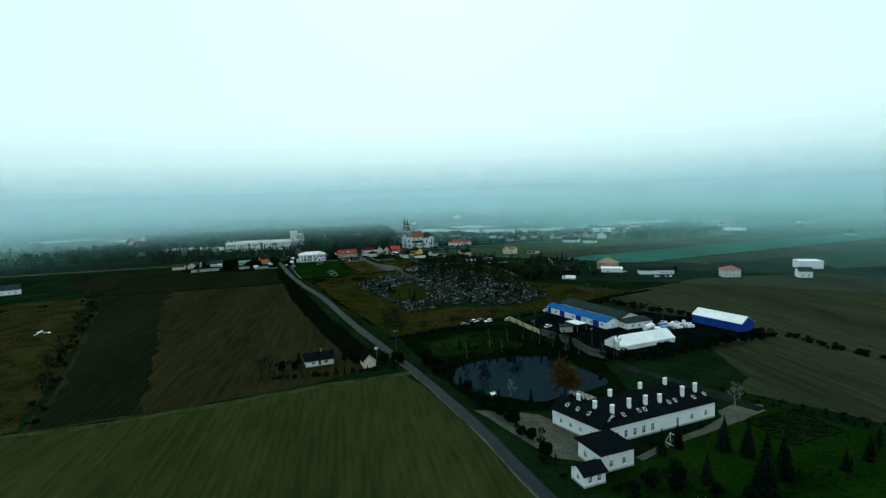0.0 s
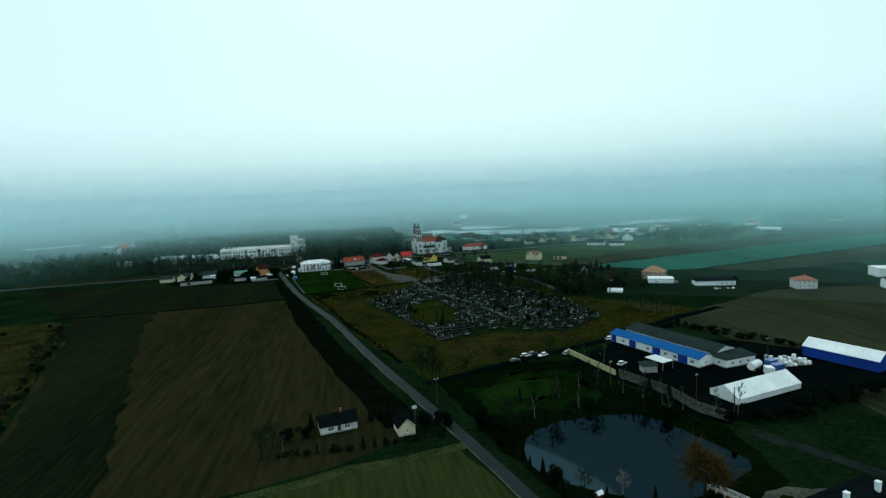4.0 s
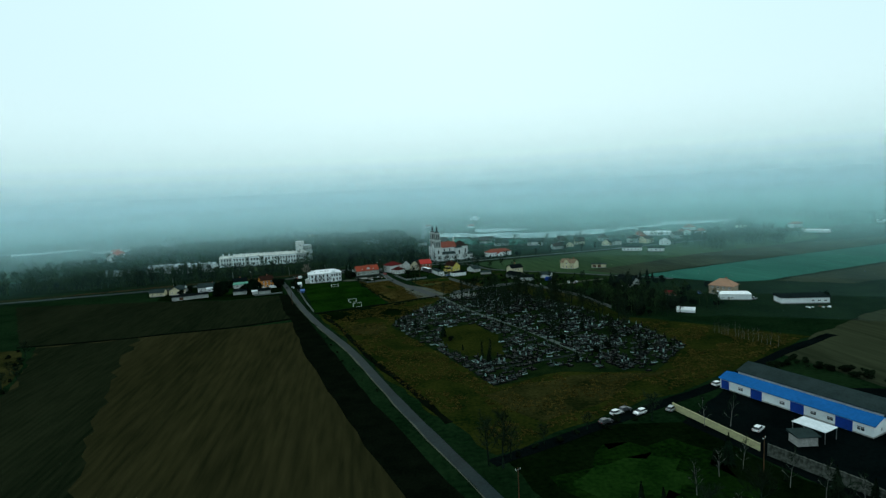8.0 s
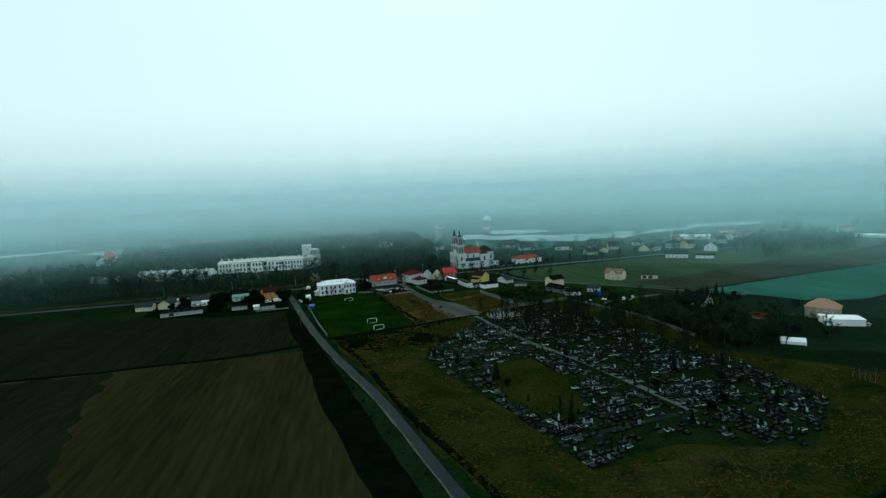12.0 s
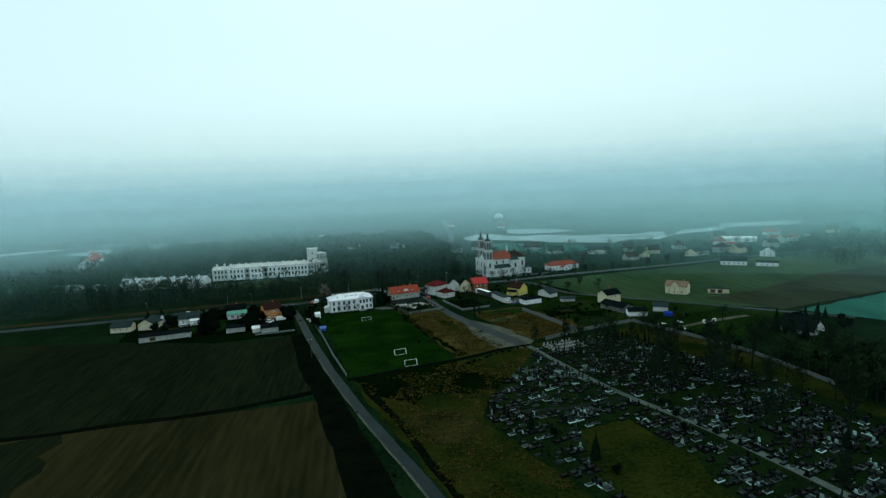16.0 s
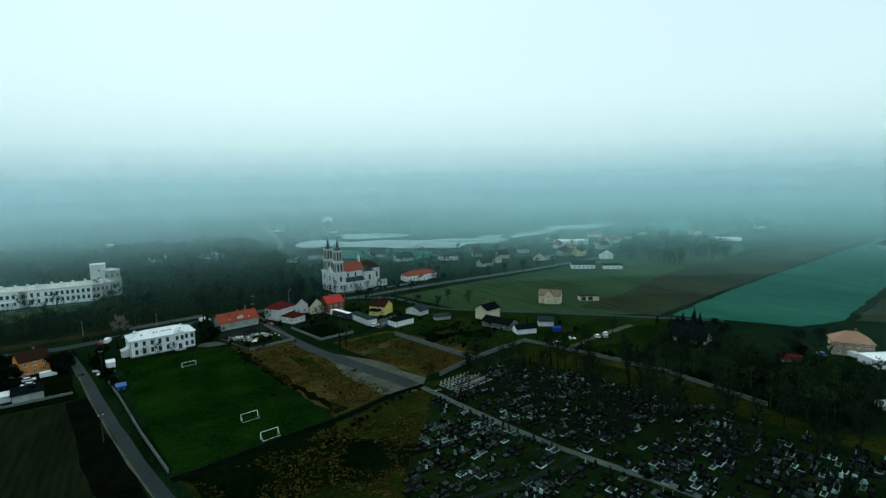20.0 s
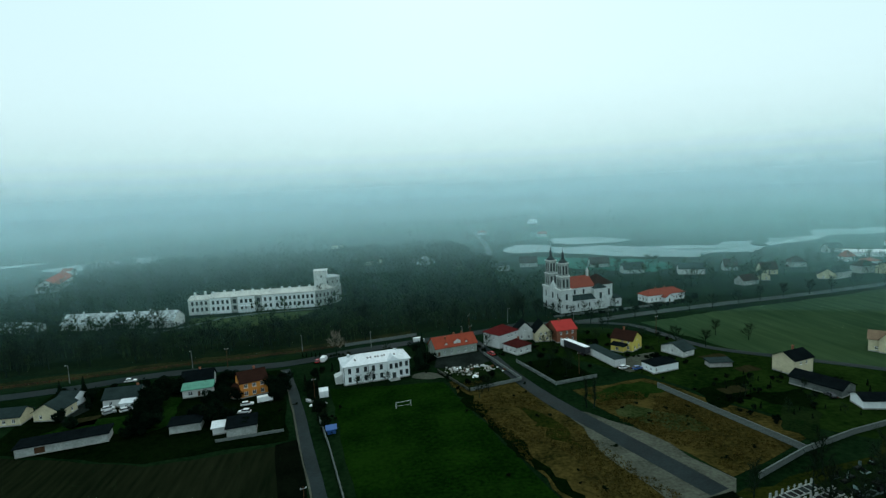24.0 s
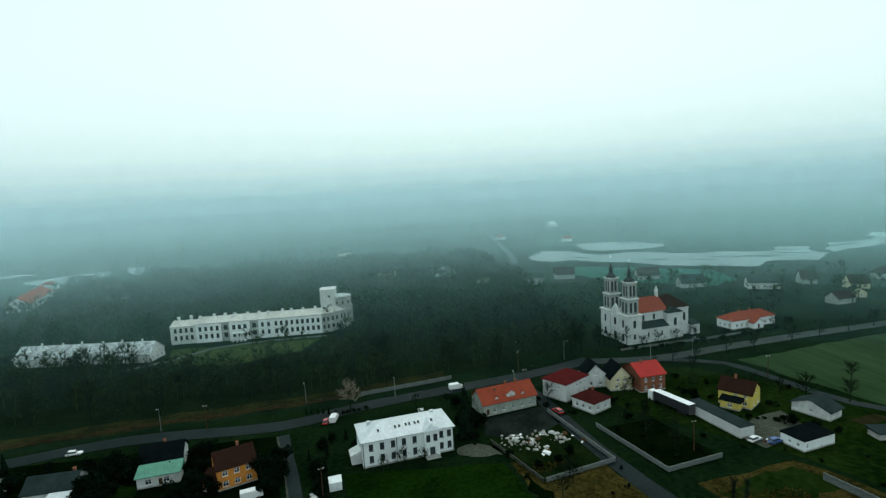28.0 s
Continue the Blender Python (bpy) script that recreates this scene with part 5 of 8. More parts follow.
for i in range(26):
    c = tagged(new("pallet_stack"), "stack of pale wrapped pallets in the yard", "pallets", "stacks of pallets")
    h = rnd.uniform(0.8, 1.7)
    part("load", boxed(-0.6, -0.5, 0.16, 0.6, 0.5, h, taper=0.06), M["tarp_white"] if i % 3 else M["car_silver"], c)
    for s in (-0.45, 0, 0.45):
        part("runner", boxed(-0.6, s - 0.06, 0, 0.6, s + 0.06, 0.157), M["timber"], c)
    c.matrix_basis = pose(170 + (i % 6) * 1.9 + rnd.uniform(-0.2, 0.2), 260 + (i // 6) * 2.2, 0.07, 0, 0, 15 + rnd.uniform(-8, 8))


# ---------------------------------------------------------------- walls and fences
def panel_wall(name, pts, h, material, label, step=2.5, thick=0.22, cap=True, category="wall"):
    """A wall of panels between posts along pts."""
    ob = tagged(new(name), label, category)
    for (x0, y0), (x1, y1) in zip(pts, pts[1:]):
        n = max(1, round(math.hypot(x1 - x0, y1 - y0) / step))
        ang = math.atan2(y1 - y0, x1 - x0)
        lg = math.hypot(x1 - x0, y1 - y0) / n
        me = None
        for i in range(n):
            m = Matrix.Translation((x0 + (x1 - x0) * (i + 0.5) / n, y0 + (y1 - y0) * (i + 0.5) / n, 0)) @ Matrix.Rotation(ang, 4, "Z")
            if me is None:
                bm = bmesh.new()
                box(bm, -lg / 2 + 0.125, -thick / 2, 0, lg / 2 - 0.125, thick / 2, h - 0.1)
                if cap:
                    box(bm, -lg / 2 + 0.125, -thick / 2 - 0.06, h - 0.098, lg / 2 - 0.125, thick / 2 + 0.06, h)
                p = part("panel", bm, material, ob)
                me = p.data
                q = part("post", boxed(-lg / 2 - 0.12, -thick / 2 - 0.05, 0, -lg / 2 + 0.12, thick / 2 + 0.05, h + 0.12), material, ob)
                mq = q.data
            else:
                p, q = new("panel", me), new("post", mq)
                p.parent = q.parent = ob
            p.matrix_basis = m
            q.matrix_basis = m
    return ob


panel_wall("yard_wall", [(106.6, 296.5), (112.0, 269.0)], 2.0, M["wall_yellow_old"], "weathered yellowish panel wall of the works yard", 4)
panel_wall("yard_wall", [(112.2, 266.8), (119.0, 248.5), (119.5, 236.0), (123.5, 228.5)], 3.0, M["wall_stained"], "tall stained concrete wall with dark ivy", 4)
panel_wall("garden_wall", [(47.6, 589), (54.3, 562), (71, 565.5)], 1.2, M["wall_concrete"], "low grey rendered wall round a dark plot", 4)
panel_wall("garden_wall", [(37.2, 602), (44.0, 569.4), (24, 564)], 1.2, M["wall_concrete"], "low grey wall round a lumber yard", 4)
panel_wall("garden_wall", [(23.6, 564.4), (15.5, 587)], 1.0, M["wall_ivy"], "low dark wall beside the pitch", 4)
panel_wall("plot_wall", [(86, 551), (98.5, 503.5)], 1.8, M["wall_concrete"], "long concrete panel wall beside dry grass", 2.5)
panel_wall("cemetery_wall", [(79, 495), (98.5, 503.3), (117, 508.5), (130, 511)], 1.6, M["wall_concrete"], "grey concrete cemetery boundary wall", 2.5)
panel_wall("cemetery_wall", [(130, 511), (141, 482), (149, 455), (151, 420)], 1.4, M["wall_concrete"], "long concrete wall behind the graves", 2.5)
panel_wall("park_wall", [(-22, 632), (3, 637.5), (12, 640)], 1.4, M["wall_concrete"], "old pale park wall along the street", 4)
panel_wall("pitch_fence", [(-8.8, 473), (-15, 500), (-22, 535), (-27, 556)], 1.3, M["wall_concrete"], "low concrete panel fence along the lane", 2.5, cap=False, category="fence")
panel_wall("plot_wall", [(-55, 544.6), (-36, 547.3)], 1.0, M["wall_concrete"], "low concrete wall behind the garages", 3, cap=False)
panel_wall("church_wall", [(86, 653), (100, 655), (128, 657.5), (150, 661)], 0.9, M["wall_concrete"], "low grey churchyard wall", 4)
# red-brown fence line along the park
fence = tagged(new("park_fence"), "long rusty-red rail fence along the park edge", "fence")
FP = [(-200, 606), (-131, 617.5), (-84, 624.5), (-40, 629), (-24, 632)]
k = 0
for (x0, y0), (x1, y1) in zip(FP, FP[1:]):
    bm = bmesh.new()
    for z in (0.45, 0.95):
        tube(bm, (x0, y0, z), (x1, y1, z), 0.07, 0.07, 4)
    part("rail", bm, M["rust"], fence)
    n = int(math.hypot(x1 - x0, y1 - y0) / 4)
    for i in range(n):
        part("post", boxed(x0 + (x1 - x0) * i / n - 0.08, y0 + (y1 - y0) * i / n - 0.08, 0, x0 + (x1 - x0) * i / n + 0.08, y0 + (y1 - y0) * i / n + 0.08, 1.1), M["rust"], fence)

# ---------------------------------------------------------------- village, west side
TW = lambda n, z: (n, z, 1.0, 1.3, 0.06, 0.94)
house("house", (-55.5, 577.5), (-47.0, 581.3), 9, 5.6, 8.4, "gable", M["plaster_orange"], M["roof_brown"], "orange two-storey house with a brown roof",
      wins={"s": [(3, 0.9, 1.3, 1.4, 0.05, 0.95), (3, 3.6, 1.3, 1.4, 0.05, 0.95)], "e": [TW(2, 0.9), TW(2, 3.6)], "w": [TW(2, 0.9), TW(2, 3.6)]}, chimneys=[(0.3, 0.2, 1.2)])
house("porch", (-59.5, 578.6), (-56.2, 577.5), 6.5, 3.0, 4.4, "gable", M["brick"], M["roof_brown"], "brick side porch of the orange house", "porch", wins={"s": [(1, 0.9, 1.4, 1.3, 0.1, 0.9)]})
house("summer_house", (-77.0, 583.2), (-67.2, 584.8), 4.5, 2.9, 4.0, "shed", M["plaster_old"], M["roof_green"], "small pale outbuilding with a green sheet roof", "outbuilding",
      wins={"s": [(2, 0.9, 1.5, 1.3, 0.05, 0.9)]}, doors=[("s", 0.55, 0.9, 2.0)])
house("house", (-79.5, 590.5), (-69.0, 592.2), 8.5, 3.2, 6.4, "gable", M["plaster_grey"], M["roof_dark"], "grey cottage with a dark slate roof behind the green shed", chimneys=[(0.1, 0.1, 0.9)],
      wins={"s": [TW(3, 0.9)], "e": [TW(2, 0.9)]})
house("house", (-102.5, 581.0), (-91.0, 581.6), 8, 3.2, 5.8, "gable", M["plaster_grey"], M["roof_grey"], "grey house with a slate-grey roof", wins={"s": [TW(3, 0.9)], "e": [TW(2, 0.9)]}, chimneys=[(0.7, 0.3, 1.0)])
house("porch", (-95.5, 577.6), (-91.2, 577.8), 3.2, 2.4, 2.9, "shed", M["plaster"], M["roof_metal"], "white lean-to porch with a pale roof", "porch", wins={"s": [(1, 0.8, 1.2, 1.1, 0.1, 0.9)]})
house("house", (-121.0, 574.6), (-112.6, 573.6), 9, 3.4, 6.0, "gable", M["plaster_cream"], M["roof_grey"], "cream cottage with a grey gable roof", ridge_along=False, wins={"s": [TW(2, 0.9)], "e": [TW(2, 0.9)]})
house("house", (-119.5, 584.2), (-113.6, 583.4), 8, 3.2, 5.2, "gable", M["plaster"], M["roof_grey"], "white cottage with a grey roof", wins={"s": [TW(2, 0.9)]})
house("house", (-134, 573.0), (-124, 573.0), 7, 3.0, 5.0, "gable", M["plaster_cream"], M["roof_grey"], "low cream house with a weathered grey roof", wins={"s": [TW(3, 0.9)]})
house("garage_row", (-110.5, 547.8), (-88.0, 553.0), 6, 2.6, 3.0, "shed", M["plaster_worn"], M["roof_dark"], "row of old garages with a tarred flat roof", "garage",
      doors=[("s", 0.26, 2.6, 2.1)])
house("garage", (-71.0, 553.6), (-62.2, 554.6), 5.5, 2.5, 3.0, "shed", M["plaster_worn"], M["roof_dark"], "pale garage with a dark flat roof", "garage")
house("garage", (-52.5, 546.9), (-44.3, 548.3), 7.5, 2.7, 3.2, "shed", M["plaster_worn"], M["roof_dark"], "long garage with a dark tarred roof", "garage")
house("shed", (-57.2, 549.5), (-53.4, 550.2), 4.0, 2.2, 2.6, "shed", M["plaster_grey"], M["roof_metal"], "small shed with a pale blue-grey roof", "shed")
house("playhouse", (-22.8, 541.8), (-20.4, 542.2), 2.0, 1.7, 2.4, "gable", M["car_blue"], M["car_blue"], "small bright blue shelter beside the pitch", "shelter", plinth=False)
house("white_tent", (-27.8, 571.3), (-24.8, 571.8), 3.4, 2.0, 2.9, "gable", M["tarp_white"], M["tarp_white"], "small white tarpaulin garage", "tent", plinth=False, over=0.05)
house("house", (-219, 472), (-207, 478), 8, 4.0, 7.0, "gable", M["plaster"], M["roof_grey"], "white farmhouse at the edge of the fields", wins={"s": [TW(3, 0.9)]})

# ---------------------------------------------------------------- village, round the square
house("house", (17.0, 603.6), (35.3, 608.2), 9, 3.9, 7.4, "gable", M["plaster_green"], M["roof_orange"], "long old house with a bright orange tile roof",
      wins={"s": [(5, 0.9, 1.0, 1.4, 0.12, 0.98)], "w": [TW(2, 0.9)], "e": [TW(2, 0.9)]}, doors=[("s", 0.08, 1.0, 2.1)], chimneys=[(-0.4, -0.3, 0.9), (0.1, 0.1, 0.9), (0.5, 0.1, 0.9)], chimney_m=M["brick"])
for u, w, h in ((5.0, 1.6, 5.6), (10.2, 3.0, 6.6), (14.4, 1.6, 5.6)):
    q = Vector((17.0, 603.6)) + Vector((0.97, 0.243)) * u + Vector((-0.243, 0.97)) * 0.7
    house("dormer", (q.x - 0.97 * w / 2, q.y - 0.243 * w / 2), (q.x + 0.97 * w / 2, q.y + 0.243 * w / 2), 3.2, h - 0.9, h, "gable", M["plaster_old"], M["roof_orange"], "gabled dormer of the orange-roofed house", "dormer",
          ridge_along=False, wins={"s": [(0.5, h - 2.0, 0.7, 0.9)]}, over=0.15, t=0.1, plinth=False)
house("house", (45.3, 607.8), (55.6, 614.6), 9.5, 5.9, 8.6, "hip", M["plaster_grey"], M["roof_maroon"], "tall plain grey house with a maroon roof",
      wins={"s": [(3, 3.9, 0.9, 1.2, 0.4, 0.95), (2, 1.0, 0.9, 1.2, 0.5, 0.95)], "w": [(2, 3.9, 0.8, 1.1, 0.2, 0.8)]})
house("house", (50.2, 597.0), (57.3, 600.8), 8.5, 3.3, 5.6, "hip", M["plaster_old"], M["roof_darkred"], "small pale house with a dark red hip roof",
      wins={"s": [TW(2, 0.9)], "w": [TW(3, 0.9)]}, chimneys=[(0.2, 0.0, 0.9)])
house("house", (56.0, 618.0), (63.5, 617.2), 8, 4.6, 8.2, "gable", M["plaster_old"], M["roof_dark"], "narrow gabled house with a dark roof", ridge_along=False,
      wins={"s": [TW(2, 0.9), (0.5, 4.4, 1.0, 1.2)]})
house("house", (63.0, 613.0), (70.5, 612.4), 9, 4.4, 8.4, "gable", M["plaster_cream"], M["roof_dark"], "pale green-cream gabled house with a dark roof", ridge_along=False,
      wins={"s": [TW(2, 0.9), (2, 3.2, 1.0, 1.1, 0.2, 0.8)]})
house("house", (71.8, 609.0), (81.2, 610.2), 11, 5.6, 8.6, "gable", M["brick"], M["roof_red"], "brick house with a bright red metal roof",
      wins={"s": [(3, 0.9, 1.1, 1.3, 0.05, 0.95), (3, 3.6, 1.1, 1.3, 0.05, 0.95)]}, chimneys=[(-0.3, -0.1, 1.0)], chimney_m=M["brick"])
house("house", (90.6, 595.8), (96.2, 588.2), 8.2, 4.7, 7.6, "gable", M["plaster_yellow"], M["roof_brown"], "bright yellow house with a brown roof",
      wins={"s": [(3, 0.9, 1.3, 1.4, 0.05, 0.95), (2, 3.3, 1.0, 1.0, 0.4, 0.95)], "e": [TW(2, 0.9), (0.5, 4.3, 1.0, 1.1)]}, chimneys=[(-0.2, 0.0, 1.0)])
house("porch", (89.0, 592.6), (92.2, 588.2), 2.8, 2.5, 3.2, "shed", M["plaster_yellow"], M["roof_dark"], "dark-roofed porch of the yellow house", "porch", wins={"s": [(1, 0.8, 1.4, 1.2, 0.1, 0.9)]})
house("long_garage", (78.0, 593.0), (81.3, 573.0), 4.8, 3.0, 3.2, "flat", M["plaster_grey"], M["roof_grey"], "long white-walled garage row with a flat grey roof", "garage", wins={"e": [(0.5, 1.6, 0.7, 0.6)]}, over=0.12)
house("house", (107.4, 585.8), (111.2, 576.2), 6.4, 2.7, 4.8, "gable", M["plaster_old"], M["roof_grey"], "low white house with a wide grey roof",
      wins={"s": [(1, 1.2, 0.9, 1.0, 0.4, 0.6)], "e": [(0.3, 1.0, 0.8, 1.2)]}, over=0.6, ridge_along=False)
house("shed", (91.4, 562.8), (102.2, 565.2), 6.5, 2.8, 3.1, "shed", M["plaster"], M["roof_dark"], "white flat-roofed shed with a tarred roof", "shed", wins={"s": [(0.1, 0.9, 0.8, 1.2)], "w": [(2, 1.0, 0.9, 0.9, 0.2, 0.9)]}, over=0.15)
house("house", (135.0, 548.8), (144.4, 551.2), 8, 5.4, 7.6, "gable", M["plaster_cream"], M["roof_dark"], "tall cream house with a dark gable roof", wins={"s": [(2, 3.6, 1.0, 1.1, 0.2, 0.8)]}, chimneys=[(0.1, 0.1, 1.4)])
house("barn", (128.5, 543.5), (134.0, 529.0), 8, 2.6, 4.4, "gable", M["wall_concrete"], M["roof_dark"], "long low grey barn with a dark roof", "barn")
house("shed", (133.0, 521.0), (142.0, 518.6), 6, 2.7, 4.0, "gable", M["plaster"], M["roof_dark"], "white shed with a dark roof", "shed")
house("shed", (150.0, 527.0), (156.0, 523.0), 6, 2.8, 4.4, "gable", M["plaster_old"], M["roof_grey"], "pale shed with a weathered grey roof", "shed")
house("tarp_shelter", (149.5, 516.5), (152.5, 514.0), 3, 1.8, 2.3, "gable", M["panel_blue"], M["panel_blue"], "small shelter under a blue tarpaulin", "shelter", plinth=False, over=0.05)
house("shed", (114, 564), (122, 562.8), 4.0, 1.7, 2.2, "shed", M["concrete"], M["roof_grey"], "low blue-grey outhouse in a garden", "shed")
house("house", (180.8, 565.0), (188.8, 556.0), 8, 4.9, 7.4, "gable", M["plaster_cream"], M["roof_villa"], "cream gabled villa standing in the fields", ridge_along=True,
      wins={"s": [TW(3, 0.9), (2, 3.2, 0.9, 1.0, 0.2, 0.8)], "w": [TW(2, 0.9)]}, chimneys=[(0.6, 0.0, 1.2)])
house("gable_front", (182.2, 561.8), (185.4, 558.2), 3.0, 5.4, 8.0, "gable", M["plaster_cream"], M["roof_villa"], "projecting gable of the cream villa", "gable", ridge_along=False, wins={"s": [(1, 0.9, 1.1, 1.3, 0.1, 0.9), (1, 3.4, 1.1, 1.2, 0.1, 0.9)]})
car_port = house("carport", (203.5, 556.0), (213.0, 550.6), 5.5, 2.8, 3.0, "flat", M["plaster_cream"], M["roof_grey"], "cream flat-roofed carport beside the fields", "carport",
                 doors=[("s", 0.2, 2.6, 2.3), ("s", 0.55, 2.6, 2.3)])
house("house", (184, 480), (188, 467), 9, 2.5, 6.8, "gable", M["plaster_grey"], M["roof_dark"], "house with a tall dark thatch-like roof", wins={"e": [TW(2, 0.9)]}, over=0.8)
bh = house("house", (219.0, 434.5), (226.5, 423.8), 9, 5.0, 8.6, "hip", M["plaster_tan"], M["roof_tan"], "large tan-walled house with a tan tiled roof",
           wins={"s": [(4, 0.9, 1.2, 1.3, 0.05, 0.95), (4, 3.5, 1.2, 1.3, 0.05, 0.95)], "w": [TW(3, 0.9), TW(3, 3.5)]}, chimneys=[(0.2, 0.1, 1.0)])
house("flat_hall", (214.0, 417.5), (227.5, 411.0), 9, 3.0, 3.2, "flat", M["plaster"], M["tarp_white"], "low hall with a brilliant white flat roof", "hall", over=0.3)
house("long_shed", (234.0, 398.0), (256.0, 391.0), 8, 3.0, 3.8, "shed", M["plaster"], M["roof_dark"], "long shed with a dark roof", "shed", wins={"s": [(3, 0.9, 1.4, 1.0, 0.6, 0.98)]})
house("polytunnel", (176.5, 401.0), (183.5, 396.0), 5, 1.0, 2.2, "gable", M["tarp_white"], M["tarp_white"], "low white plastic tunnel in a garden", "polytunnel", plinth=False, over=0.05)
house("house", (277.0, 367.8), (287.5, 364.6), 8, 5.0, 7.2, "hip", M["plaster_old"], M["roof_pink"], "square pale house with a pinkish-red hip roof",
      wins={"s": [TW(4, 0.9), TW(4, 3.4)], "w": [TW(3, 0.9), TW(3, 3.4)]}, chimneys=[(0.1, 0.1, 1.0)])
house("warehouse", (347.0, 380.0), (361.0, 374.2), 12, 5.6, 5.8, "flat", M["plaster"], M["tarp_white"], "large white box warehouse", "warehouse", wins={"w": [(3, 4.5, 1.2, 1.2, 0.1, 0.9)]}, over=0.1)
house("house", (318.0, 350.0), (325.0, 346.5), 8, 4.5, 6.5, "gable", M["plaster"], M["roof_grey"], "white cottage before the warehouse", wins={"s": [TW(2, 0.9)]})
house("shed", (195.0, 440.0), (198.5, 435.0), 3, 2.0, 2.6, "gable", M["brick"], M["roof_maroon"], "small reddish garden shed", "shed")
house("parsonage", (146.5, 666.6), (171.5, 671.2), 9, 4.0, 6.8, "hip", M["plaster"], M["roof_tile_old"], "long white parsonage with an orange-red roof", "house",
      wins={"s": [(8, 1.0, 1.1, 1.5, 0.05, 0.95)], "w": [TW(3, 1.0)], "e": [TW(3, 1.0)]}, chimneys=[(-0.3, 0.1, 0.9), (0.2, 0.1, 0.9)])
house("porch", (156.0, 664.8), (161.5, 665.9), 4.0, 3.0, 4.8, "gable", M["plaster"], M["roof_tile_old"], "gabled porch of the parsonage", "porch", ridge_along=False, doors=[("s", 0.5, 1.2, 2.2)])

# ---------------------------------------------------------------- church
ch = tagged(new("church"), "white baroque church with two tall towers and an orange tile roof", "church")
ch.matrix_basis = pose(92.3, 659.3, 0, 0, 0, 9.0)


def walls_box(x0, y0, x1, y1, h, wins, name="wall", material=None, z0=0.0, parent=ch, label=""):
    """Four walls with openings, standing at z0; the windows become parts beside it."""
    bm = bmesh.new()
    w, d = x1 - x0, y1 - y0
    cx, cy = (x0 + x1) / 2, (y0 + y1) / 2
    todo = []
    for s, (p, q, o) in SIDES.items():
        p0, p1, out = Vector((cx + p[0] * w / 2, cy + p[1] * d / 2)), Vector((cx + q[0] * w / 2, cy + q[1] * d / 2)), Vector(o)
        lg = (p1 - p0).length
        holes = [(u * lg - ww / 2, z, ww, hh) for u, z, ww, hh in wins.get(s, ())]
        wall_side(bm, p0, p1, h, holes, 0.5, out)
        todo += [(p0 + (p1 - p0).normalized() * (u + ww / 2), (p1 - p0).normalized(), out, z, ww, hh) for u, z, ww, hh in holes]
    bmesh.ops.recalc_face_normals(bm, faces=bm.faces)
    wo = part(name, bm, material or M["plaster_church"], parent, label)
    wo.location.z = z0
    for mid, along, out, z, ww, hh in todo:
        window_parts(wo, (mid.x, mid.y, z + hh / 2), along, out, ww, hh, M["copper_dark"])
    return wo


def cornice(x0, y0, x1, y1, z, o=0.35, h=0.5, parent=ch, material=None):
    bm = bmesh.new()
    box(bm, x0 - o * 0.5, y0 - o * 0.5, z - h, x1 + o * 0.5, y1 + o * 0.5, z - h * 0.5)
    box(bm, x0 - o, y0 - o, z - h * 0.5 + 0.002, x1 + o, y1 + o, z)
    return part("cornice", bm, material or M["plaster_old"], parent)


for v in (0.0, 13.6):
    walls_box(0, v, 7, v + 7, 12.3, {"s": [(0.5, 2.2, 1.2, 2.2), (0.5, 7.2, 1.4, 3.2)], "w": [(0.5, 1.0, 1.6, 3.4), (0.5, 7.2, 1.4, 3.2)]}, "tower_base")
    cornice(0, v, 7, v + 7, 6.3, 0.25, 0.45)
    cornice(0, v, 7, v + 7, 12.85, 0.5, 0.7)
    walls_box(0.9, v + 0.9, 6.1, v + 6.1, 6.6, {s: [(0.29, 1.0, 1.3, 4.4), (0.71, 1.0, 1.3, 4.4)] for s in "swen"}, "belfry", M["plaster_worn"], z0=12.86)
    cornice(0.9, v + 0.9, 6.1, v + 6.1, 20.1, 0.45, 0.6)
    walls_box(1.35, v + 1.35, 5.65, v + 5.65, 6.6, {s: [(0.3, 0.9, 1.15, 4.6), (0.7, 0.9, 1.15, 4.6)] for s in "swen"}, "lantern", M["plaster_worn"], z0=20.11)
    cornice(1.35, v + 1.35, 5.65, v + 5.65, 27.3, 0.4, 0.6)
    bm = bmesh.new()
    for (r0, z0), (r1, z1) in zip(((2.5, 27.31), (2.1, 28.3), (1.2, 29.0), (0.75, 29.6), (0.75, 31.4), (1.0, 31.5), (0.4, 32.6), (0.14, 34.0)), ((2.1, 28.3), (1.2, 29.0), (0.75, 29.6), (0.75, 31.4), (1.0, 31.5), (0.4, 32.6), (0.14, 34.0), (0.05, 36.0))):
        tube(bm, (3.5, v + 3.5, z0), (3.5, v + 3.5, z1), r0, r1, 8)
    spire = part("spire", bm, M["copper_dark"], ch, "dark copper spire")
    bm = bmesh.new()
    box(bm, 3.45, v + 3.45, 36.0, 3.55, v + 3.55, 37.4)
    box(bm, 3.1, v + 3.46, 36.7, 3.9, v + 3.54, 36.8)
    part("cross", bm, M["steel"], spire)
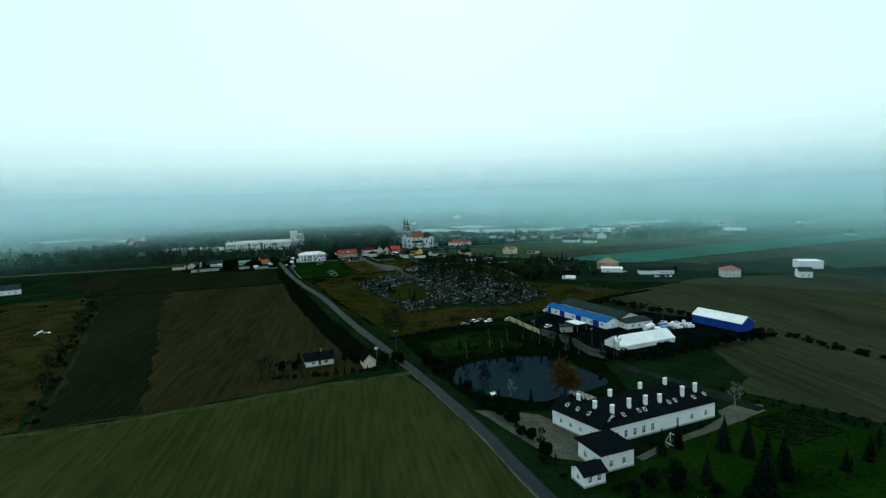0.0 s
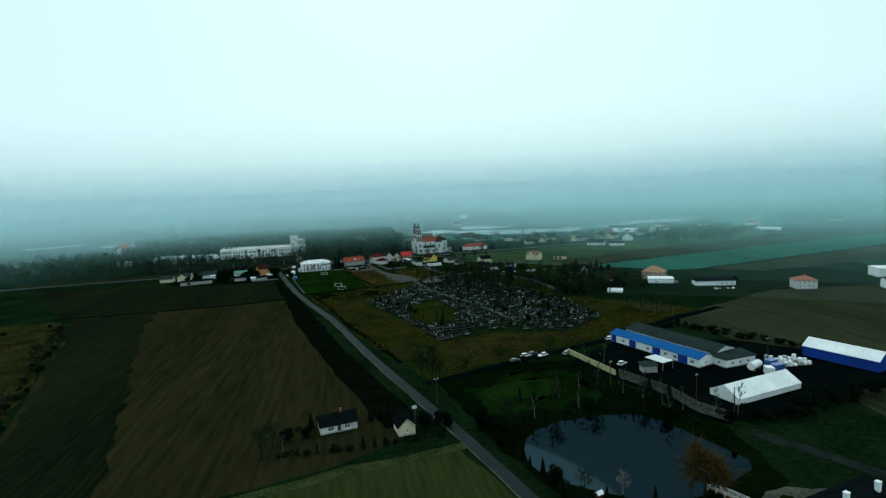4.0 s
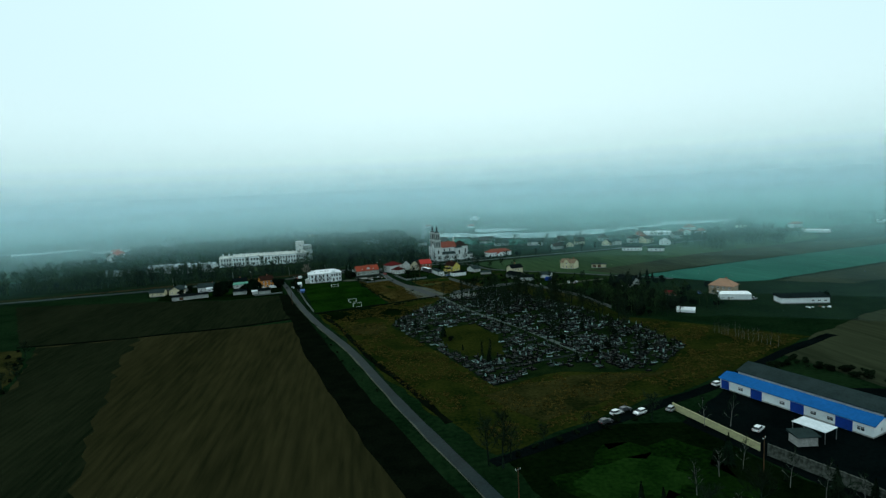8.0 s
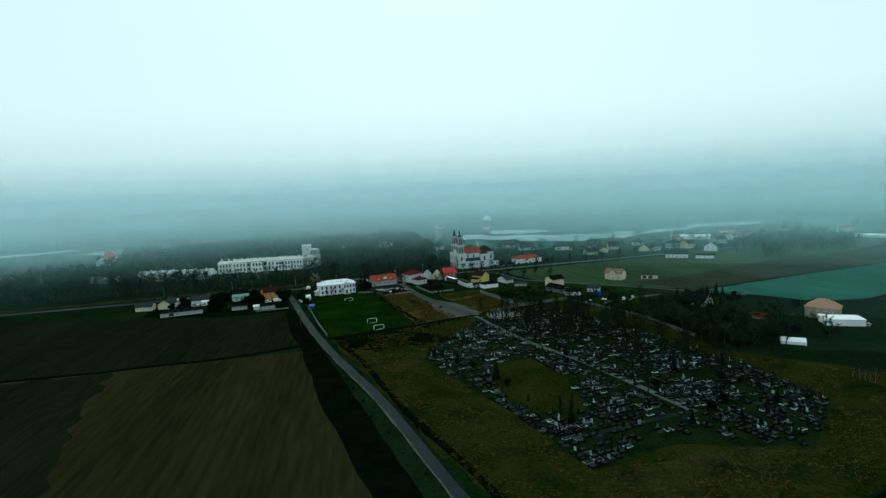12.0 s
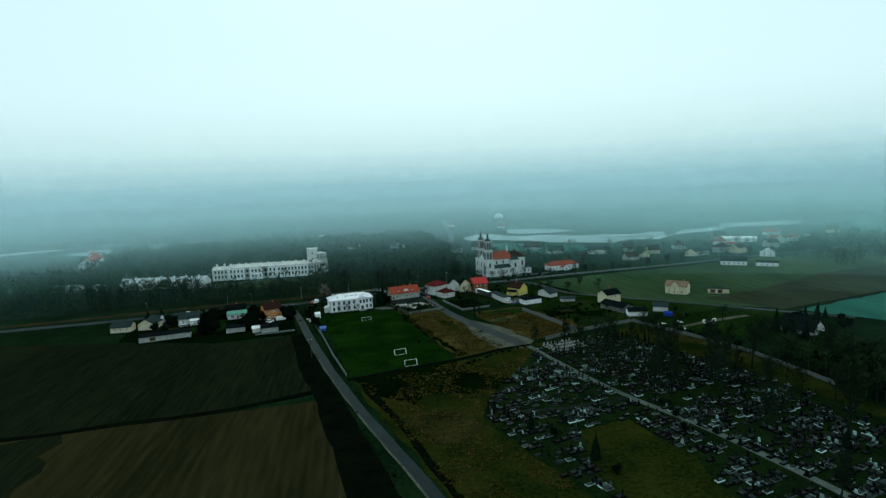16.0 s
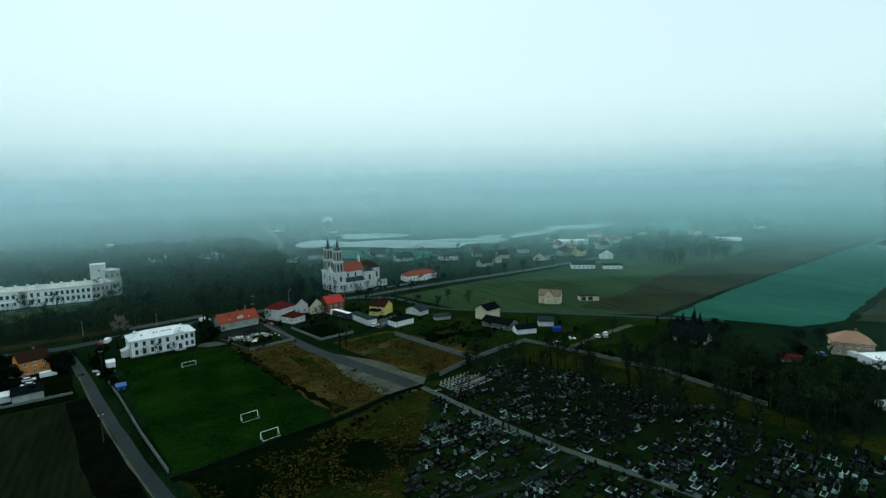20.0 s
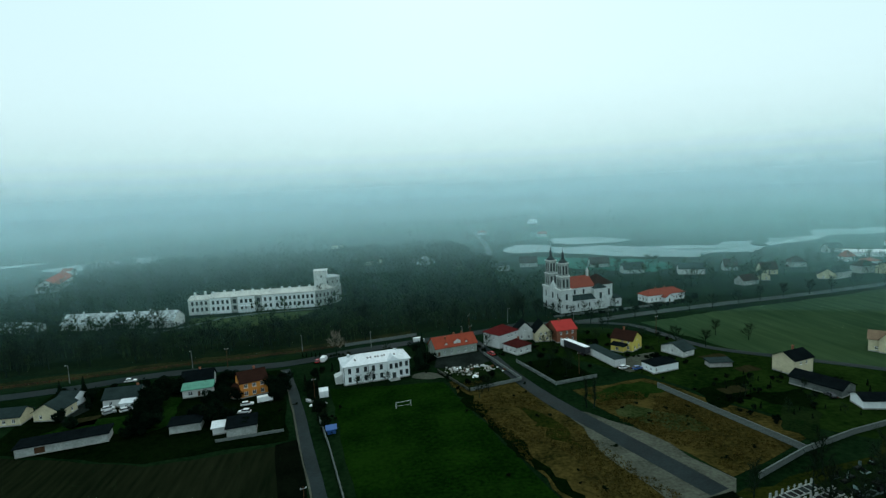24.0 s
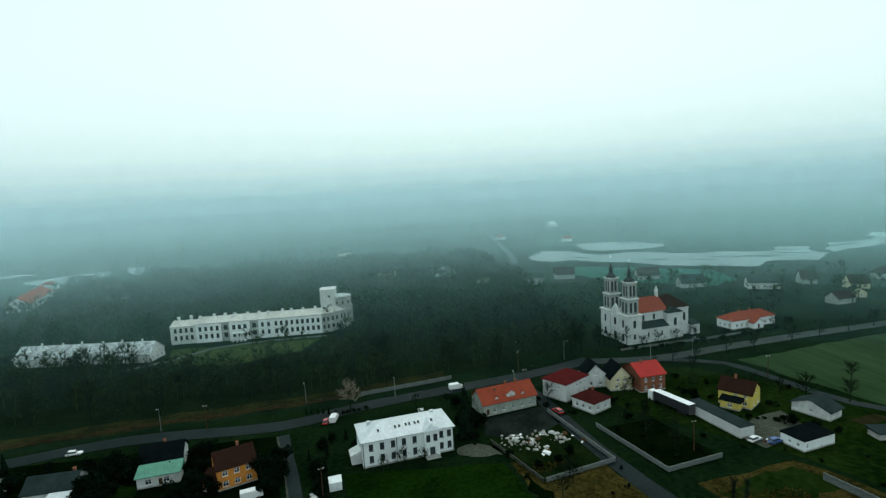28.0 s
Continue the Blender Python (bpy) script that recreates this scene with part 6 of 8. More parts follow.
# front between the towers
walls_box(0.6, 7.003, 6, 13.597, 12.8, {"w": [(0.5, 0.1, 2.2, 3.8), (0.5, 7.0, 1.8, 3.2)]}, "front_wall")
bm = bmesh.new()
solid(bm, [(0.6, 7.0, 12.81), (0.6, 13.6, 12.81), (0.6, 10.3, 16.6), (1.4, 7.0, 12.81), (1.4, 13.6, 12.81), (1.4, 10.3, 16.6)], [(0, 2, 1), (3, 4, 5), (0, 1, 4, 3), (1, 2, 5, 4), (2, 0, 3, 5)])
part("front_gable", bm, M["plaster_church"], ch)
walls_box(7.003, 3.6, 34.5, 17.0, 12.2, {"s": [(0.13, 8.9, 1.2, 2.4), (0.33, 8.9, 1.2, 2.4), (0.75, 6.5, 1.4, 3.6), (0.92, 6.5, 1.4, 3.6)]}, "nave")
cornice(7.003, 3.6, 34.5, 17.0, 12.6, 0.3, 0.4)
rb = gable_roof(15.6, 13.4, 12.61, 17.6, 0.35, 0.2)
ro = part("roof", rb, M["roof_tile_old"], ch, "orange tile roof")
ro.location = (15.15, 10.3, 0)
bm = hip_roof(12.0, 13.4, 12.8, 17.5, 0.35, 0.2, cut=5.5)
ro = part("chancel_roof", bm, M["roof_brown"], ch, "old brown tile roof")
ro.location = (29.0, 10.3, 0)
walls_box(7.003, 0.0, 21.0, 3.597, 6.2, {"s": [(0.25, 2.4, 0.9, 2.0), (0.75, 2.4, 0.9, 2.0)]}, "aisle")
bm = bmesh.new()
solid(bm, [(6.9, -0.4, 6.21), (21.2, -0.4, 6.21), (21.2, 3.58, 6.21), (6.9, 3.58, 6.21), (6.9, -0.4, 6.4), (21.2, -0.4, 6.4), (21.2, 3.58, 8.6), (6.9, 3.58, 8.6)],
      [(3, 2, 1, 0), (4, 5, 6, 7), (0, 1, 5, 4), (1, 2, 6, 5), (2, 3, 7, 6), (3, 0, 4, 7)])
part("aisle_roof", bm, M["roof_grey"], ch, "grey sheet lean-to roof")
walls_box(21.003, 0.6, 29.0, 3.597, 11.6, {"s": [(0.5, 5.8, 1.6, 3.4)]}, "chapel")
bm = bmesh.new()
solid(bm, [(20.7, 0.2, 11.61), (29.3, 0.2, 11.61), (29.3, 3.9, 11.61), (20.7, 3.9, 11.61), (25, 3.5, 14.0), (25, 2.4, 14.0)], [(3, 2, 1, 0), (0, 1, 5), (1, 2, 4, 5), (2, 3, 4), (3, 0, 5, 4)])
part("chapel_roof", bm, M["roof_grey"], ch)
walls_box(34.503, 5.5, 35.7, 15.0, 13.2, {}, "east_wall")
walls_box(34.503, 1.5, 38.9, 5.4, 4.6, {"s": [(0.5, 1.4, 0.9, 1.6)], "e": [(0.5, 1.4, 0.9, 1.6)]}, "sacristy")
bm = bmesh.new()
solid(bm, [(34.2, 1.1, 4.61), (39.3, 1.1, 4.61), (39.3, 5.45, 4.61), (34.2, 5.45, 4.61), (34.7, 4.6, 6.6), (37.6, 4.6, 6.6)], [(3, 2, 1, 0), (0, 1, 5, 4), (1, 2, 5), (2, 3, 4, 5), (3, 0, 4)])
part("sacristy_roof", bm, M["roof_grey"], ch)
bm = bmesh.new()
tube(bm, (22.6, 10.3, 17.0), (22.6, 10.3, 20.0), 0.8, 0.75, 8)
tube(bm, (22.6, 10.3, 20.0), (22.6, 10.3, 20.5), 1.0, 0.9, 8)
tube(bm, (22.6, 10.3, 20.5), (22.6, 10.3, 22.4), 0.6, 0.08, 8)
part("ridge_turret", bm, M["plaster_old"], ch, "white ridge turret")

# ---------------------------------------------------------------- palace
for i in range(9):
    q = Vector((-185, 710)).lerp(Vector((-120.5, 699.5)), 0.06 + i * 0.11) + Vector((0.16, 0.987)) * 0.9
    house("dormer", (q.x - 0.9, q.y + 0.15), (q.x + 0.9, q.y - 0.15), 3.0, 5.6, 6.6, "gable", M["plaster_old"], M["roof_metal_old"], "small dormer on the old stable roof", "dormer", ridge_along=False,
          wins={"s": [(0.5, 4.7, 0.8, 0.9)]}, over=0.15, t=0.1, plinth=False)
pal = tagged(new("palace"), "long white two-storey palace with a pale roof and corner tower", "palace")
pal.matrix_basis = pose(-122, 729, 0, 0, 0, -1.0) @ Matrix.Diagonal((1, 1, 0.86, 1))
Z1, Z2 = 2.4, 7.0


def facade(n, u0, u1, w=1.4):
    return [(u0 + (u1 - u0) * (i + 0.5) / n, z, w, 2.7) for i in range(n) for z in (Z1, Z2)]


walls_box(0, 0.0, 13, 13, 10.4, {"s": facade(4, 0.08, 0.92), "w": facade(4, 0.05, 0.95)}, "west_wing", M["plaster_old"], parent=pal)
walls_box(13.003, -0.6, 25.5, 13, 11.3, {"s": facade(4, 0.04, 0.96)}, "main_wall", M["plaster"], parent=pal)
# the bays beside the centre are set back a little and greyer
walls_box(25.503, -0.4, 30.0, 13, 11.3, {"s": facade(1, 0.1, 0.9, 2.0)}, "worn_bay", M["plaster_worn"], parent=pal)
walls_box(30.003, -1.6, 40.0, 13, 11.6, {"s": facade(3, 0.08, 0.92, 1.6)}, "centre_bay", M["plaster"], parent=pal)
walls_box(40.003, -0.4, 44.5, 13, 11.3, {"s": facade(1, 0.1, 0.9, 2.0)}, "worn_bay", M["plaster_worn"], parent=pal)
walls_box(44.503, -0.6, 51.5, 13, 11.3, {"s": facade(2, 0.05, 0.95)}, "main_wall", M["plaster"], parent=pal)
walls_box(51.503, -0.5, 77.0, 13, 11.3, {"s": facade(9, 0.02, 0.98)}, "main_wall", M["plaster"], parent=pal)
for x in (13.25, 25.25, 30.3, 39.7, 44.75, 51.25, 76.7):
    part("pilaster", boxed(x - 0.3, (-1.78 if 30 < x < 40 else -0.78), 0, x + 0.3, (-1.603 if 30 < x < 40 else -0.603), 10.85), M["white_paint"], pal)
for x0, x1, y0, z, r in ((0, 13, 0, 10.41, 13.0), (13.01, 30, -0.6, 11.31, 14.2), (30.01, 40, -1.6, 11.61, 14.4), (40.01, 77, -0.6, 11.31, 14.2)):
    cornice(x0, y0, x1, 13, z + 0.4, 0.3, 0.4, pal)
    cornice(x0 + 0.002, y0, x1 - 0.002, y0 + 0.3, 6.1, 0.12, 0.3, pal)
    rr = part("roof", gable_roof(x1 - x0 - 0.02, 13 - y0, z + 0.41, r, 0.3, 0.15), M["roof_palace"], pal, "pale sheet-metal roof")
    rr.location = ((x0 + x1) / 2, (13 + y0) / 2, 0)
rnd = random.Random(8)
for i in range(13):
    cb = bmesh.new()
    box(cb, -0.6, -0.45, -1.0, 0.6, 0.45, 1.5)
    box(cb, -0.7, -0.55, 1.502, 0.7, 0.55, 1.7)
    c = part("chimney", cb, M["plaster_old"], pal)
    c.location = (3 + i * 5.8 + rnd.uniform(-0.8, 0.8), 6.2 + rnd.choice((-1.5, 0, 1.6)), 13.6)
# porch with columns
bm = bmesh.new()
box(bm, 31.5, -4.6, 4.9, 38.5, -1.61, 5.4)
part("porch_roof", bm, M["plaster"], pal)
for i in range(4):
    bm = bmesh.new()
    tube(bm, (32 + i * 2.0, -4.2, 0), (32 + i * 2.0, -4.2, 4.898), 0.3, 0.26, 10)
    part("column", bm, M["plaster"], pal)
# rounded corner with its drum
drum = [(77.0, -0.6), (81.5, 1.2), (86.0, 4.4), (89.5, 9.0), (91.5, 14.5), (92.0, 20.5)]
for (xa, ya), (xb, yb) in zip(drum, drum[1:]):
    bm = bmesh.new()
    p0, p1 = Vector((xa, ya)), Vector((xb, yb))
    along = (p1 - p0).normalized()
    out = Vector((along.y, -along.x))
    lg = (p1 - p0).length
    holes = [(lg * u - 0.55, z, 1.1, 2.4) for u in (0.27, 0.73) for z in (Z1, Z2)]
    wall_side(bm, p0, p1, 11.6, holes, 0.5, out)
    wo = part("corner_wall", bm, M["plaster_worn"], pal)
    for u, z, ww, hh in holes:
        mid = p0 + along * (u + ww / 2)
        window_parts(wo, (mid.x, mid.y, z + hh / 2), along, out, ww, hh, M["copper_dark"])
bm = bmesh.new()
ring = drum + [(84, 20.5), (77.0, 13.0)]
lo = [bm.verts.new((x, y, 11.61)) for x, y in ring]
mid_ = [bm.verts.new((x * 1.0, y, 12.1)) for x, y in ring]
hi = [bm.verts.new((x + (82 - x) * 0.5, y + (11 - y) * 0.5, 14.6)) for x, y in ring]
for a, b in ((lo, mid_), (mid_, hi)):
    for i in range(len(ring)):
        j = (i + 1) % len(ring)
        bm.faces.new((a[i], a[j], b[j], b[i]))
bm.faces.new(hi)
bm.faces.new(lo[::-1])
bmesh.ops.recalc_face_normals(bm, faces=bm.faces)
part("corner_roof", bm, M["roof_palace"], pal)
walls_box(76.0, 8.0, 84.0, 17.0, 10.6, {"s": [(0.6, 6.0, 0.9, 1.4)], "w": [(0.5, 6.0, 0.9, 1.4)]}, "tower_block", M["plaster_old"], z0=14.0, parent=pal)
cornice(76.0, 8.0, 84.0, 17.0, 25.1, 0.3, 0.5, pal)
bm = bmesh.new()
tube(bm, (86.5, 13.0, 12.4), (86.5, 13.0, 19.4), 5.6, 5.6, 16)
tube(bm, (86.5, 13.0, 19.402), (86.5, 13.0, 19.8), 5.9, 5.9, 16)
part("drum", bm, M["plaster_worn"], pal, "round weathered drum over the corner")
bm = bmesh.new()
tube(bm, (86.5, 13.0, 19.802), (86.5, 13.0, 21.3), 5.7, 0.6, 16)
part("drum_roof", bm, M["roof_metal_old"], pal)
for k in range(5):
    a = radians(-110 + 34 * k)
    w = part("drum_window", boxed(-0.06, -0.45, -0.8, 0.06, 0.45, 0.8), M["glass"], pal)
    w.location = (86.5 + 5.58 * math.cos(a), 13.0 + 5.58 * math.sin(a), 16.2)
    w.rotation_euler = (0, 0, a)

stable = house("stable_block", (-185, 710), (-120.5, 699.5), 12, 4.2, 8.6, "gable", M["plaster_old"], M["roof_metal_old"], "long old stable range with a blotchy pale metal roof", "stable",
               wins={"s": [(18, 1.0, 1.0, 1.6, 0.02, 0.98)], "e": [TW(3, 1.0)]}, chimneys=[(-0.7, 0, 1), (-0.4, 0.1, 1), (-0.1, 0, 1), (0.2, 0.1, 1), (0.5, 0, 1), (0.8, 0, 1)],
               skylights=[(-0.6, -0.5), (-0.3, -0.5), (0.0, -0.5), (0.3, -0.5), (0.6, -0.5)], chimney_m=M["plaster_old"])
for x in (-26.5, -17.0, -3.2, 1.6, 13.0, 22.0):
    d = part("dormer", boxed(x - 1.1, -5.3, 4.75, x + 1.1, -1.8, 6.5), M["plaster_old"], stable, "pale plastered dormer")
    bm = bmesh.new()
    solid(bm, [(x - 1.4, -5.6, 6.45), (x + 1.4, -5.6, 6.45), (x, -5.6, 7.5), (x - 1.4, -1.2, 6.45), (x + 1.4, -1.2, 6.45), (x, -1.2, 7.5)],
          [(0, 1, 2), (3, 5, 4), (0, 2, 5, 3), (1, 4, 5, 2), (0, 3, 4, 1)])
    part("dormer_roof", bm, M["roof_metal_old"], d)
    # no hole is cut: a near-black plate paints the shade of the opening
    part("dormer_window", boxed(x - 0.5, -5.34, 5.1, x + 0.5, -5.304, 6.2), M["roof_dark"], d, "near-black plate painted as the shade inside an empty window opening")
for x in (-30.5, -21.5, -12.5, -5.8, 5.0, 9.6, 17.5, 26.5, 31.0):
    part("pilaster", boxed(x - 0.35, -6.14, 0.3, x + 0.35, -6.004, 4.0), M["plaster_worn"], stable)
part("cornice", boxed(-32.4, -6.28, 4.0, 32.4, -6.006, 4.18), M["plaster_worn"], stable, "stained projecting cornice")
house("red_roof_hall", (-306, 925), (-286, 862), 15, 6, 11, "gable", M["plaster_old"], M["roof_orange"], "far hall with a red tile roof", "hall")

house("stable_wing", (-240, 722), (-200, 710), 9, 3.4, 5.6, "gable", M["plaster_old"], M["roof_metal_old"], "low pale farm range among the trees", "stable", wins={"s": [(9, 1.0, 1.0, 1.3, 0.02, 0.98)]})
house("house", (276, 642), (290.6, 631.7), 9, 3.6, 6.4, "gable", M["plaster"], M["roof_grey"], "long white house with a grey roof by the road", wins={"s": [(5, 0.9, 1.2, 1.4, 0.05, 0.95)]})
house("barn", (294.7, 627), (306.2, 618.5), 7, 3.0, 3.6, "shed", M["plaster"], M["roof_dark"], "low white barn with a tarred roof", "barn", wins={"s": [(3, 0.9, 1.2, 1.0, 0.1, 0.9)]})
house("house", (280.4, 694.7), (288, 689), 8, 3.4, 6.6, "gable", M["plaster_cream"], M["roof_grey"], "cream cottage with a grey roof beyond the road", wins={"s": [TW(2, 0.9)]}, ridge_along=False)
house("house", (331, 666.5), (339.5, 660), 8, 4.6, 8.2, "gable", M["plaster"], M["roof_grey"], "tall white house at the wood's edge", wins={"s": [TW(2, 0.9), TW(2, 3.4)]}, ridge_along=False)
house("hall", (372, 768), (398, 750), 12, 4.0, 5.2, "gable", M["plaster"], M["tarp_white"], "far hall with a pale flat-pitched roof", "hall")
house("house", (405, 737), (413, 731), 8, 4.5, 8.0, "gable", M["plaster_old"], M["roof_tile_old"], "far pale house with a red roof", wins={"s": [TW(2, 0.9)]}, ridge_along=False)
house("house", (683, 739), (694, 730), 9, 4.5, 8.0, "gable", M["plaster"], M["roof_grey"], "far white house in the mist", wins={"s": [TW(2, 0.9)]})
house("glasshouse", (528, 697), (541, 671), 6, 2.4, 3.4, "gable", M["tarp_white"], M["tarp_white"], "long low white glasshouse in the fields", "glasshouse", plinth=False, over=0.05)
house("house", (33, 883), (46, 877), 10, 4.5, 7.6, "hip", M["plaster"], M["roof_metal_old"], "white house among the park trees", wins={"s": [TW(4, 0.9)]})
house("house", (213, 744), (229, 737), 10, 4.2, 7.6, "gable", M["plaster_grey"], M["roof_grey"], "large grey house with a wide grey roof", wins={"s": [(5, 0.9, 1.2, 1.4, 0.05, 0.95)]})
house("house", (243.6, 704), (251, 701), 7, 3.0, 5.6, "gable", M["plaster_cream"], M["roof_grey"], "small beige house with a gable front", wins={"s": [TW(2, 0.9)]}, ridge_along=False)
house("house", (274, 1324), (288, 1316), 10, 5.0, 9.0, "hip", M["plaster"], M["roof_metal"], "far white house beyond the flood water", wins={"s": [TW(4, 0.9)]})

# far scattered houses along the roads and beyond the woods
rnd = random.Random(21)
FARH = [(60, 838), (95, 815), (118, 828), (-15, 905), (30, 900), (-230, 890), (-262, 960), (-330, 980), (180, 762), (250, 745), (262, 722), (300, 740), (318, 700), (340, 716), (352, 745), (378, 712), (400, 735), (330, 690), (430, 740),
        (470, 760), (225, 692), (290, 690), (170, 800), (380, 790), (450, 800), (520, 780), (-390, 640), (-430, 690), (-340, 600), (560, 740), (150, 1160), (215, 1080), (580, 560), (-60, 1080)]
for i, (x, y) in enumerate(FARH):
    w = rnd.uniform(9, 16)
    a = rnd.uniform(-0.4, 0.4)
    m, rm, lab = rnd.choice(((M["plaster_worn"], M["roof_grey"], "pale village house with a grey roof in the haze"), (M["plaster_worn"], M["roof_brown"], "pale village house with a tile roof in the haze"),
                             (M["plaster_cream"], M["roof_brown"], "cream village house with a brown roof in the haze"), (M["plaster_grey"], M["roof_tile_old"], "grey village house with a red tile roof")))
    house("house", (x, y), (x + w * math.cos(a), y + w * math.sin(a)), rnd.uniform(7, 10), rnd.uniform(3, 5), rnd.uniform(6, 8.5), rnd.choice(("gable", "gable", "hip")), m, rm, lab, group="far village houses",
          wins={"s": [(3, 0.9, 1.1, 1.3, 0.05, 0.95)]}, plinth=False)


# ---------------------------------------------------------------- plants
def spike(vs, fs, p, q, r):
    """A three-sided tapering twig from p to q."""
    d = (q - p)
    if d.length < 1e-4:
        return
    d = d.normalized()
    a = d.orthogonal().normalized()
    b = d.cross(a)
    n = len(vs)
    for k in range(3):
        ang = 2.0944 * k
        vs.append(tuple(p + r * (math.cos(ang) * a + math.sin(ang) * b)))
    vs.append(tuple(q))
    fs.extend(((n, n + 1, n + 3), (n + 1, n + 2, n + 3), (n + 2, n, n + 3)))


def mesh_of(name, vs, fs, m):
    me = bpy.data.meshes.new(name)
    me.from_pydata(vs, [], fs)
    me.materials.append(m)
    me.validate()
    return me


def bare_tree(seed, h, wide, limbs=9, twigs=9, stem=0.24, fine=0.05, droop=0.0, low=0.25, column=0.0):
    """Trunk and crown meshes of a leafless tree: limbs fork into branches, branches into twigs."""
    rnd = random.Random(seed)
    tv, tf, cv, cf = [], [], [], []
    lean = Vector((rnd.uniform(-0.06, 0.06), rnd.uniform(-0.06, 0.06), 1)).normalized()
    pts = [lean * h * 0.75 * k / 4 + Vector((rnd.uniform(-0.1, 0.1), rnd.uniform(-0.1, 0.1), 0)) * k for k in range(5)]
    bm = bmesh.new()
    for k in range(4):
        tube(bm, pts[k], pts[k + 1], stem * (1 - 0.2 * k) * (1.25 if k == 0 else 1), stem * (1 - 0.2 * (k + 1)), 6)
    starts = []
    for i in range(limbs):
        k = low + (0.98 - low) * (i + rnd.random()) / limbs
        base = lean * h * 0.75 * k
        ang = i * 2.4 + rnd.uniform(-0.5, 0.5)
        up = 0.55 + 0.9 * k + column
        out = Vector((math.cos(ang), math.sin(ang), up)).normalized()
        reach = wide * (1.15 - 0.55 * k) * rnd.uniform(0.75, 1.15)
        tip = base + out * reach
        tip.z = min(tip.z, h)
        midp = base.lerp(tip, 0.5) + Vector((0, 0, -0.06 * reach))
        tube(bm, base, midp, stem * 0.36 * (1.1 - 0.6 * k), stem * 0.22, 4)
        tube(bm, midp, tip, stem * 0.22, 0.05, 4)
        for j in range(twigs):
            s = rnd.uniform(0.25, 1.0)
            p = base.lerp(midp, s * 2) if s < 0.5 else midp.lerp(tip, s * 2 - 1)
            dr = (out + Vector((rnd.gauss(0, 0.75), rnd.gauss(0, 0.75), rnd.gauss(0.15, 0.5)))).normalized()
            q = p + dr * reach * rnd.uniform(0.3, 0.6)
            q.z = min(q.z, h * 1.04)
            spike(cv, cf, p, q, fine * 1.3)
            for m in range(6):
                p2 = p.lerp(q, rnd.uniform(0.2, 1.0))
                d2 = (dr + Vector((rnd.gauss(0, 0.8), rnd.gauss(0, 0.8), rnd.gauss(0.1 - droop, 0.6)))).normalized()
                spike(cv, cf, p2, p2 + d2 * rnd.uniform(0.6, 1.5) * (1 + droop) * wide / 4.5, fine)
    for m in range(10):
        p = lean * h * 0.74
        spike(cv, cf, p, p + Vector((rnd.gauss(0, 0.5), rnd.gauss(0, 0.5), 1)).normalized() * h * rnd.uniform(0.14, 0.27), fine * 1.4)
    return bm, cv, cf


def conifer(seed, h, r, layers=11, n=15):
    rnd = random.Random(seed)
    vs, fs = [], []
    for i in range(layers):
        k = i / (layers - 1)
        z = h * (0.06 + 0.88 * k)
        rr = r * (1 - k) ** 0.8 + 0.12
        for j in range(n if k < 0.8 else n // 2):
            a = 2 * math.pi * (j + rnd.random()) / n
            l = rr * rnd.uniform(0.75, 1.12)
            spike(vs, fs, Vector((0.12 * math.cos(a), 0.12 * math.sin(a), z + h * 0.07)), Vector((l * math.cos(a), l * math.sin(a), z - h * 0.03 * rnd.uniform(0, 1.6))), 0.16 + rr * 0.22)
    spike(vs, fs, Vector((0, 0, h * 0.85)), Vector((0, 0, h)), 0.14)
    return vs, fs


def shrub(seed, r, h, n=420, lobe=7):
    """A dense uneven bush of small leaf tufts round a few stems."""
    rnd = random.Random(seed)
    vs, fs = [], []
    lobes = [(rnd.gauss(0, 0.42) * r, rnd.gauss(0, 0.42) * r, h * rnd.uniform(0.22, 0.72), rnd.uniform(0.28, 0.6)) for _ in range(lobe)]
    for i in range(n):
        lx, ly, lz, k = rnd.choice(lobes)
        d = Vector((rnd.gauss(0, 1), rnd.gauss(0, 1), rnd.gauss(0, 1))).normalized() * rnd.uniform(0.3, 1.1) ** 0.5
        p = Vector((lx + d.x * r * k, ly + d.y * r * k, max(0.1, lz + d.z * h * 0.45 * k)))
        e = Vector((d.x + rnd.gauss(0, 0.7), d.y + rnd.gauss(0, 0.7), rnd.gauss(0.5, 0.7))).normalized() * rnd.uniform(0.25, 0.6) * (0.6 + r * 0.18)
        spike(vs, fs, p - e * 0.5, p + e, 0.10 + r * 0.035)
    return vs, fs


TREES = {}


def tree_kind(key, name, bm, cv, cf, bark, leaf, label, category="tree"):
    trunk_me = bpy.data.meshes.new("trunk")
    bm.to_mesh(trunk_me)
    bm.free()
    trunk_me.materials.append(bark)
    TREES[key] = (name, trunk_me, mesh_of("crown", cv, cf, leaf), label, category)


def plant(key, x, y, s=1.0, turn=0.0, label="", group=""):
    name, tm, cm, lab, cat = TREES[key]
    ob = tagged(new(name), label or lab, cat, group)
    for nm, me in (("trunk", tm), ("crown", cm)):
        o = new(nm, me)
        o.parent = ob
    ob.matrix_basis = pose(x, y, 0, 0, 0, turn) @ Matrix.Diagonal((s, s, s, 1))
    return ob


for i in range(4):
    tree_kind("bare%d" % i, "bare_tree", *bare_tree(10 + i, 10, 4.6), M["bark"], M["twigs"], "leafless grey-brown winter tree")
for i in range(2):
    tree_kind("tall%d" % i, "bare_tree", *bare_tree(30 + i, 14, 4.0, limbs=10, column=0.6), M["bark"], M["twigs"], "tall leafless tree with upright branches")
tree_kind("poplar", "poplar", *bare_tree(40, 12, 1.9, limbs=14, twigs=8, column=2.5, low=0.12), M["bark"], M["twigs"], "slim columnar poplar with bare branches")
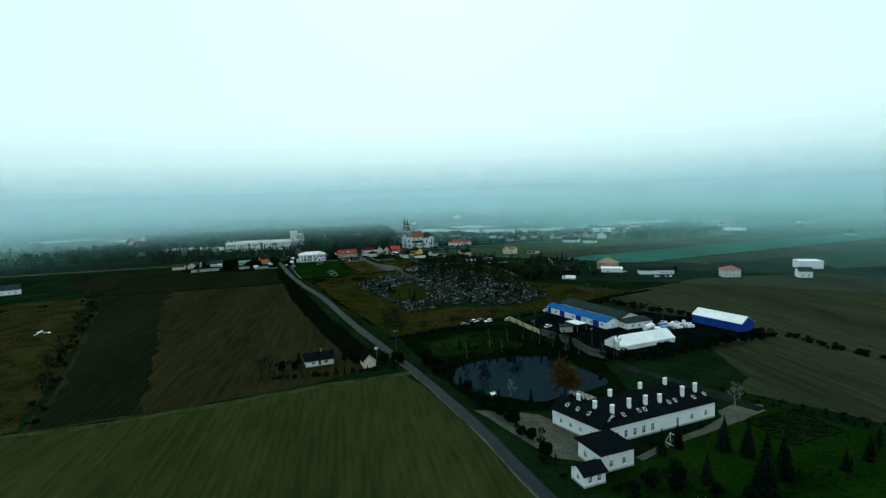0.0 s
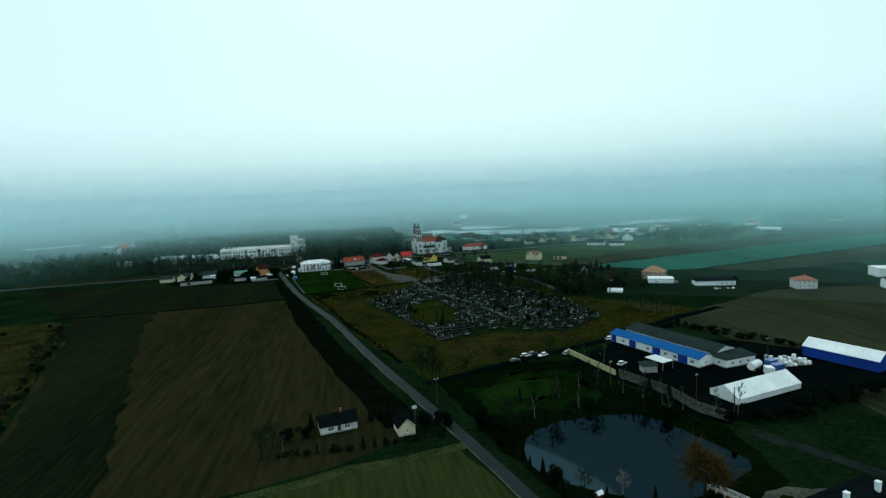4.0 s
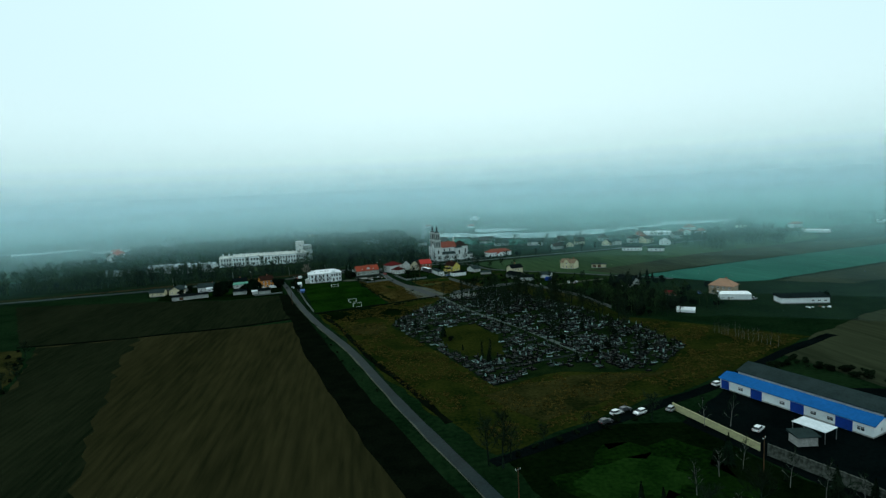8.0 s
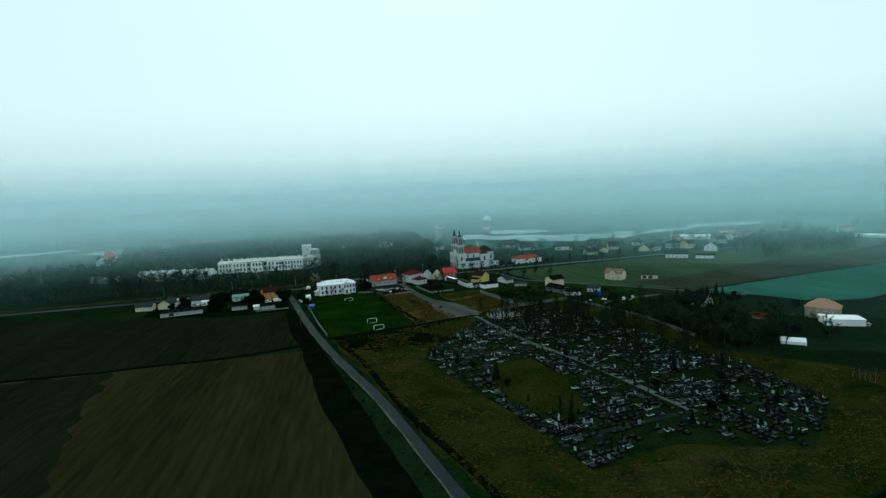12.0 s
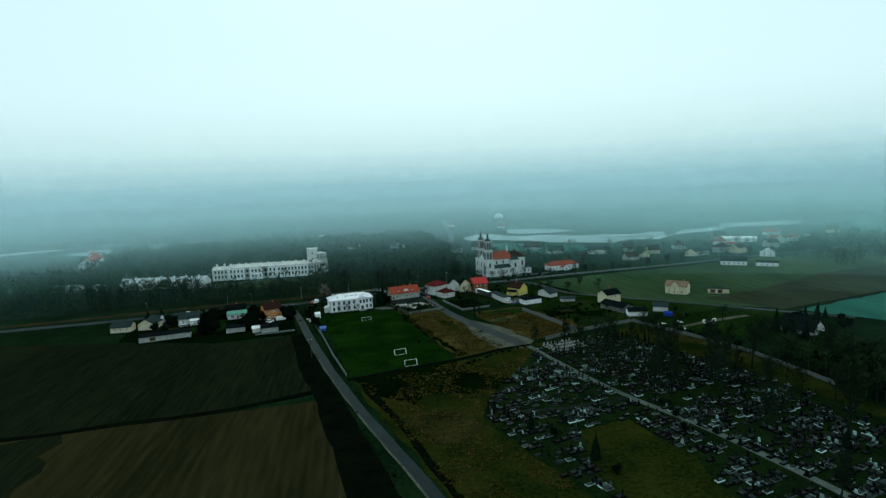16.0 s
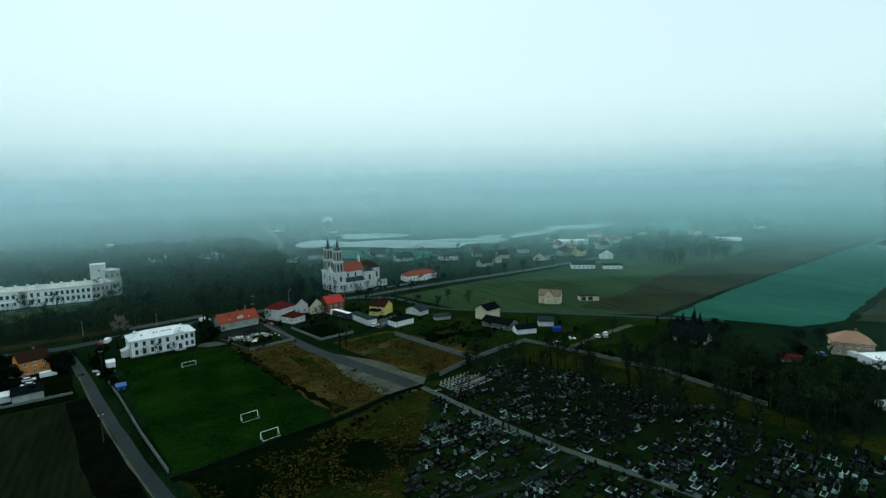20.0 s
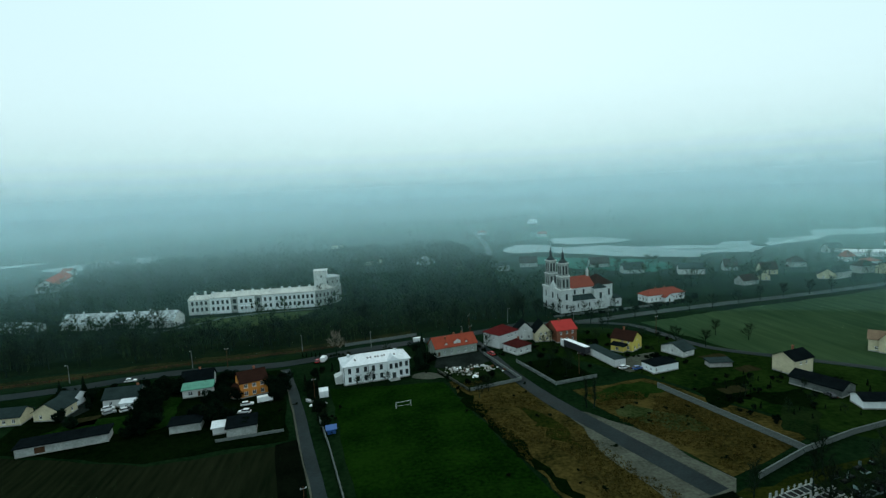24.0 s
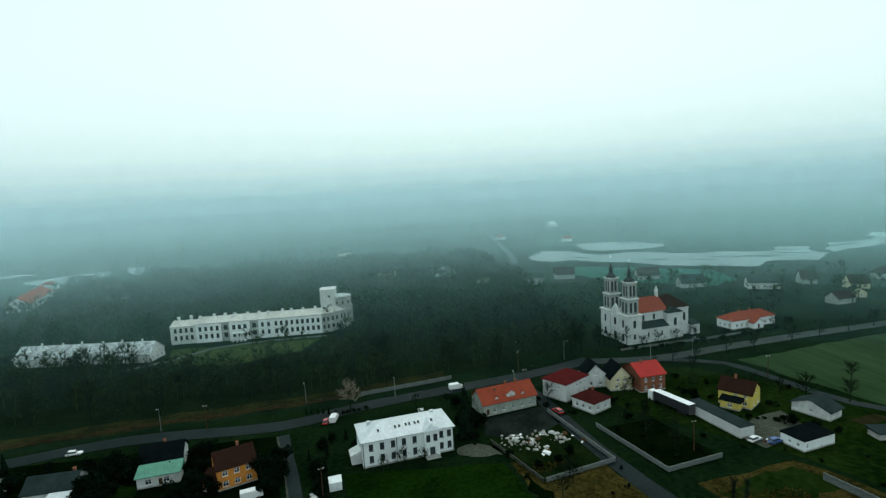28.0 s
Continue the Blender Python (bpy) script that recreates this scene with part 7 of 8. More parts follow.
tree_kind("pale", "bare_tree", *bare_tree(41, 11, 5.0, limbs=10, twigs=9), M["bark"], M["twigs_pale"], "large pale-barked bare tree by the street")
tree_kind("willow", "willow", *bare_tree(42, 9, 5.0, limbs=13, twigs=14, droop=0.9, fine=0.09), M["bark"], M["twigs_amber"], "weeping willow with amber twigs at the pond")
tree_kind("birch", "birch", *bare_tree(43, 10, 2.4, limbs=8, twigs=6, stem=0.085, fine=0.03), M["bark_birch"], M["twigs"], "slender white-barked birch without leaves")
tree_kind("birch_white", "birch", *bare_tree(44, 6, 1.8, limbs=8, twigs=6, stem=0.18, fine=0.05), M["bark_birch"], M["bark_birch"], "small whitish birch at the pond edge")
for i in range(2):
    bm = bmesh.new()
    tube(bm, (0, 0, 0), (0, 0, 5.0), 0.22, 0.1, 6)
    vs, fs = conifer(50 + i, 10, 2.6)
    tree_kind("spruce%d" % i, "spruce", bm, vs, fs, M["bark"], M["needles"], "dark green spruce with drooping boughs")
    bm = bmesh.new()
    tube(bm, (0, 0, 0), (0, 0, 1.5), 0.1, 0.06, 5)
    vs, fs = conifer(60 + i, 4, 0.8, layers=9, n=11)
    tree_kind("thuja%d" % i, "thuja", bm, vs, fs, M["bark"], M["hedge"], "slim dark evergreen thuja standing upright")
    bm = bmesh.new()
    tube(bm, (0, 0, 0), (0, 0, 0.8), 0.08, 0.05, 5)
    vs, fs = shrub(70 + i, 1.8, 2.2)
    tree_kind("bush%d" % i, "bush", bm, vs, fs, M["bark"], M["bush"], "brownish leafless bush on rough ground", "bush")
    bm = bmesh.new()
    tube(bm, (0, 0, 0), (0, 0, 0.8), 0.08, 0.05, 5)
    vs, fs = shrub(80 + i, 2.3, 4.8, 900, 11)
    tree_kind("evergreen%d" % i, "evergreen", bm, vs, fs, M["bark"], M["needles"], "rounded dark evergreen tree with dense twigs")

AV = Vector((104 - 69, 352 - 489)).normalized()
AN = Vector((-AV.y, AV.x))
CEM = [(62, 329), (50, 372), (33, 424), (40, 440), (62, 470), (72, 487), (111, 496), (130, 448), (146, 392), (147, 350), (119, 326), (88, 336)]
HOLE = [(57, 410), (74, 414), (80, 390), (75, 360), (60, 363), (52, 385)]
HOLE2 = [(66, 325), (88, 334), (119, 323), (108, 333), (90, 342), (76, 339)]


def inside(p, poly):
    x, y = p
    r = False
    for (x0, y0), (x1, y1) in zip(poly, poly[1:] + poly[:1]):
        if (y0 > y) != (y1 > y) and x < (x1 - x0) * (y - y0) / (y1 - y0) + x0:
            r = not r
    return r


rnd = random.Random(99)


def scatter(keys, pts, lo=0.85, hi=1.2, group="", jit=0.6):
    for x, y in pts:
        plant(rnd.choice(keys), x + rnd.uniform(-jit, jit), y + rnd.uniform(-jit, jit), rnd.uniform(lo, hi), rnd.uniform(0, 360), group=group)


def along(pts, step):
    out = []
    for (x0, y0), (x1, y1) in zip(pts, pts[1:]):
        n = max(1, int(math.hypot(x1 - x0, y1 - y0) / step))
        out += [(x0 + (x1 - x0) * i / n, y0 + (y1 - y0) * i / n) for i in range(n)]
    return out


BARE = ["bare0", "bare1", "bare2", "bare3"]
TALL = ["tall0", "tall1", "bare0", "bare2"]
SPR, THU, BUS, EVG = ["spruce0", "spruce1"], ["thuja0", "thuja1"], ["bush0", "bush1"], ["evergreen0", "evergreen1"]
# manor garden
for x, y, s in ((103, 162, 0.62), (108.5, 164, 0.66), (118, 160.5, 0.85), (121.5, 157, 0.8), (114, 143, 1.25), (122, 147, 0.9), (106, 150, 0.6), (126, 152, 0.6)):
    plant(rnd.choice(SPR), x, y, s, rnd.uniform(0, 360), group="garden spruces")
scatter(EVG, [(100, 150), (97, 147), (104, 144), (109, 140), (93, 149), (88, 148)], 0.6, 1.0)
scatter(BUS, [(96, 163), (99, 165), (103, 167), (107, 168), (115, 171), (119, 172), (86, 150), (90, 152), (77, 158), (75, 165)], 0.4, 0.7)
plant("birch_white", 138, 182, 1.3)
plant("willow", 94.5, 199.0, 1.2)
plant("birch_white", 79.3, 204.2, 1.0)
plant("bare1", 72, 207, 0.55, label="small dense bare tree at the pond edge")
scatter(THU, [(75, 203.5), (70, 203), (84, 200)], 0.6, 0.9)
scatter(THU + EVG, along([(59.5, 250), (62, 230), (68, 208), (73, 190), (79, 160)], 3.6), 0.55, 1.0, "shrubs along the lane", 1.2)
scatter(["birch"], [(86, 257), (95, 262), (103, 263), (106.5, 254), (110, 249), (113.5, 243), (116.5, 238), (108, 284), (114, 282), (124, 234), (128, 231)], 0.8, 1.1, "birches by the works wall")
scatter(THU + SPR[:1], [(99, 268), (101, 266), (108, 257), (112.5, 248), (115, 243), (90, 262), (78, 254), (74, 258)], 0.6, 1.1)
scatter(BUS, [(72, 243), (86, 245), (99, 244), (108, 243), (114, 236), (116, 230), (114, 214)], 0.35, 0.75, "bushes round the pond", 1.5)
scatter(BUS + ["bare0"], along([(54, 283), (74, 288), (88, 293), (102, 291)], 4.5), 0.5, 0.9, "scrub along the lane", 1.5)
scatter(BUS + EVG, along([(124, 229), (140, 226), (156, 230), (180, 236), (204, 238)], 3.0), 0.7, 1.2, "scrub behind the tent", 1.5)
scatter(BUS, along([(206, 238), (214, 202), (235, 190), (270, 165)], 3.5), 0.7, 1.1, "field hedge", 1.2)
scatter(BUS, along([(143, 193), (150, 184), (166, 163), (190, 140)], 4.0), 0.3, 0.55, "garden boundary shrubs")
scatter(BUS, along([(136, 308), (150, 314), (170, 322), (178, 300), (200, 268)], 3.5), 0.8, 1.3, "scrub behind the workshop", 2)
scatter(THU + EVG, along([(66, 236), (72, 240), (80, 242.6), (90, 244), (99, 243.5), (106, 240), (111, 232)], 3.0), 0.45, 0.85, "dark shrubs on the pond bank", 0.9)
scatter(["birch", "birch", "bare0"], along([(67, 240), (80, 246), (96, 248), (108, 244), (115, 228)], 6.5), 0.7, 1.0, "young trees behind the pond", 1.5)
scatter(BUS, along([(30, 345), (20.5, 376), (8, 428), (0, 455)], 3.2), 0.2, 0.42, "brambles along the ditch", 0.8)
# hut farm
scatter(THU + BUS, along([(4, 240), (20, 239), (34, 240), (50, 241)], 2.6), 0.5, 0.9, "garden hedge")
scatter(EVG, [(43.5, 246.5), (46.5, 247.5), (49.5, 246), (10, 250), (6, 248)], 0.7, 1.0)
scatter(SPR, [(28, 256), (30.5, 257), (33, 255.5), (12, 255), (20, 257)], 0.35, 0.55)
scatter(["birch", "bare0"], [(5, 243), (2, 246), (0, 240)], 0.7, 0.9)
plant("tall0", 50, 277.5, 1.15)
plant("tall1", 47, 279.5, 1.0)
plant("bare2", 53, 281, 0.8)
# cemetery
for x, y, s in ((64.3, 356.5, 0.75), (67.3, 356, 0.8)):
    plant("poplar", x, y, s, rnd.uniform(0, 360))
plant("spruce0", 66.3, 353.5, 0.62)
scatter(TALL, [(102, 477), (71, 486), (77, 456), (81, 479), (81, 438), (84, 435), (104, 466), (111, 440), (122, 430), (130, 411), (121, 362), (98, 367), (88, 478), (92, 470), (97, 482), (109, 474), (84, 462), (90, 452), (115, 455),
               (126, 392), (138, 380), (99, 440), (75, 472), (94, 493), (108, 398), (95, 425), (116, 405), (86, 488)], 0.75, 1.1, "tall trees among the graves")
scatter(["tall0", "tall1", "bare1", "bare3"], [(118, 476), (124, 466), (131, 455), (126, 444), (137, 440), (118, 436), (108, 452), (100, 458), (136, 424), (127, 420), (141, 410), (119, 412), (133, 398), (112, 424), (140, 392), (105, 488), (96, 474), (104, 444)], 0.95, 1.3, "tall trees among the graves")
scatter(EVG + THU + SPR, [(144.6, 352.7), (50, 409), (45, 414), (55, 395), (57, 388), (110, 352), (116, 356), (123, 366), (128, 372), (98, 345), (104, 372), (88, 412), (92, 400), (60, 372), (106, 420), (118, 385), (134, 362), (131, 352)], 0.4, 0.7, "evergreens among the graves")
scatter(THU, [(114, 487), (117, 484), (119, 481), (38, 427), (39.5, 424.5), (50, 411), (112, 489), (41, 423), (36, 430), (55, 440)], 0.7, 1.0, "thujas among the graves")
scatter(BARE + EVG + TALL, [(150 + 34 * rnd.random(), 395 + 76 * rnd.random()) for _ in range(46)], 0.6, 1.0, "thicket behind the cemetery", 1)
scatter(SPR + THU, [(206, 497), (210, 494), (216, 489), (222, 483), (200, 500), (212, 498)], 0.4, 0.7)
scatter(EVG, [(230, 452), (236, 448), (212, 445), (207, 440), (240, 400), (246, 402), (260, 398)], 0.7, 1.1)
scatter(["birch"], along([(170, 363), (174, 350), (178, 336)], 1.7), 0.5, 0.75, "row of birches at a field edge", 0.6)
scatter(BUS, along([(22, 336), (14, 362), (4, 398), (-2, 425), (-8, 452)], 11), 0.2, 0.35, "weeds on the verge", 1.0)
scatter(BUS, along([(36, 472), (56, 484), (70, 489)], 3.0), 0.35, 0.6, "bushes in the ditch")
# west fields
scatter(BUS + ["bare3"], along([(-62, 222), (-72, 250), (-102, 334), (-128, 411), (-146, 440)], 5), 0.5, 1.0, "scrub at the field edge", 3)
scatter(BUS, [(-150 - 70 * rnd.random(), 300 + 130 * rnd.random()) for _ in range(18)], 0.6, 1.2, "scrub on the rough grass", 3)
# village
scatter(EVG, [(-88, 591), (-86, 586), (-84, 581), (-90, 585), (-63, 588), (-62, 582), (-64, 576), (-43.5, 586), (-42, 580), (-110, 590), (-83, 576), (-80, 566), (-57, 557), (-89, 596), (-92, 590), (-66, 594), (-61, 570)], 0.8, 1.35, "dark garden evergreens")
scatter(SPR, [(-44, 584), (-61.5, 593), (-108, 584)], 0.5, 0.75)
scatter(THU, along([(-30, 600), (-30, 575), (-28, 562)], 3.0), 0.5, 0.8, "hedge by the lane")
scatter(BARE, [(-10.5, 577.5), (-4.5, 578.0), (-15, 577)], 0.5, 0.62, "small bare trees before the white house")
plant("pale", -25, 618.5, 1.05)
scatter(["bare1", "bare2"], [(-3, 615), (10, 600), (12, 596), (30, 562), (26, 557), (62, 572), (64, 592), (68, 588), (60, 583), (66, 580)], 0.45, 0.7)
scatter(THU, along([(-16, 600), (4, 603)], 4), 0.5, 0.7, "clipped thujas behind the house", 0.3)
scatter(EVG + BUS, [(13, 612), (10, 606), (8, 600), (38, 612), (58, 592), (62, 606), (84, 598), (86, 602), (90, 600), (100, 596), (104, 590), (98, 580), (101, 577), (104, 574), (108, 570)], 0.4, 0.75)
for x, y in ((57, 542), (59.2, 541.3)):
    plant("poplar", x, y, 0.92, rnd.uniform(0, 360))
scatter(BARE, [(127, 586), (141, 600), (118, 592), (150, 590)], 0.7, 0.9)
scatter(BARE, [(99, 635.5), (106, 633), (124, 638.5), (136, 638), (157, 644.5), (172, 646), (190, 651), (206, 653.5), (222, 656), (240, 658), (258, 661.5), (275, 664), (300, 668), (325, 672), (350, 676), (380, 681), (410, 685)], 0.7, 0.95, "trees lining the road")
scatter(BARE + EVG, [(86, 655), (96, 653), (104, 655), (112, 656), (122, 657), (132, 660), (80, 664), (78, 672), (76, 680), (84, 686), (110, 690), (125, 688), (140, 662), (165, 664), (175, 668), (135, 690), (160, 690), (180, 684)], 0.5, 0.85, "churchyard trees")
scatter(BUS, [(-60 + 40 * rnd.random(), 560 + 15 * rnd.random()) for _ in range(6)], 0.3, 0.5)
for k in range(60):
    x, y = rnd.uniform(36, 146), rnd.uniform(330, 494)
    if inside((x, y), CEM) and not inside((x, y), HOLE):
        plant(rnd.choice(EVG + THU + THU + BUS), x, y, rnd.uniform(0.25, 0.5), rnd.uniform(0, 360), "dark clipped shrub beside the graves", "shrubs among the graves")
# gardens between the houses
scatter(EVG + EVG + BUS, along([(-89, 601), (-87, 587), (-84, 566), (-81, 553)], 2.6), 0.55, 0.95, "dark garden hedge trees", 1.6)
scatter(EVG + BUS, along([(-34, 585), (-28, 565), (-21, 541)], 2.0), 0.45, 0.8, "bushes along the lane fence", 0.7)
scatter(EVG, [(-42, 578), (-43, 574), (-123, 595), (-60, 590), (-57, 578), (-104, 566), (-112, 572), (-48, 552), (-70, 590), (-64, 600), (-106, 598)], 0.7, 1.1, "dark garden evergreens")
scatter(SPR, [(-122, 592), (-116, 597)], 0.6, 0.8)
scatter(BUS + THU, [(86, 564), (92, 557), (95, 545), (98, 536), (100, 527), (78, 567), (74, 577), (108, 551), (112, 545), (118, 540), (104, 556), (96, 566), (113, 556), (120, 550), (126, 545), (131, 552), (107, 530), (112, 524)], 0.3, 0.6, "bushes in the kitchen gardens", 2)
scatter(EVG + BUS, along([(88, 586), (100, 580), (106, 572)], 2.2), 0.3, 0.5, "hedge by the yellow house", 0.5)
scatter(SPR + THU, along([(122, 146), (132, 146), (140, 148), (152, 152), (160, 158)], 3.2), 0.3, 0.5, "shrubs at the garden edge", 1.0)
scatter(THU + BUS, along([(146, 182), (150, 178), (156, 170), (161, 160)], 2.6), 0.35, 0.6, "shrubs at the garden edge", 0.8)
scatter(EVG + BUS, [(11, 590), (13, 594), (10, 598), (14, 602), (12, 586), (14, 606), (38, 606), (41, 600), (45, 600), (59, 604), (62, 598), (66, 596), (70, 602), (84, 604), (86, 610), (60, 586), (58, 580), (64, 576), (68, 570), (52, 584), (56, 574), (61, 568), (20, 568), (24, 572), (30, 572), (35, 576), (19, 578)], 0.3, 0.6, "shrubs in the yards", 1.0)
scatter(BARE, [(40, 612), (64, 606), (57, 590), (30, 564), (88, 606), (104, 600), (16, 612)], 0.45, 0.65)
scatter(BUS + EVG, along([(86, 655), (100, 652), (128, 654), (150, 658), (176, 663)], 3.5), 0.35, 0.6, "churchyard shrubs", 1.0)
scatter(BUS, [(20 + 34 * rnd.random(), 495 + 72 * rnd.random()) for _ in range(16)] + [(64 + 26 * rnd.random(), 505 + 40 * rnd.random()) for _ in range(14)], 0.2, 0.4, "weeds on the waste plots", 1)
scatter(EVG, [(-92, 592), (-85, 588), (-81, 589.5), (-85, 580), (-83, 564), (-80, 556), (-82, 568), (-64, 562), (-59.5, 559), (-56, 560), (-62, 570), (-61, 580), (-45.7, 583), (-42.6, 577), (-43, 588), (-117, 588), (-87, 574), (-79, 561), (-89, 583)], 1.0, 1.5, "dark garden evergreens", 0.8)
scatter(EVG + THU + BUS, [(-34, 588), (-32, 580), (-31, 574), (-29, 568), (-33, 594), (-28, 560), (-26, 552), (-24, 545), (-30, 600), (-26, 598), (-22, 596)], 0.6, 1.1, "shrubs along the lane fence", 0.8)
scatter(BUS + THU, along([(-40, 621), (-28, 618), (-18, 620)], 1.8), 0.4, 0.6, "dark hedge along the street", 0.3)
scatter(EVG + SPR, [(11, 604), (13, 598), (9, 592), (12, 609), (10, 614)], 0.9, 1.4, "dark garden evergreens")
scatter(["tall0", "tall1"], [(rnd.uniform(84, 140), rnd.uniform(412, 482)) for _ in range(22)], 0.8, 1.15, "tall trees among the graves", 1)
scatter(EVG + BARE, [(70, 612), (76, 618), (82, 622), (90, 618), (96, 610), (104, 612), (110, 606), (74, 626), (66, 618), (112, 596), (118, 600), (98, 622), (88, 628)], 0.35, 0.6, "trees behind the village houses", 1.2)
scatter(["tall0", "tall1", "bare1"], [(76, 652), (82, 657), (92, 660), (70, 658), (64, 654), (60, 662), (84, 668)], 0.7, 1.0, "tall bare trees before the church", 1)
# overgrown gardens behind the waste plot
scatter(EVG + THU, [(rnd.uniform(98, 130), rnd.uniform(518, 556)) for _ in range(34)], 0.2, 0.45, "rank bushes in the overgrown gardens", 1)
scatter(BARE, [(108, 538), (116, 546), (122, 528), (130, 538), (112, 524), (126, 520)], 0.3, 0.45, "small bare fruit trees in the gardens", 1)
scatter(EVG + THU, [(146, 532), (150, 536), (144, 540), (158, 530), (162, 526), (166, 518), (142, 528), (160, 512), (154, 508), (146, 508), (138, 512)], 0.3, 0.55, "shrubs round the sheds", 1)
# thicket and hedgerow by the graves
scatter(EVG, [(150 + 52 * rnd.random(), 402 + 48 * rnd.random()) for _ in range(26)], 0.6, 1.0, "thicket behind the cemetery", 1)
scatter(BUS + EVG, along([(137, 505), (143, 484), (150, 455), (155, 430), (162, 405)], 2.8), 0.45, 0.8, "hedgerow behind the graves", 1.2)
scatter(EVG + SPR, [(199, 476), (203, 472), (209, 472), (215, 476), (202, 491), (207, 494), (213, 490), (219, 484), (196, 481), (181, 478), (182, 472), (184, 466), (179, 470), (189, 462)], 0.6, 0.95, "evergreens round the barn")
scatter(BARE, [(170, 500), (176, 478), (190, 462), (160, 470), (182, 452)], 0.6, 0.85)
# old park: front rows one by one
FRONT = []
while len(FRONT) < 150:
    x, y = rnd.uniform(-235, 82), rnd.uniform(628, 724)
    lo = 634 + max(0, x + 25) * 0.18 - max(0, -60 - x) * 0.08
    if y < lo or (-118 < x < -36 and y > 676) or (-188 < x < -112 and 686 < y < 724) or (x > 40 and y < 652):
        continue
    FRONT.append((x, y))
scatter(BARE + TALL, FRONT, 0.7, 1.1, "trees of the old park", 0.5)


def woods(name, spots, label, seed, lo=0.8, hi=1.3):
    """Many leafless trees as one body, for woods that nobody counts."""
    rn = np.random.RandomState(seed)
    protos = []
    for k in range(4):
        bm, cv, cf = bare_tree(200 + seed * 7 + k, 11, 4.4, limbs=6, twigs=3, fine=0.13)
        bm.free()
        rr = random.Random(k)
        v, f = list(cv), list(cf)
        spike(v, f, Vector((0, 0, 0)), Vector((0, 0, 9)), 0.4)
        protos.append((np.array(v, np.float32), np.array(f, np.int32)))
    allv, allf, n = [], [], 0
    for x, y in spots:
        v, f = protos[rn.randint(4)]
        a, s = rn.uniform(0, 6.283), rn.uniform(lo, hi)
        c, sn = math.cos(a) * s, math.sin(a) * s
        w = np.empty_like(v)
        w[:, 0] = v[:, 0] * c - v[:, 1] * sn + x
        w[:, 1] = v[:, 0] * sn + v[:, 1] * c + y
        w[:, 2] = v[:, 2] * s
        allv.append(w)
        allf.append(f + n)
        n += len(v)
    v, f = np.concatenate(allv), np.concatenate(allf)
    me = bpy.data.meshes.new(name)
    me.vertices.add(len(v))
    me.vertices.foreach_set("co", v.ravel())
    me.loops.add(len(f) * 3)
    me.loops.foreach_set("vertex_index", f.ravel())
    me.polygons.add(len(f))
    me.polygons.foreach_set("loop_start", np.arange(0, len(f) * 3, 3))
    me.update(calc_edges=True)
    me.materials.append(M["twigs_wood"])
    return tagged(new(name, me), label, "woods", kind="stuff")


def region(n, x0, x1, y0, y1, keep=None, seed=1):
    r = random.Random(seed)
    out = []
    while len(out) < n:
        p = (r.uniform(x0, x1), r.uniform(y0, y1))
        if keep is None or keep(*p):
            out.append(p)
    return out


def park(x, y):
    if x < -262 and 800 < y < 945:
        return False
    if -124 < x < -26 and y < 752:
        return False
    if -190 < x < -110 and y < 726:
        return False
    return noise.noise(Vector((x * 0.018, y * 0.018, 3))) > -0.35 - (0.25 if y < 800 else 0)


woods("park_woods", region(2200, -300, 90, 700, 1010, park, 2), "dense leafless trees of the old park", 1)
woods("park_edge_woods", region(540, -250, 78, 636, 706, lambda x, y: y > 640 + max(0, x + 25) * 0.18 - max(0, -60 - x) * 0.08 and not (-116 < x < -40 and y > 682) and not (x > 42 and y < 655) and not (-188 < x < -112 and y > 684), 9), "thick leafless undergrowth of the park", 6, 0.5, 0.95)
woods("far_woods", region(900, -520, 760, 690, 1600, lambda x, y: noise.noise(Vector((x * 0.008, y * 0.006, 9))) > 0.08 and not (110 < x < 480 and 790 < y < 1050), 3), "far leafless woods in the fog", 2)
woods("village_woods", region(240, -330, -120, 590, 720, lambda x, y: y > 640 - (x + 120) * -0.05 and not (-192 < x < -110 and 695 < y < 728), 4), "leafless trees at the village edge", 3)
woods("road_woods", region(150, 100, 460, 690, 780, lambda x, y: noise.noise(Vector((x * 0.02, y * 0.02, 5))) > -0.1, 5), "leafless trees between the far houses", 4, 0.5, 0.9)
woods("thicket", region(70, 150, 202, 402, 452, None, 8), "thicket of leafless trees behind the cemetery", 7, 0.6, 0.95)
COPSE = [(340, 660), (354, 607), (438, 615), (521, 674), (450, 735)]
woods("copse", region(330, 335, 525, 605, 738, lambda x, y: inside((x, y), COPSE), 6), "copse of leafless trees in the fields", 5, 0.7, 1.0)

woods("far_copse", region(170, 590, 800, 690, 900, lambda x, y: abs(y - 690 - (x - 590) * 0.85) < 70, 12), "far copse of leafless trees in the mist", 8, 0.7, 1.1)

# ---------------------------------------------------------------- tall grass
def tufts(name, polys, n, m, label, seed, h=0.5, r=0.09):
    """Clumps of rough grass over a piece of land, as one body."""
    r0 = random.Random(seed)
    vs, fs = [], []
    for poly in polys:
        xs, ys = [p[0] for p in poly], [p[1] for p in poly]
        k = 0
        while k < n // len(polys):
            x, y = r0.uniform(min(xs), max(xs)), r0.uniform(min(ys), max(ys))
            if not inside((x, y), poly) or noise.noise(Vector((x * 0.07, y * 0.07, seed))) < -0.15:
                k += 0.2
                continue
            k += 1
            s = r0.uniform(0.5, 1.4)
            for j in range(4):
                p = Vector((x + r0.gauss(0, 0.35), y + r0.gauss(0, 0.35), 0.02))
                spike(vs, fs, p, p + Vector((r0.gauss(0, 0.3), r0.gauss(0, 0.3), h * s)), r * s * 2)
    tagged(new(name, mesh_of(name, vs, fs, m)), label, "grass", kind="stuff")


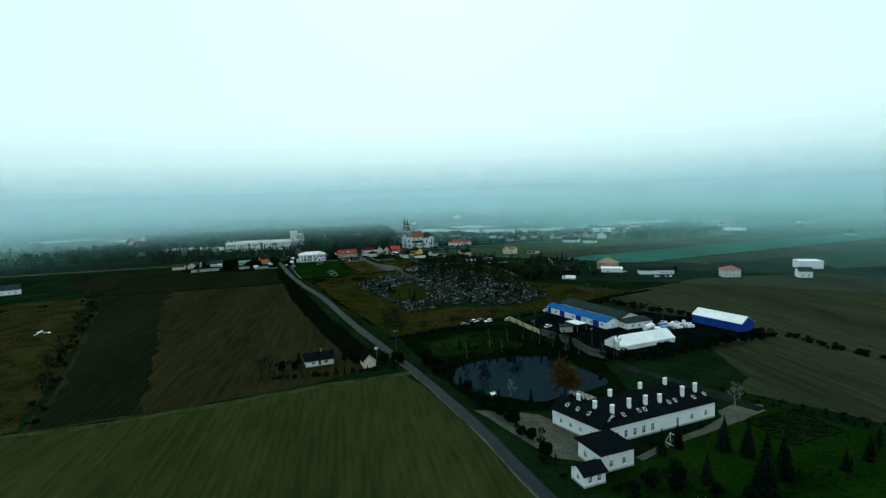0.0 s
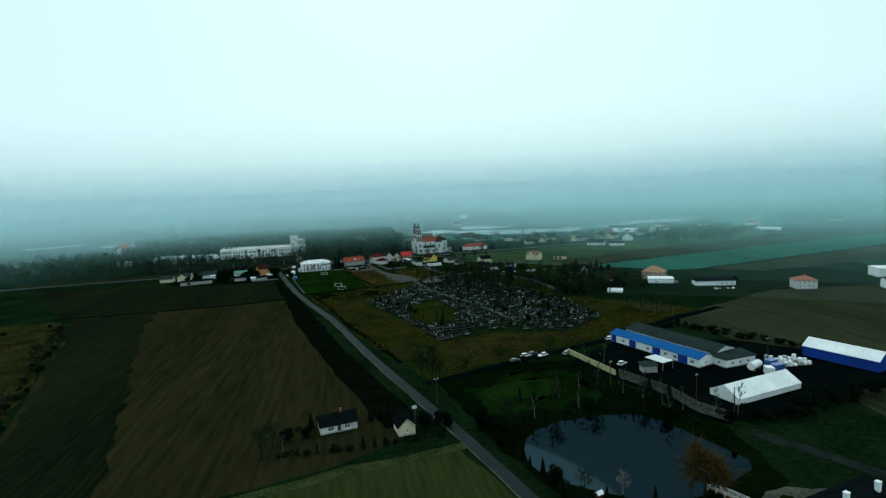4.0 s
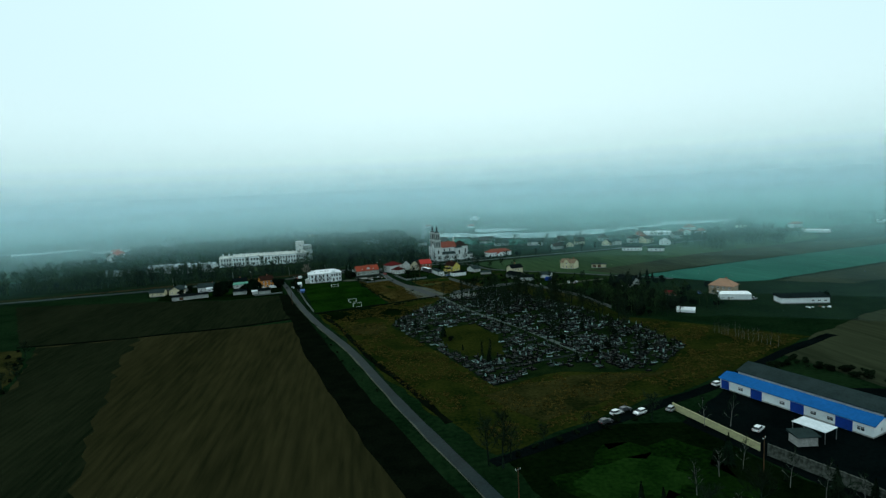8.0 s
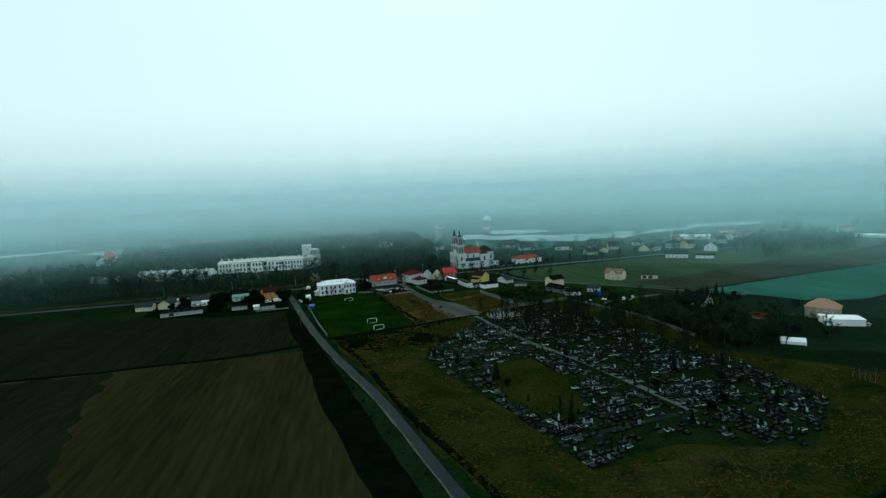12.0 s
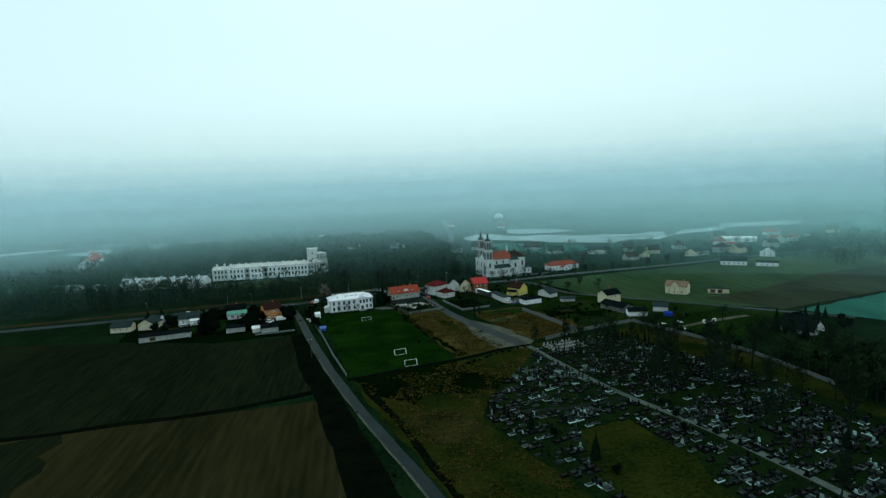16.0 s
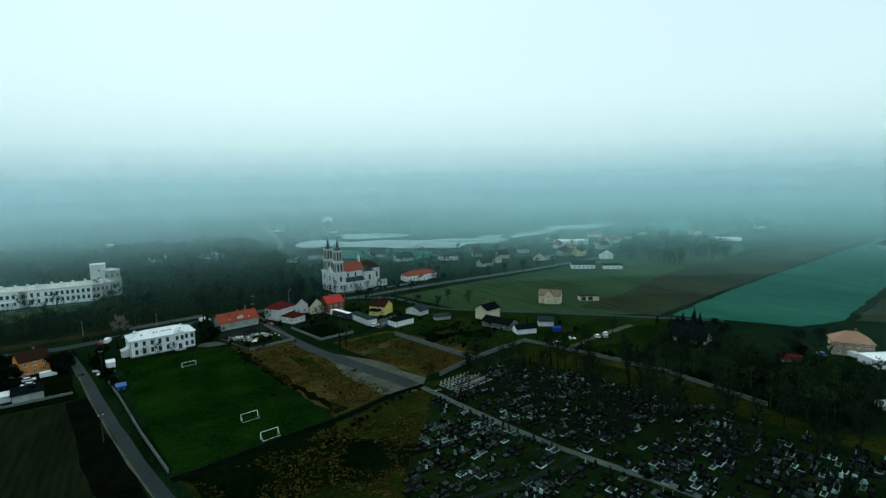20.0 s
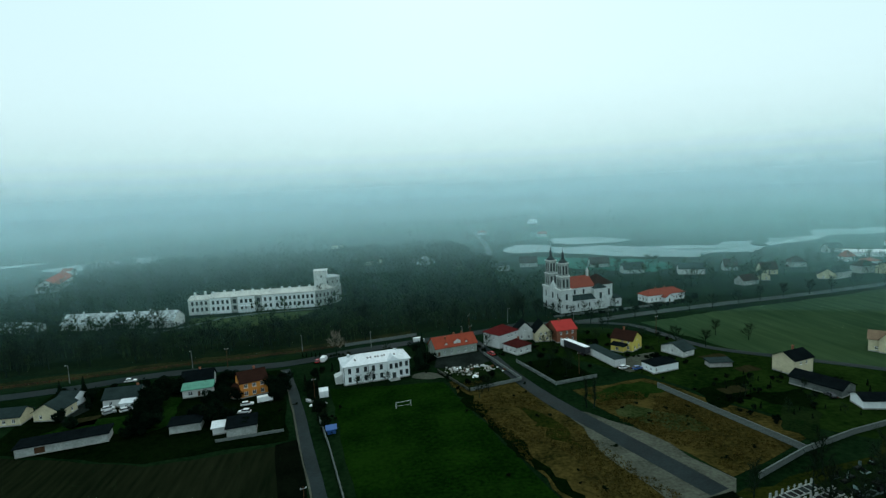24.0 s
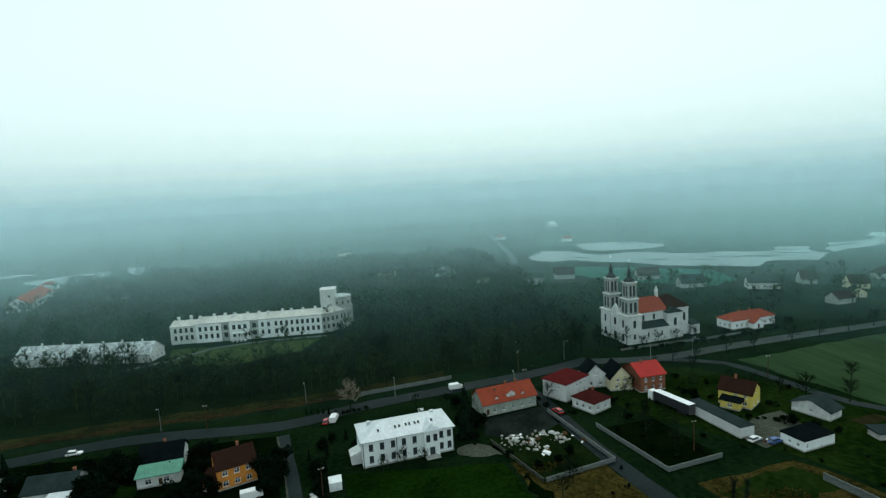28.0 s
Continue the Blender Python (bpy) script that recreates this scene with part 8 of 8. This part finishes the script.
MEADOW = [(52, 288), (89, 301), (134, 317), (172, 334), (196, 346), (180, 362), (150, 398), (147, 350), (119, 325), (88, 334), (62, 327), (49, 372), (32, 424), (40, 442), (62, 472), (70, 488), (58, 484), (35, 477), (-3, 464), (0, 452), (16, 394), (34, 330)]
tufts("meadow_grass", [MEADOW], 9000, M["dry_grass"], "tussocks of dry grass on the meadow", 3, 0.28, 0.10)
tufts("waste_grass", [[(18, 573), (36, 484), (58, 492), (48, 530), (39, 573)], [(62, 534), (75, 499), (96, 506), (86, 548), (60, 552)]], 5200, M["dry_grass"], "tall dry weeds on the waste plots", 4, 0.3, 0.06)
tufts("rough_grass", [[(-72, 226), (-106, 280), (-127, 345), (-147, 430), (-240, 420), (-260, 230)]], 3500, M["dry_grass"], "tussocks of pale grass at the field edge", 5, 0.4, 0.12)

# ---------------------------------------------------------------- graves
rnd = random.Random(7)
spots = []
for i in range(-32, 30):
    for j in range(0, 92):
        if j % 13 == 12 or rnd.random() < 0.27 + 0.6 * max(0.0, noise.noise(Vector((i * 0.16, j * 0.12, 2)))):
            continue
        p = Vector((69, 489)) + AN * (i * 2.75 + (1.6 if i >= 0 else -1.6) + rnd.uniform(-0.25, 0.25)) + AV * (j * 1.85 + rnd.uniform(-0.3, 0.3))
        if inside(p, CEM) and not inside(p, HOLE) and not inside(p, HOLE2) and abs(p.y - 426.5 + (p.x - 60) * 0.02) > 1.6:
            spots.append((p.x, p.y))
GA = math.degrees(math.atan2(AN.y, AN.x))


def stone_shapes(k):
    """Slab and headstone of one kind of grave."""
    r = random.Random(k)
    b1, b2 = bmesh.new(), bmesh.new()
    w, l = r.uniform(0.8, 1.5), r.uniform(1.8, 2.2)
    box(b1, -l / 2 - 0.12, -w / 2 - 0.12, 0, l / 2 + 0.12, w / 2 + 0.12, 0.22, mi=1)
    box(b1, -l / 2 + 0.1, -w / 2 + 0.1, 0.222, l / 2 - 0.1, w / 2 - 0.1, 0.42, taper=0.05)
    h = r.uniform(0.8, 1.3)
    box(b2, l / 2 - 0.42, -w * 0.42, 0.424, l / 2 - 0.16, w * 0.42, 0.6)
    if k % 3 == 0:
        box(b2, l / 2 - 0.34, -0.09, 0.602, l / 2 - 0.22, 0.09, h + 0.7)
        box(b2, l / 2 - 0.335, -0.38, h + 0.15, l / 2 - 0.225, -0.092, h + 0.33)
        box(b2, l / 2 - 0.335, 0.092, h + 0.15, l / 2 - 0.225, 0.38, h + 0.33)
    else:
        box(b2, l / 2 - 0.37, -w * 0.36, 0.602, l / 2 - 0.2, w * 0.36, 0.42 + h, taper=0.12)
    return b1, b2


STONES = []
for k in range(6):
    b1, b2 = stone_shapes(k)
    m1, m2 = bpy.data.meshes.new("slab"), bpy.data.meshes.new("headstone")
    b1.to_mesh(m1)
    b2.to_mesh(m2)
    b1.free()
    b2.free()
    m1.materials.append(M["granite"])
    m1.materials.append(M["kerb_stone"])
    m2.materials.append(M["headstone"])
    STONES.append((m1, m2))
PALE = []
for m1, m2 in STONES[:3]:
    pair = []
    for me in (m1, m2):
        me = me.copy()
        for i in range(len(me.materials)):
            me.materials[i] = M["granite"] if me.name.startswith("slab") and i == 0 else M["plaster_worn"]
        pair.append(me)
    PALE.append(pair)
for j in range(3):
    for i in range(9):
        p = Vector((74, 487)) + AV * (j * 3.6 + 1) + AN * (1.2 + i * 1.9)
        if rnd.random() < 0.16:
            continue
        spots = [q for q in spots if (q[0] - p.x) ** 2 + (q[1] - p.y) ** 2 > 4.4]
        m1, m2 = rnd.choice(PALE)
        g = tagged(new("grave"), "pale terrazzo grave in the rows by the gate", "grave", "pale graves by the gate")
        for nm, me in (("slab", m1), ("headstone", m2)):
            o = new(nm, me)
            o.parent = g
        g.matrix_basis = pose(p.x, p.y, 0.06, 0, 0, GA + 90 + rnd.uniform(-3, 3))
near = [p for p in spots if p[0] < 92 and 336 < p[1] < 402][:150] + [p for p in spots if p[1] > 440 and p[0] < 88][:140]
near_set = set(near)
for x, y in near:
    m1, m2 = rnd.choice(STONES)
    g = tagged(new("grave"), "granite grave with a slab and a headstone", "grave", "graves of the cemetery")
    for nm, me in (("slab", m1), ("headstone", m2)):
        o = new(nm, me)
        o.parent = g
    g.matrix_basis = pose(x, y, 0.06, 0, 0, GA + rnd.uniform(-4, 4) + rnd.choice((0, 0, 180)))
arrays = []
for m1, m2 in STONES:
    vs, fs, ms = [], [], []
    for me in (m1, m2):
        n = len(vs)
        vs += [tuple(v.co) for v in me.vertices]
        fs += [tuple(i + n for i in p.vertices) for p in me.polygons]
        ms += [p.material_index if me == m1 else 2 for p in me.polygons]
    arrays.append((np.array(vs), np.array(fs), np.array(ms)))
allv, allf, allm, n = [], [], [], 0
for x, y in spots:
    if (x, y) in near_set:
        continue
    v, f, mi = arrays[rnd.randrange(6)]
    allm.append(mi)
    a = radians(GA + rnd.uniform(-4, 4) + rnd.choice((0, 0, 180)))
    w = np.stack([v[:, 0] * math.cos(a) - v[:, 1] * math.sin(a) + x, v[:, 0] * math.sin(a) + v[:, 1] * math.cos(a) + y, v[:, 2] * rnd.uniform(0.8, 1.2) + 0.06], 1)
    allv.append(w)
    allf.append(f + n)
    n += len(v)
me = bpy.data.meshes.new("graves")
me.from_pydata(np.concatenate(allv).tolist(), [], np.concatenate(allf).tolist())
me.materials.append(M["granite_mix"])
me.materials.append(M["kerb_mix"])
me.materials.append(M["headstone_mix"])
me.polygons.foreach_set("material_index", np.concatenate(allm).astype(np.int32))
tagged(new("graves", me), "rows of granite graves across the cemetery", "graves", kind="stuff")


# ---------------------------------------------------------------- cars
def car_parts(m, van=False):
    ob = new("van" if van else "car")
    l, w, h = (5.2, 1.95, 2.2) if van else (4.2, 1.72, 1.46)
    bm = bmesh.new()
    if van:
        prof = [(-l / 2, 0.35), (-l / 2, h * 0.97), (l * 0.18, h), (l * 0.34, h * 0.62), (l / 2, h * 0.48), (l / 2, 0.35)]
    else:
        prof = [(-l / 2, 0.35), (-l / 2 - 0.02, 0.82), (-l * 0.36, 0.92), (l * 0.20, 0.92), (l * 0.46, 0.78), (l / 2, 0.6), (l / 2, 0.35)]
    lo = [bm.verts.new((x, -w / 2, z)) for x, z in prof]
    hi = [bm.verts.new((x, w / 2, z)) for x, z in prof]
    bm.faces.new(lo)
    bm.faces.new(hi[::-1])
    for i in range(len(prof)):
        j = (i + 1) % len(prof)
        bm.faces.new((lo[j], lo[i], hi[i], hi[j]))
    bmesh.ops.recalc_face_normals(bm, faces=bm.faces)
    bmesh.ops.bevel(bm, geom=list(bm.edges), offset=0.06, segments=2, affect="EDGES")
    part("body", bm, m, ob)
    if not van:
        bm = bmesh.new()
        solid(bm, [(-l * 0.46, -w * 0.44, 0.9), (l * 0.24, -w * 0.44, 0.9), (l * 0.24, w * 0.44, 0.9), (-l * 0.46, w * 0.44, 0.9), (-l * 0.36, -w * 0.36, h - 0.05), (l * 0.06, -w * 0.36, h - 0.05), (l * 0.06, w * 0.36, h - 0.05), (-l * 0.36, w * 0.36, h - 0.05)],
              [(3, 2, 1, 0), (4, 5, 6, 7), (0, 1, 5, 4), (1, 2, 6, 5), (2, 3, 7, 6), (3, 0, 4, 7)])
        part("windows", bm, M["glass"], ob)
        part("roof", boxed(-l * 0.37, -w * 0.37, h - 0.048, l * 0.07, w * 0.37, h, taper=0.06), m, ob)
    else:
        bm = bmesh.new()
        solid(bm, [(l * 0.195, -w * 0.42, h * 0.985), (l * 0.195, w * 0.42, h * 0.985), (l * 0.345, w * 0.42, h * 0.645), (l * 0.345, -w * 0.42, h * 0.645), (l * 0.185, -w * 0.42, h * 0.975), (l * 0.185, w * 0.42, h * 0.975), (l * 0.335, w * 0.42, h * 0.635), (l * 0.335, -w * 0.42, h * 0.635)],
              [(0, 1, 2, 3), (7, 6, 5, 4), (0, 4, 5, 1), (1, 5, 6, 2), (2, 6, 7, 3), (3, 7, 4, 0)])
        part("windscreen", bm, M["glass"], ob)
    for sx in (-0.31, 0.31):
        for sy in (-1, 1):
            bm = bmesh.new()
            tube(bm, (sx * l, sy * (w / 2 - 0.18), 0.32), (sx * l, sy * (w / 2 + 0.01), 0.32), 0.32, 0.32, 12)
            wh = part("wheel", bm, M["rubber"], ob)
            bm = bmesh.new()
            tube(bm, (sx * l, sy * (w / 2 + 0.012), 0.32), (sx * l, sy * (w / 2 + 0.03), 0.32), 0.2, 0.18, 8)
            part("rim", bm, M["steel"], wh)
    for sy in (-1, 1):
        part("headlight", boxed(l / 2 - 0.02, sy * w * 0.36 - 0.15, 0.55 if not van else 0.7, l / 2 + 0.02, sy * w * 0.36 + 0.15, 0.68 if not van else 0.9), M["glass"], ob)
        part("tail_light", boxed(-l / 2 - 0.03, sy * w * 0.4 - 0.1, 0.6, -l / 2 + 0.01, sy * w * 0.4 + 0.1, 0.8), M["car_red"], ob)
    return ob


CARS = {}
for key, m, van, lab in (("white", M["car_white"], False, "white hatchback parked on the ground"), ("red", M["car_red"], False, "red hatchback parked at the street"), ("silver", M["car_silver"], False, "silver car parked by a house"),
                         ("dark", M["car_dark"], False, "dark car parked in the yard"), ("van", M["car_white"], True, "white panel van parked outside"), ("blue", M["car_blue"], False, "blue car parked by a wall")):
    CARS[key] = (m, van, lab)
made = {}
for key, x, y, turn in (("white", 89.7, 297.8, 20), ("dark", 84, 293, 15), ("white", 96, 296, 200), ("dark", 93, 299, 18), ("white", 130.5, 308.8, 12), ("white", 119.5, 278.5, 30), ("silver", 106, 296, 30),
                        ("white", -52, 571, 8), ("white", -51.5, 564.5, 175), ("van", -46.5, 573, 15), ("white", -100, 579.2, 20), ("silver", -98, 575.5, 35), ("white", -93, 576.5, 30), ("van", -30, 613, 80),
                        ("red", -32.5, 612, 85), ("van", 12, 629, 10), ("silver", -2, 612, 100), ("red", 40, 601, 110), ("white", 84, 571, 20), ("van", 222, 429, 60), ("van", 229, 430, 10), ("blue", 214, 436, 70), ("white", 219, 415.5, 5),
                        ("silver", 163, 497, 60), ("white", 166, 500, 55), ("white", 160, 499, 60), ("blue", 88.5, 569, 10), ("dark", 132, 531, 80), ("white", -105, 608, 5), ("silver", 230, 412, 30)):
    m, van, lab = CARS[key]
    if key not in made:
        made[key] = tagged(car_parts(m, van), lab, "van" if van else "car", "parked vehicles")
        made[key].matrix_basis = pose(x, y, ground_z(x, y), 0, 0, turn)
    else:
        copy_thing(made[key], pose(x, y, ground_z(x, y), 0, 0, turn))

# lorry with a box trailer
lorry = tagged(new("lorry"), "white articulated lorry with a long box trailer", "lorry")
part("trailer", boxed(-9.2, -1.25, 1.1, 4.4, 1.25, 3.84), M["car_dark"], lorry, "dark trailer sides")
part("trailer_roof", boxed(-9.22, -1.27, 3.842, 4.42, 1.27, 3.92), M["tarp_white"], lorry)
bm = bmesh.new()
box(bm, 4.9, -1.2, 0.6, 6.9, 1.2, 3.4, taper=0.08)
cabin = part("cab", bm, M["car_white"], lorry)
part("windscreen", boxed(6.86, -1.0, 2.0, 6.93, 1.0, 2.9), M["glass"], cabin)
part("chassis", boxed(-9.0, -0.5, 0.7, 6.6, 0.5, 1.098), M["steel"], lorry)
for sx in (-7.6, -6.4, -5.2, 4.2, 6.0):
    for sy in (-1, 1):
        bm = bmesh.new()
        tube(bm, (sx, sy * 0.85, 0.5), (sx, sy * 1.2, 0.5), 0.5, 0.5, 12)
        part("wheel", bm, M["rubber"], lorry)
lorry.matrix_basis = pose(74.3, 597.0, 0.05, 0, 0, 107)

# ---------------------------------------------------------------- poles, lamps, scrap
def lamp_post(x, y, h, turn, label="grey street lamp with a curved arm"):
    ob = tagged(new("street_lamp"), label, "street lamp", "street lamps")
    bm = bmesh.new()
    tube(bm, (0, 0, 0), (0, 0, h), 0.12, 0.07, 6)
    part("pole", bm, M["steel"], ob)
    bm = bmesh.new()
    tube(bm, (0, 0, h - 0.05), (1.4, 0, h + 0.3), 0.05, 0.05, 5)
    arm = part("arm", bm, M["steel"], ob)
    part("lamp_head", boxed(1.3, -0.12, h + 0.24, 1.8, 0.12, h + 0.36, taper=0.1), M["white_paint"], arm)
    ob.matrix_basis = pose(x, y, 0, 0, 0, turn)


def power_pole(x, y, h=8.5, turn=0):
    ob = tagged(new("power_pole"), "dark wooden power pole with a cross arm", "power pole", "power poles")
    part("pole", boxed(-0.11, -0.11, 0, 0.11, 0.11, h, taper=0.4), M["timber"], ob)
    part("cross_arm", boxed(-0.7, -0.05, h - 0.6, 0.7, 0.05, h - 0.5), M["steel"], ob)
    for s in (-0.6, 0.0, 0.6):
        bm = bmesh.new()
        tube(bm, (s, 0, h - 0.5), (s, 0, h - 0.2), 0.07, 0.05, 6)
        part("insulator", bm, M["white_paint"], ob)
    ob.matrix_basis = pose(x, y, 0, 0, 0, turn)


for x, y, t in ((-85, 619, -90), (-41, 630, -90), (31, 619, 90), (-130, 613, -90), (60, 650, -60), (90, 636, 90), (110, 640, -90), (-10, 627, -90)):
    lamp_post(x, y, 7.5, t)
for x, y, t in ((-29, 568, 20), (-24, 500, 20), (-70, 616, 0), (38, 640, 40), (49, 262, 20), (106, 261, 30), (124, 243, 30), (170, 268, 0), (66, 570, 10), (137, 655, 0), (35, 620, 15), (119, 610, 0), (127, 231, 0)):
    power_pole(x, y, 8.5, t)
dish = tagged(new("satellite_dish"), "white satellite dish on a pole by the barn", "satellite dish")
bm = bmesh.new()
tube(bm, (0, 0, 0), (0, 0, 5.6), 0.07, 0.06, 6)
part("pole", bm, M["steel"], dish)
bm = bmesh.new()
tube(bm, (0, -0.15, 5.6), (0, 0.1, 5.7), 0.75, 0.35, 12)
part("bowl", bm, M["white_paint"], dish)
dish.matrix_basis = pose(40.5, 248.5, 0)
rnd = random.Random(77)
RUBBLE = []
for k in range(4):
    bm = bmesh.new()
    box(bm, -0.3, -0.2, 0, 0.3, 0.2, 0.3, taper=0.3)
    for v in bm.verts:
        v.co += Vector((rnd.uniform(-0.14, 0.14), rnd.uniform(-0.14, 0.14), rnd.uniform(0, 0.12) if v.co.z > 0.1 else 0))
    me = bpy.data.meshes.new("block")
    bm.to_mesh(me)
    bm.free()
    me.materials.append(M["rubble"])
    RUBBLE.append(me)
for k in range(90):
    cx, cy, sp = rnd.choice(((21.5, 587, 1.6), (24, 585.5, 1.8), (22.5, 584, 1.5), (29, 587.5, 1.8), (27, 582, 1.6), (34, 584, 1.6)))
    ob = tagged(new("rubble_block", rnd.choice(RUBBLE)), "broken pale block on a heap of rubble", "rubble", "heaps of rubble")
    sc = rnd.uniform(0.5, 1.5)
    x, y = rnd.gauss(cx, sp), rnd.gauss(cy, sp * 0.8)
    ob.matrix_basis = pose(x, y, ground_z(x, y), 0, 0, rnd.uniform(0, 360)) @ Matrix.Diagonal((sc, sc, sc, 1))
rnd = random.Random(31)
for cx, cy, n in ((23, 588, 9), (27, 586, 10), (33, 588, 6), (37, 586, 4), (39, 582, 4), (28, 579, 6), (-31, 569, 5), (-27.5, 564, 4), (-124, 342, 4), (-120, 338, 3), (144, 495, 4), (150, 505, 4), (86, 570, 3), (140, 503, 4), (247, 385, 4), (240, 387, 3)):
    for i in range(n):
        ob = tagged(new("scrap_sheet"), "pale crumpled piece of scrap lying on the ground", "scrap", "scattered scrap")
        bm = bmesh.new()
        s = rnd.uniform(0.4, 1.1)
        box(bm, -s, -s * 0.6, 0, s, s * 0.6, s * rnd.uniform(0.12, 0.5), taper=rnd.uniform(0.05, 0.4))
        for v in bm.verts:
            v.co += Vector((rnd.uniform(-0.2, 0.2), rnd.uniform(-0.2, 0.2), rnd.uniform(0, 0.2) if v.co.z > 0.1 else 0))
        part("sheet", bm, rnd.choice((M["tarp_white"], M["white_paint"], M["car_silver"], M["concrete"], M["timber"])), ob)
        ob.matrix_basis = pose(cx + rnd.uniform(-2.2, 2.2), cy + rnd.uniform(-2.2, 2.2), 0.03, 0, 0, rnd.uniform(0, 360))
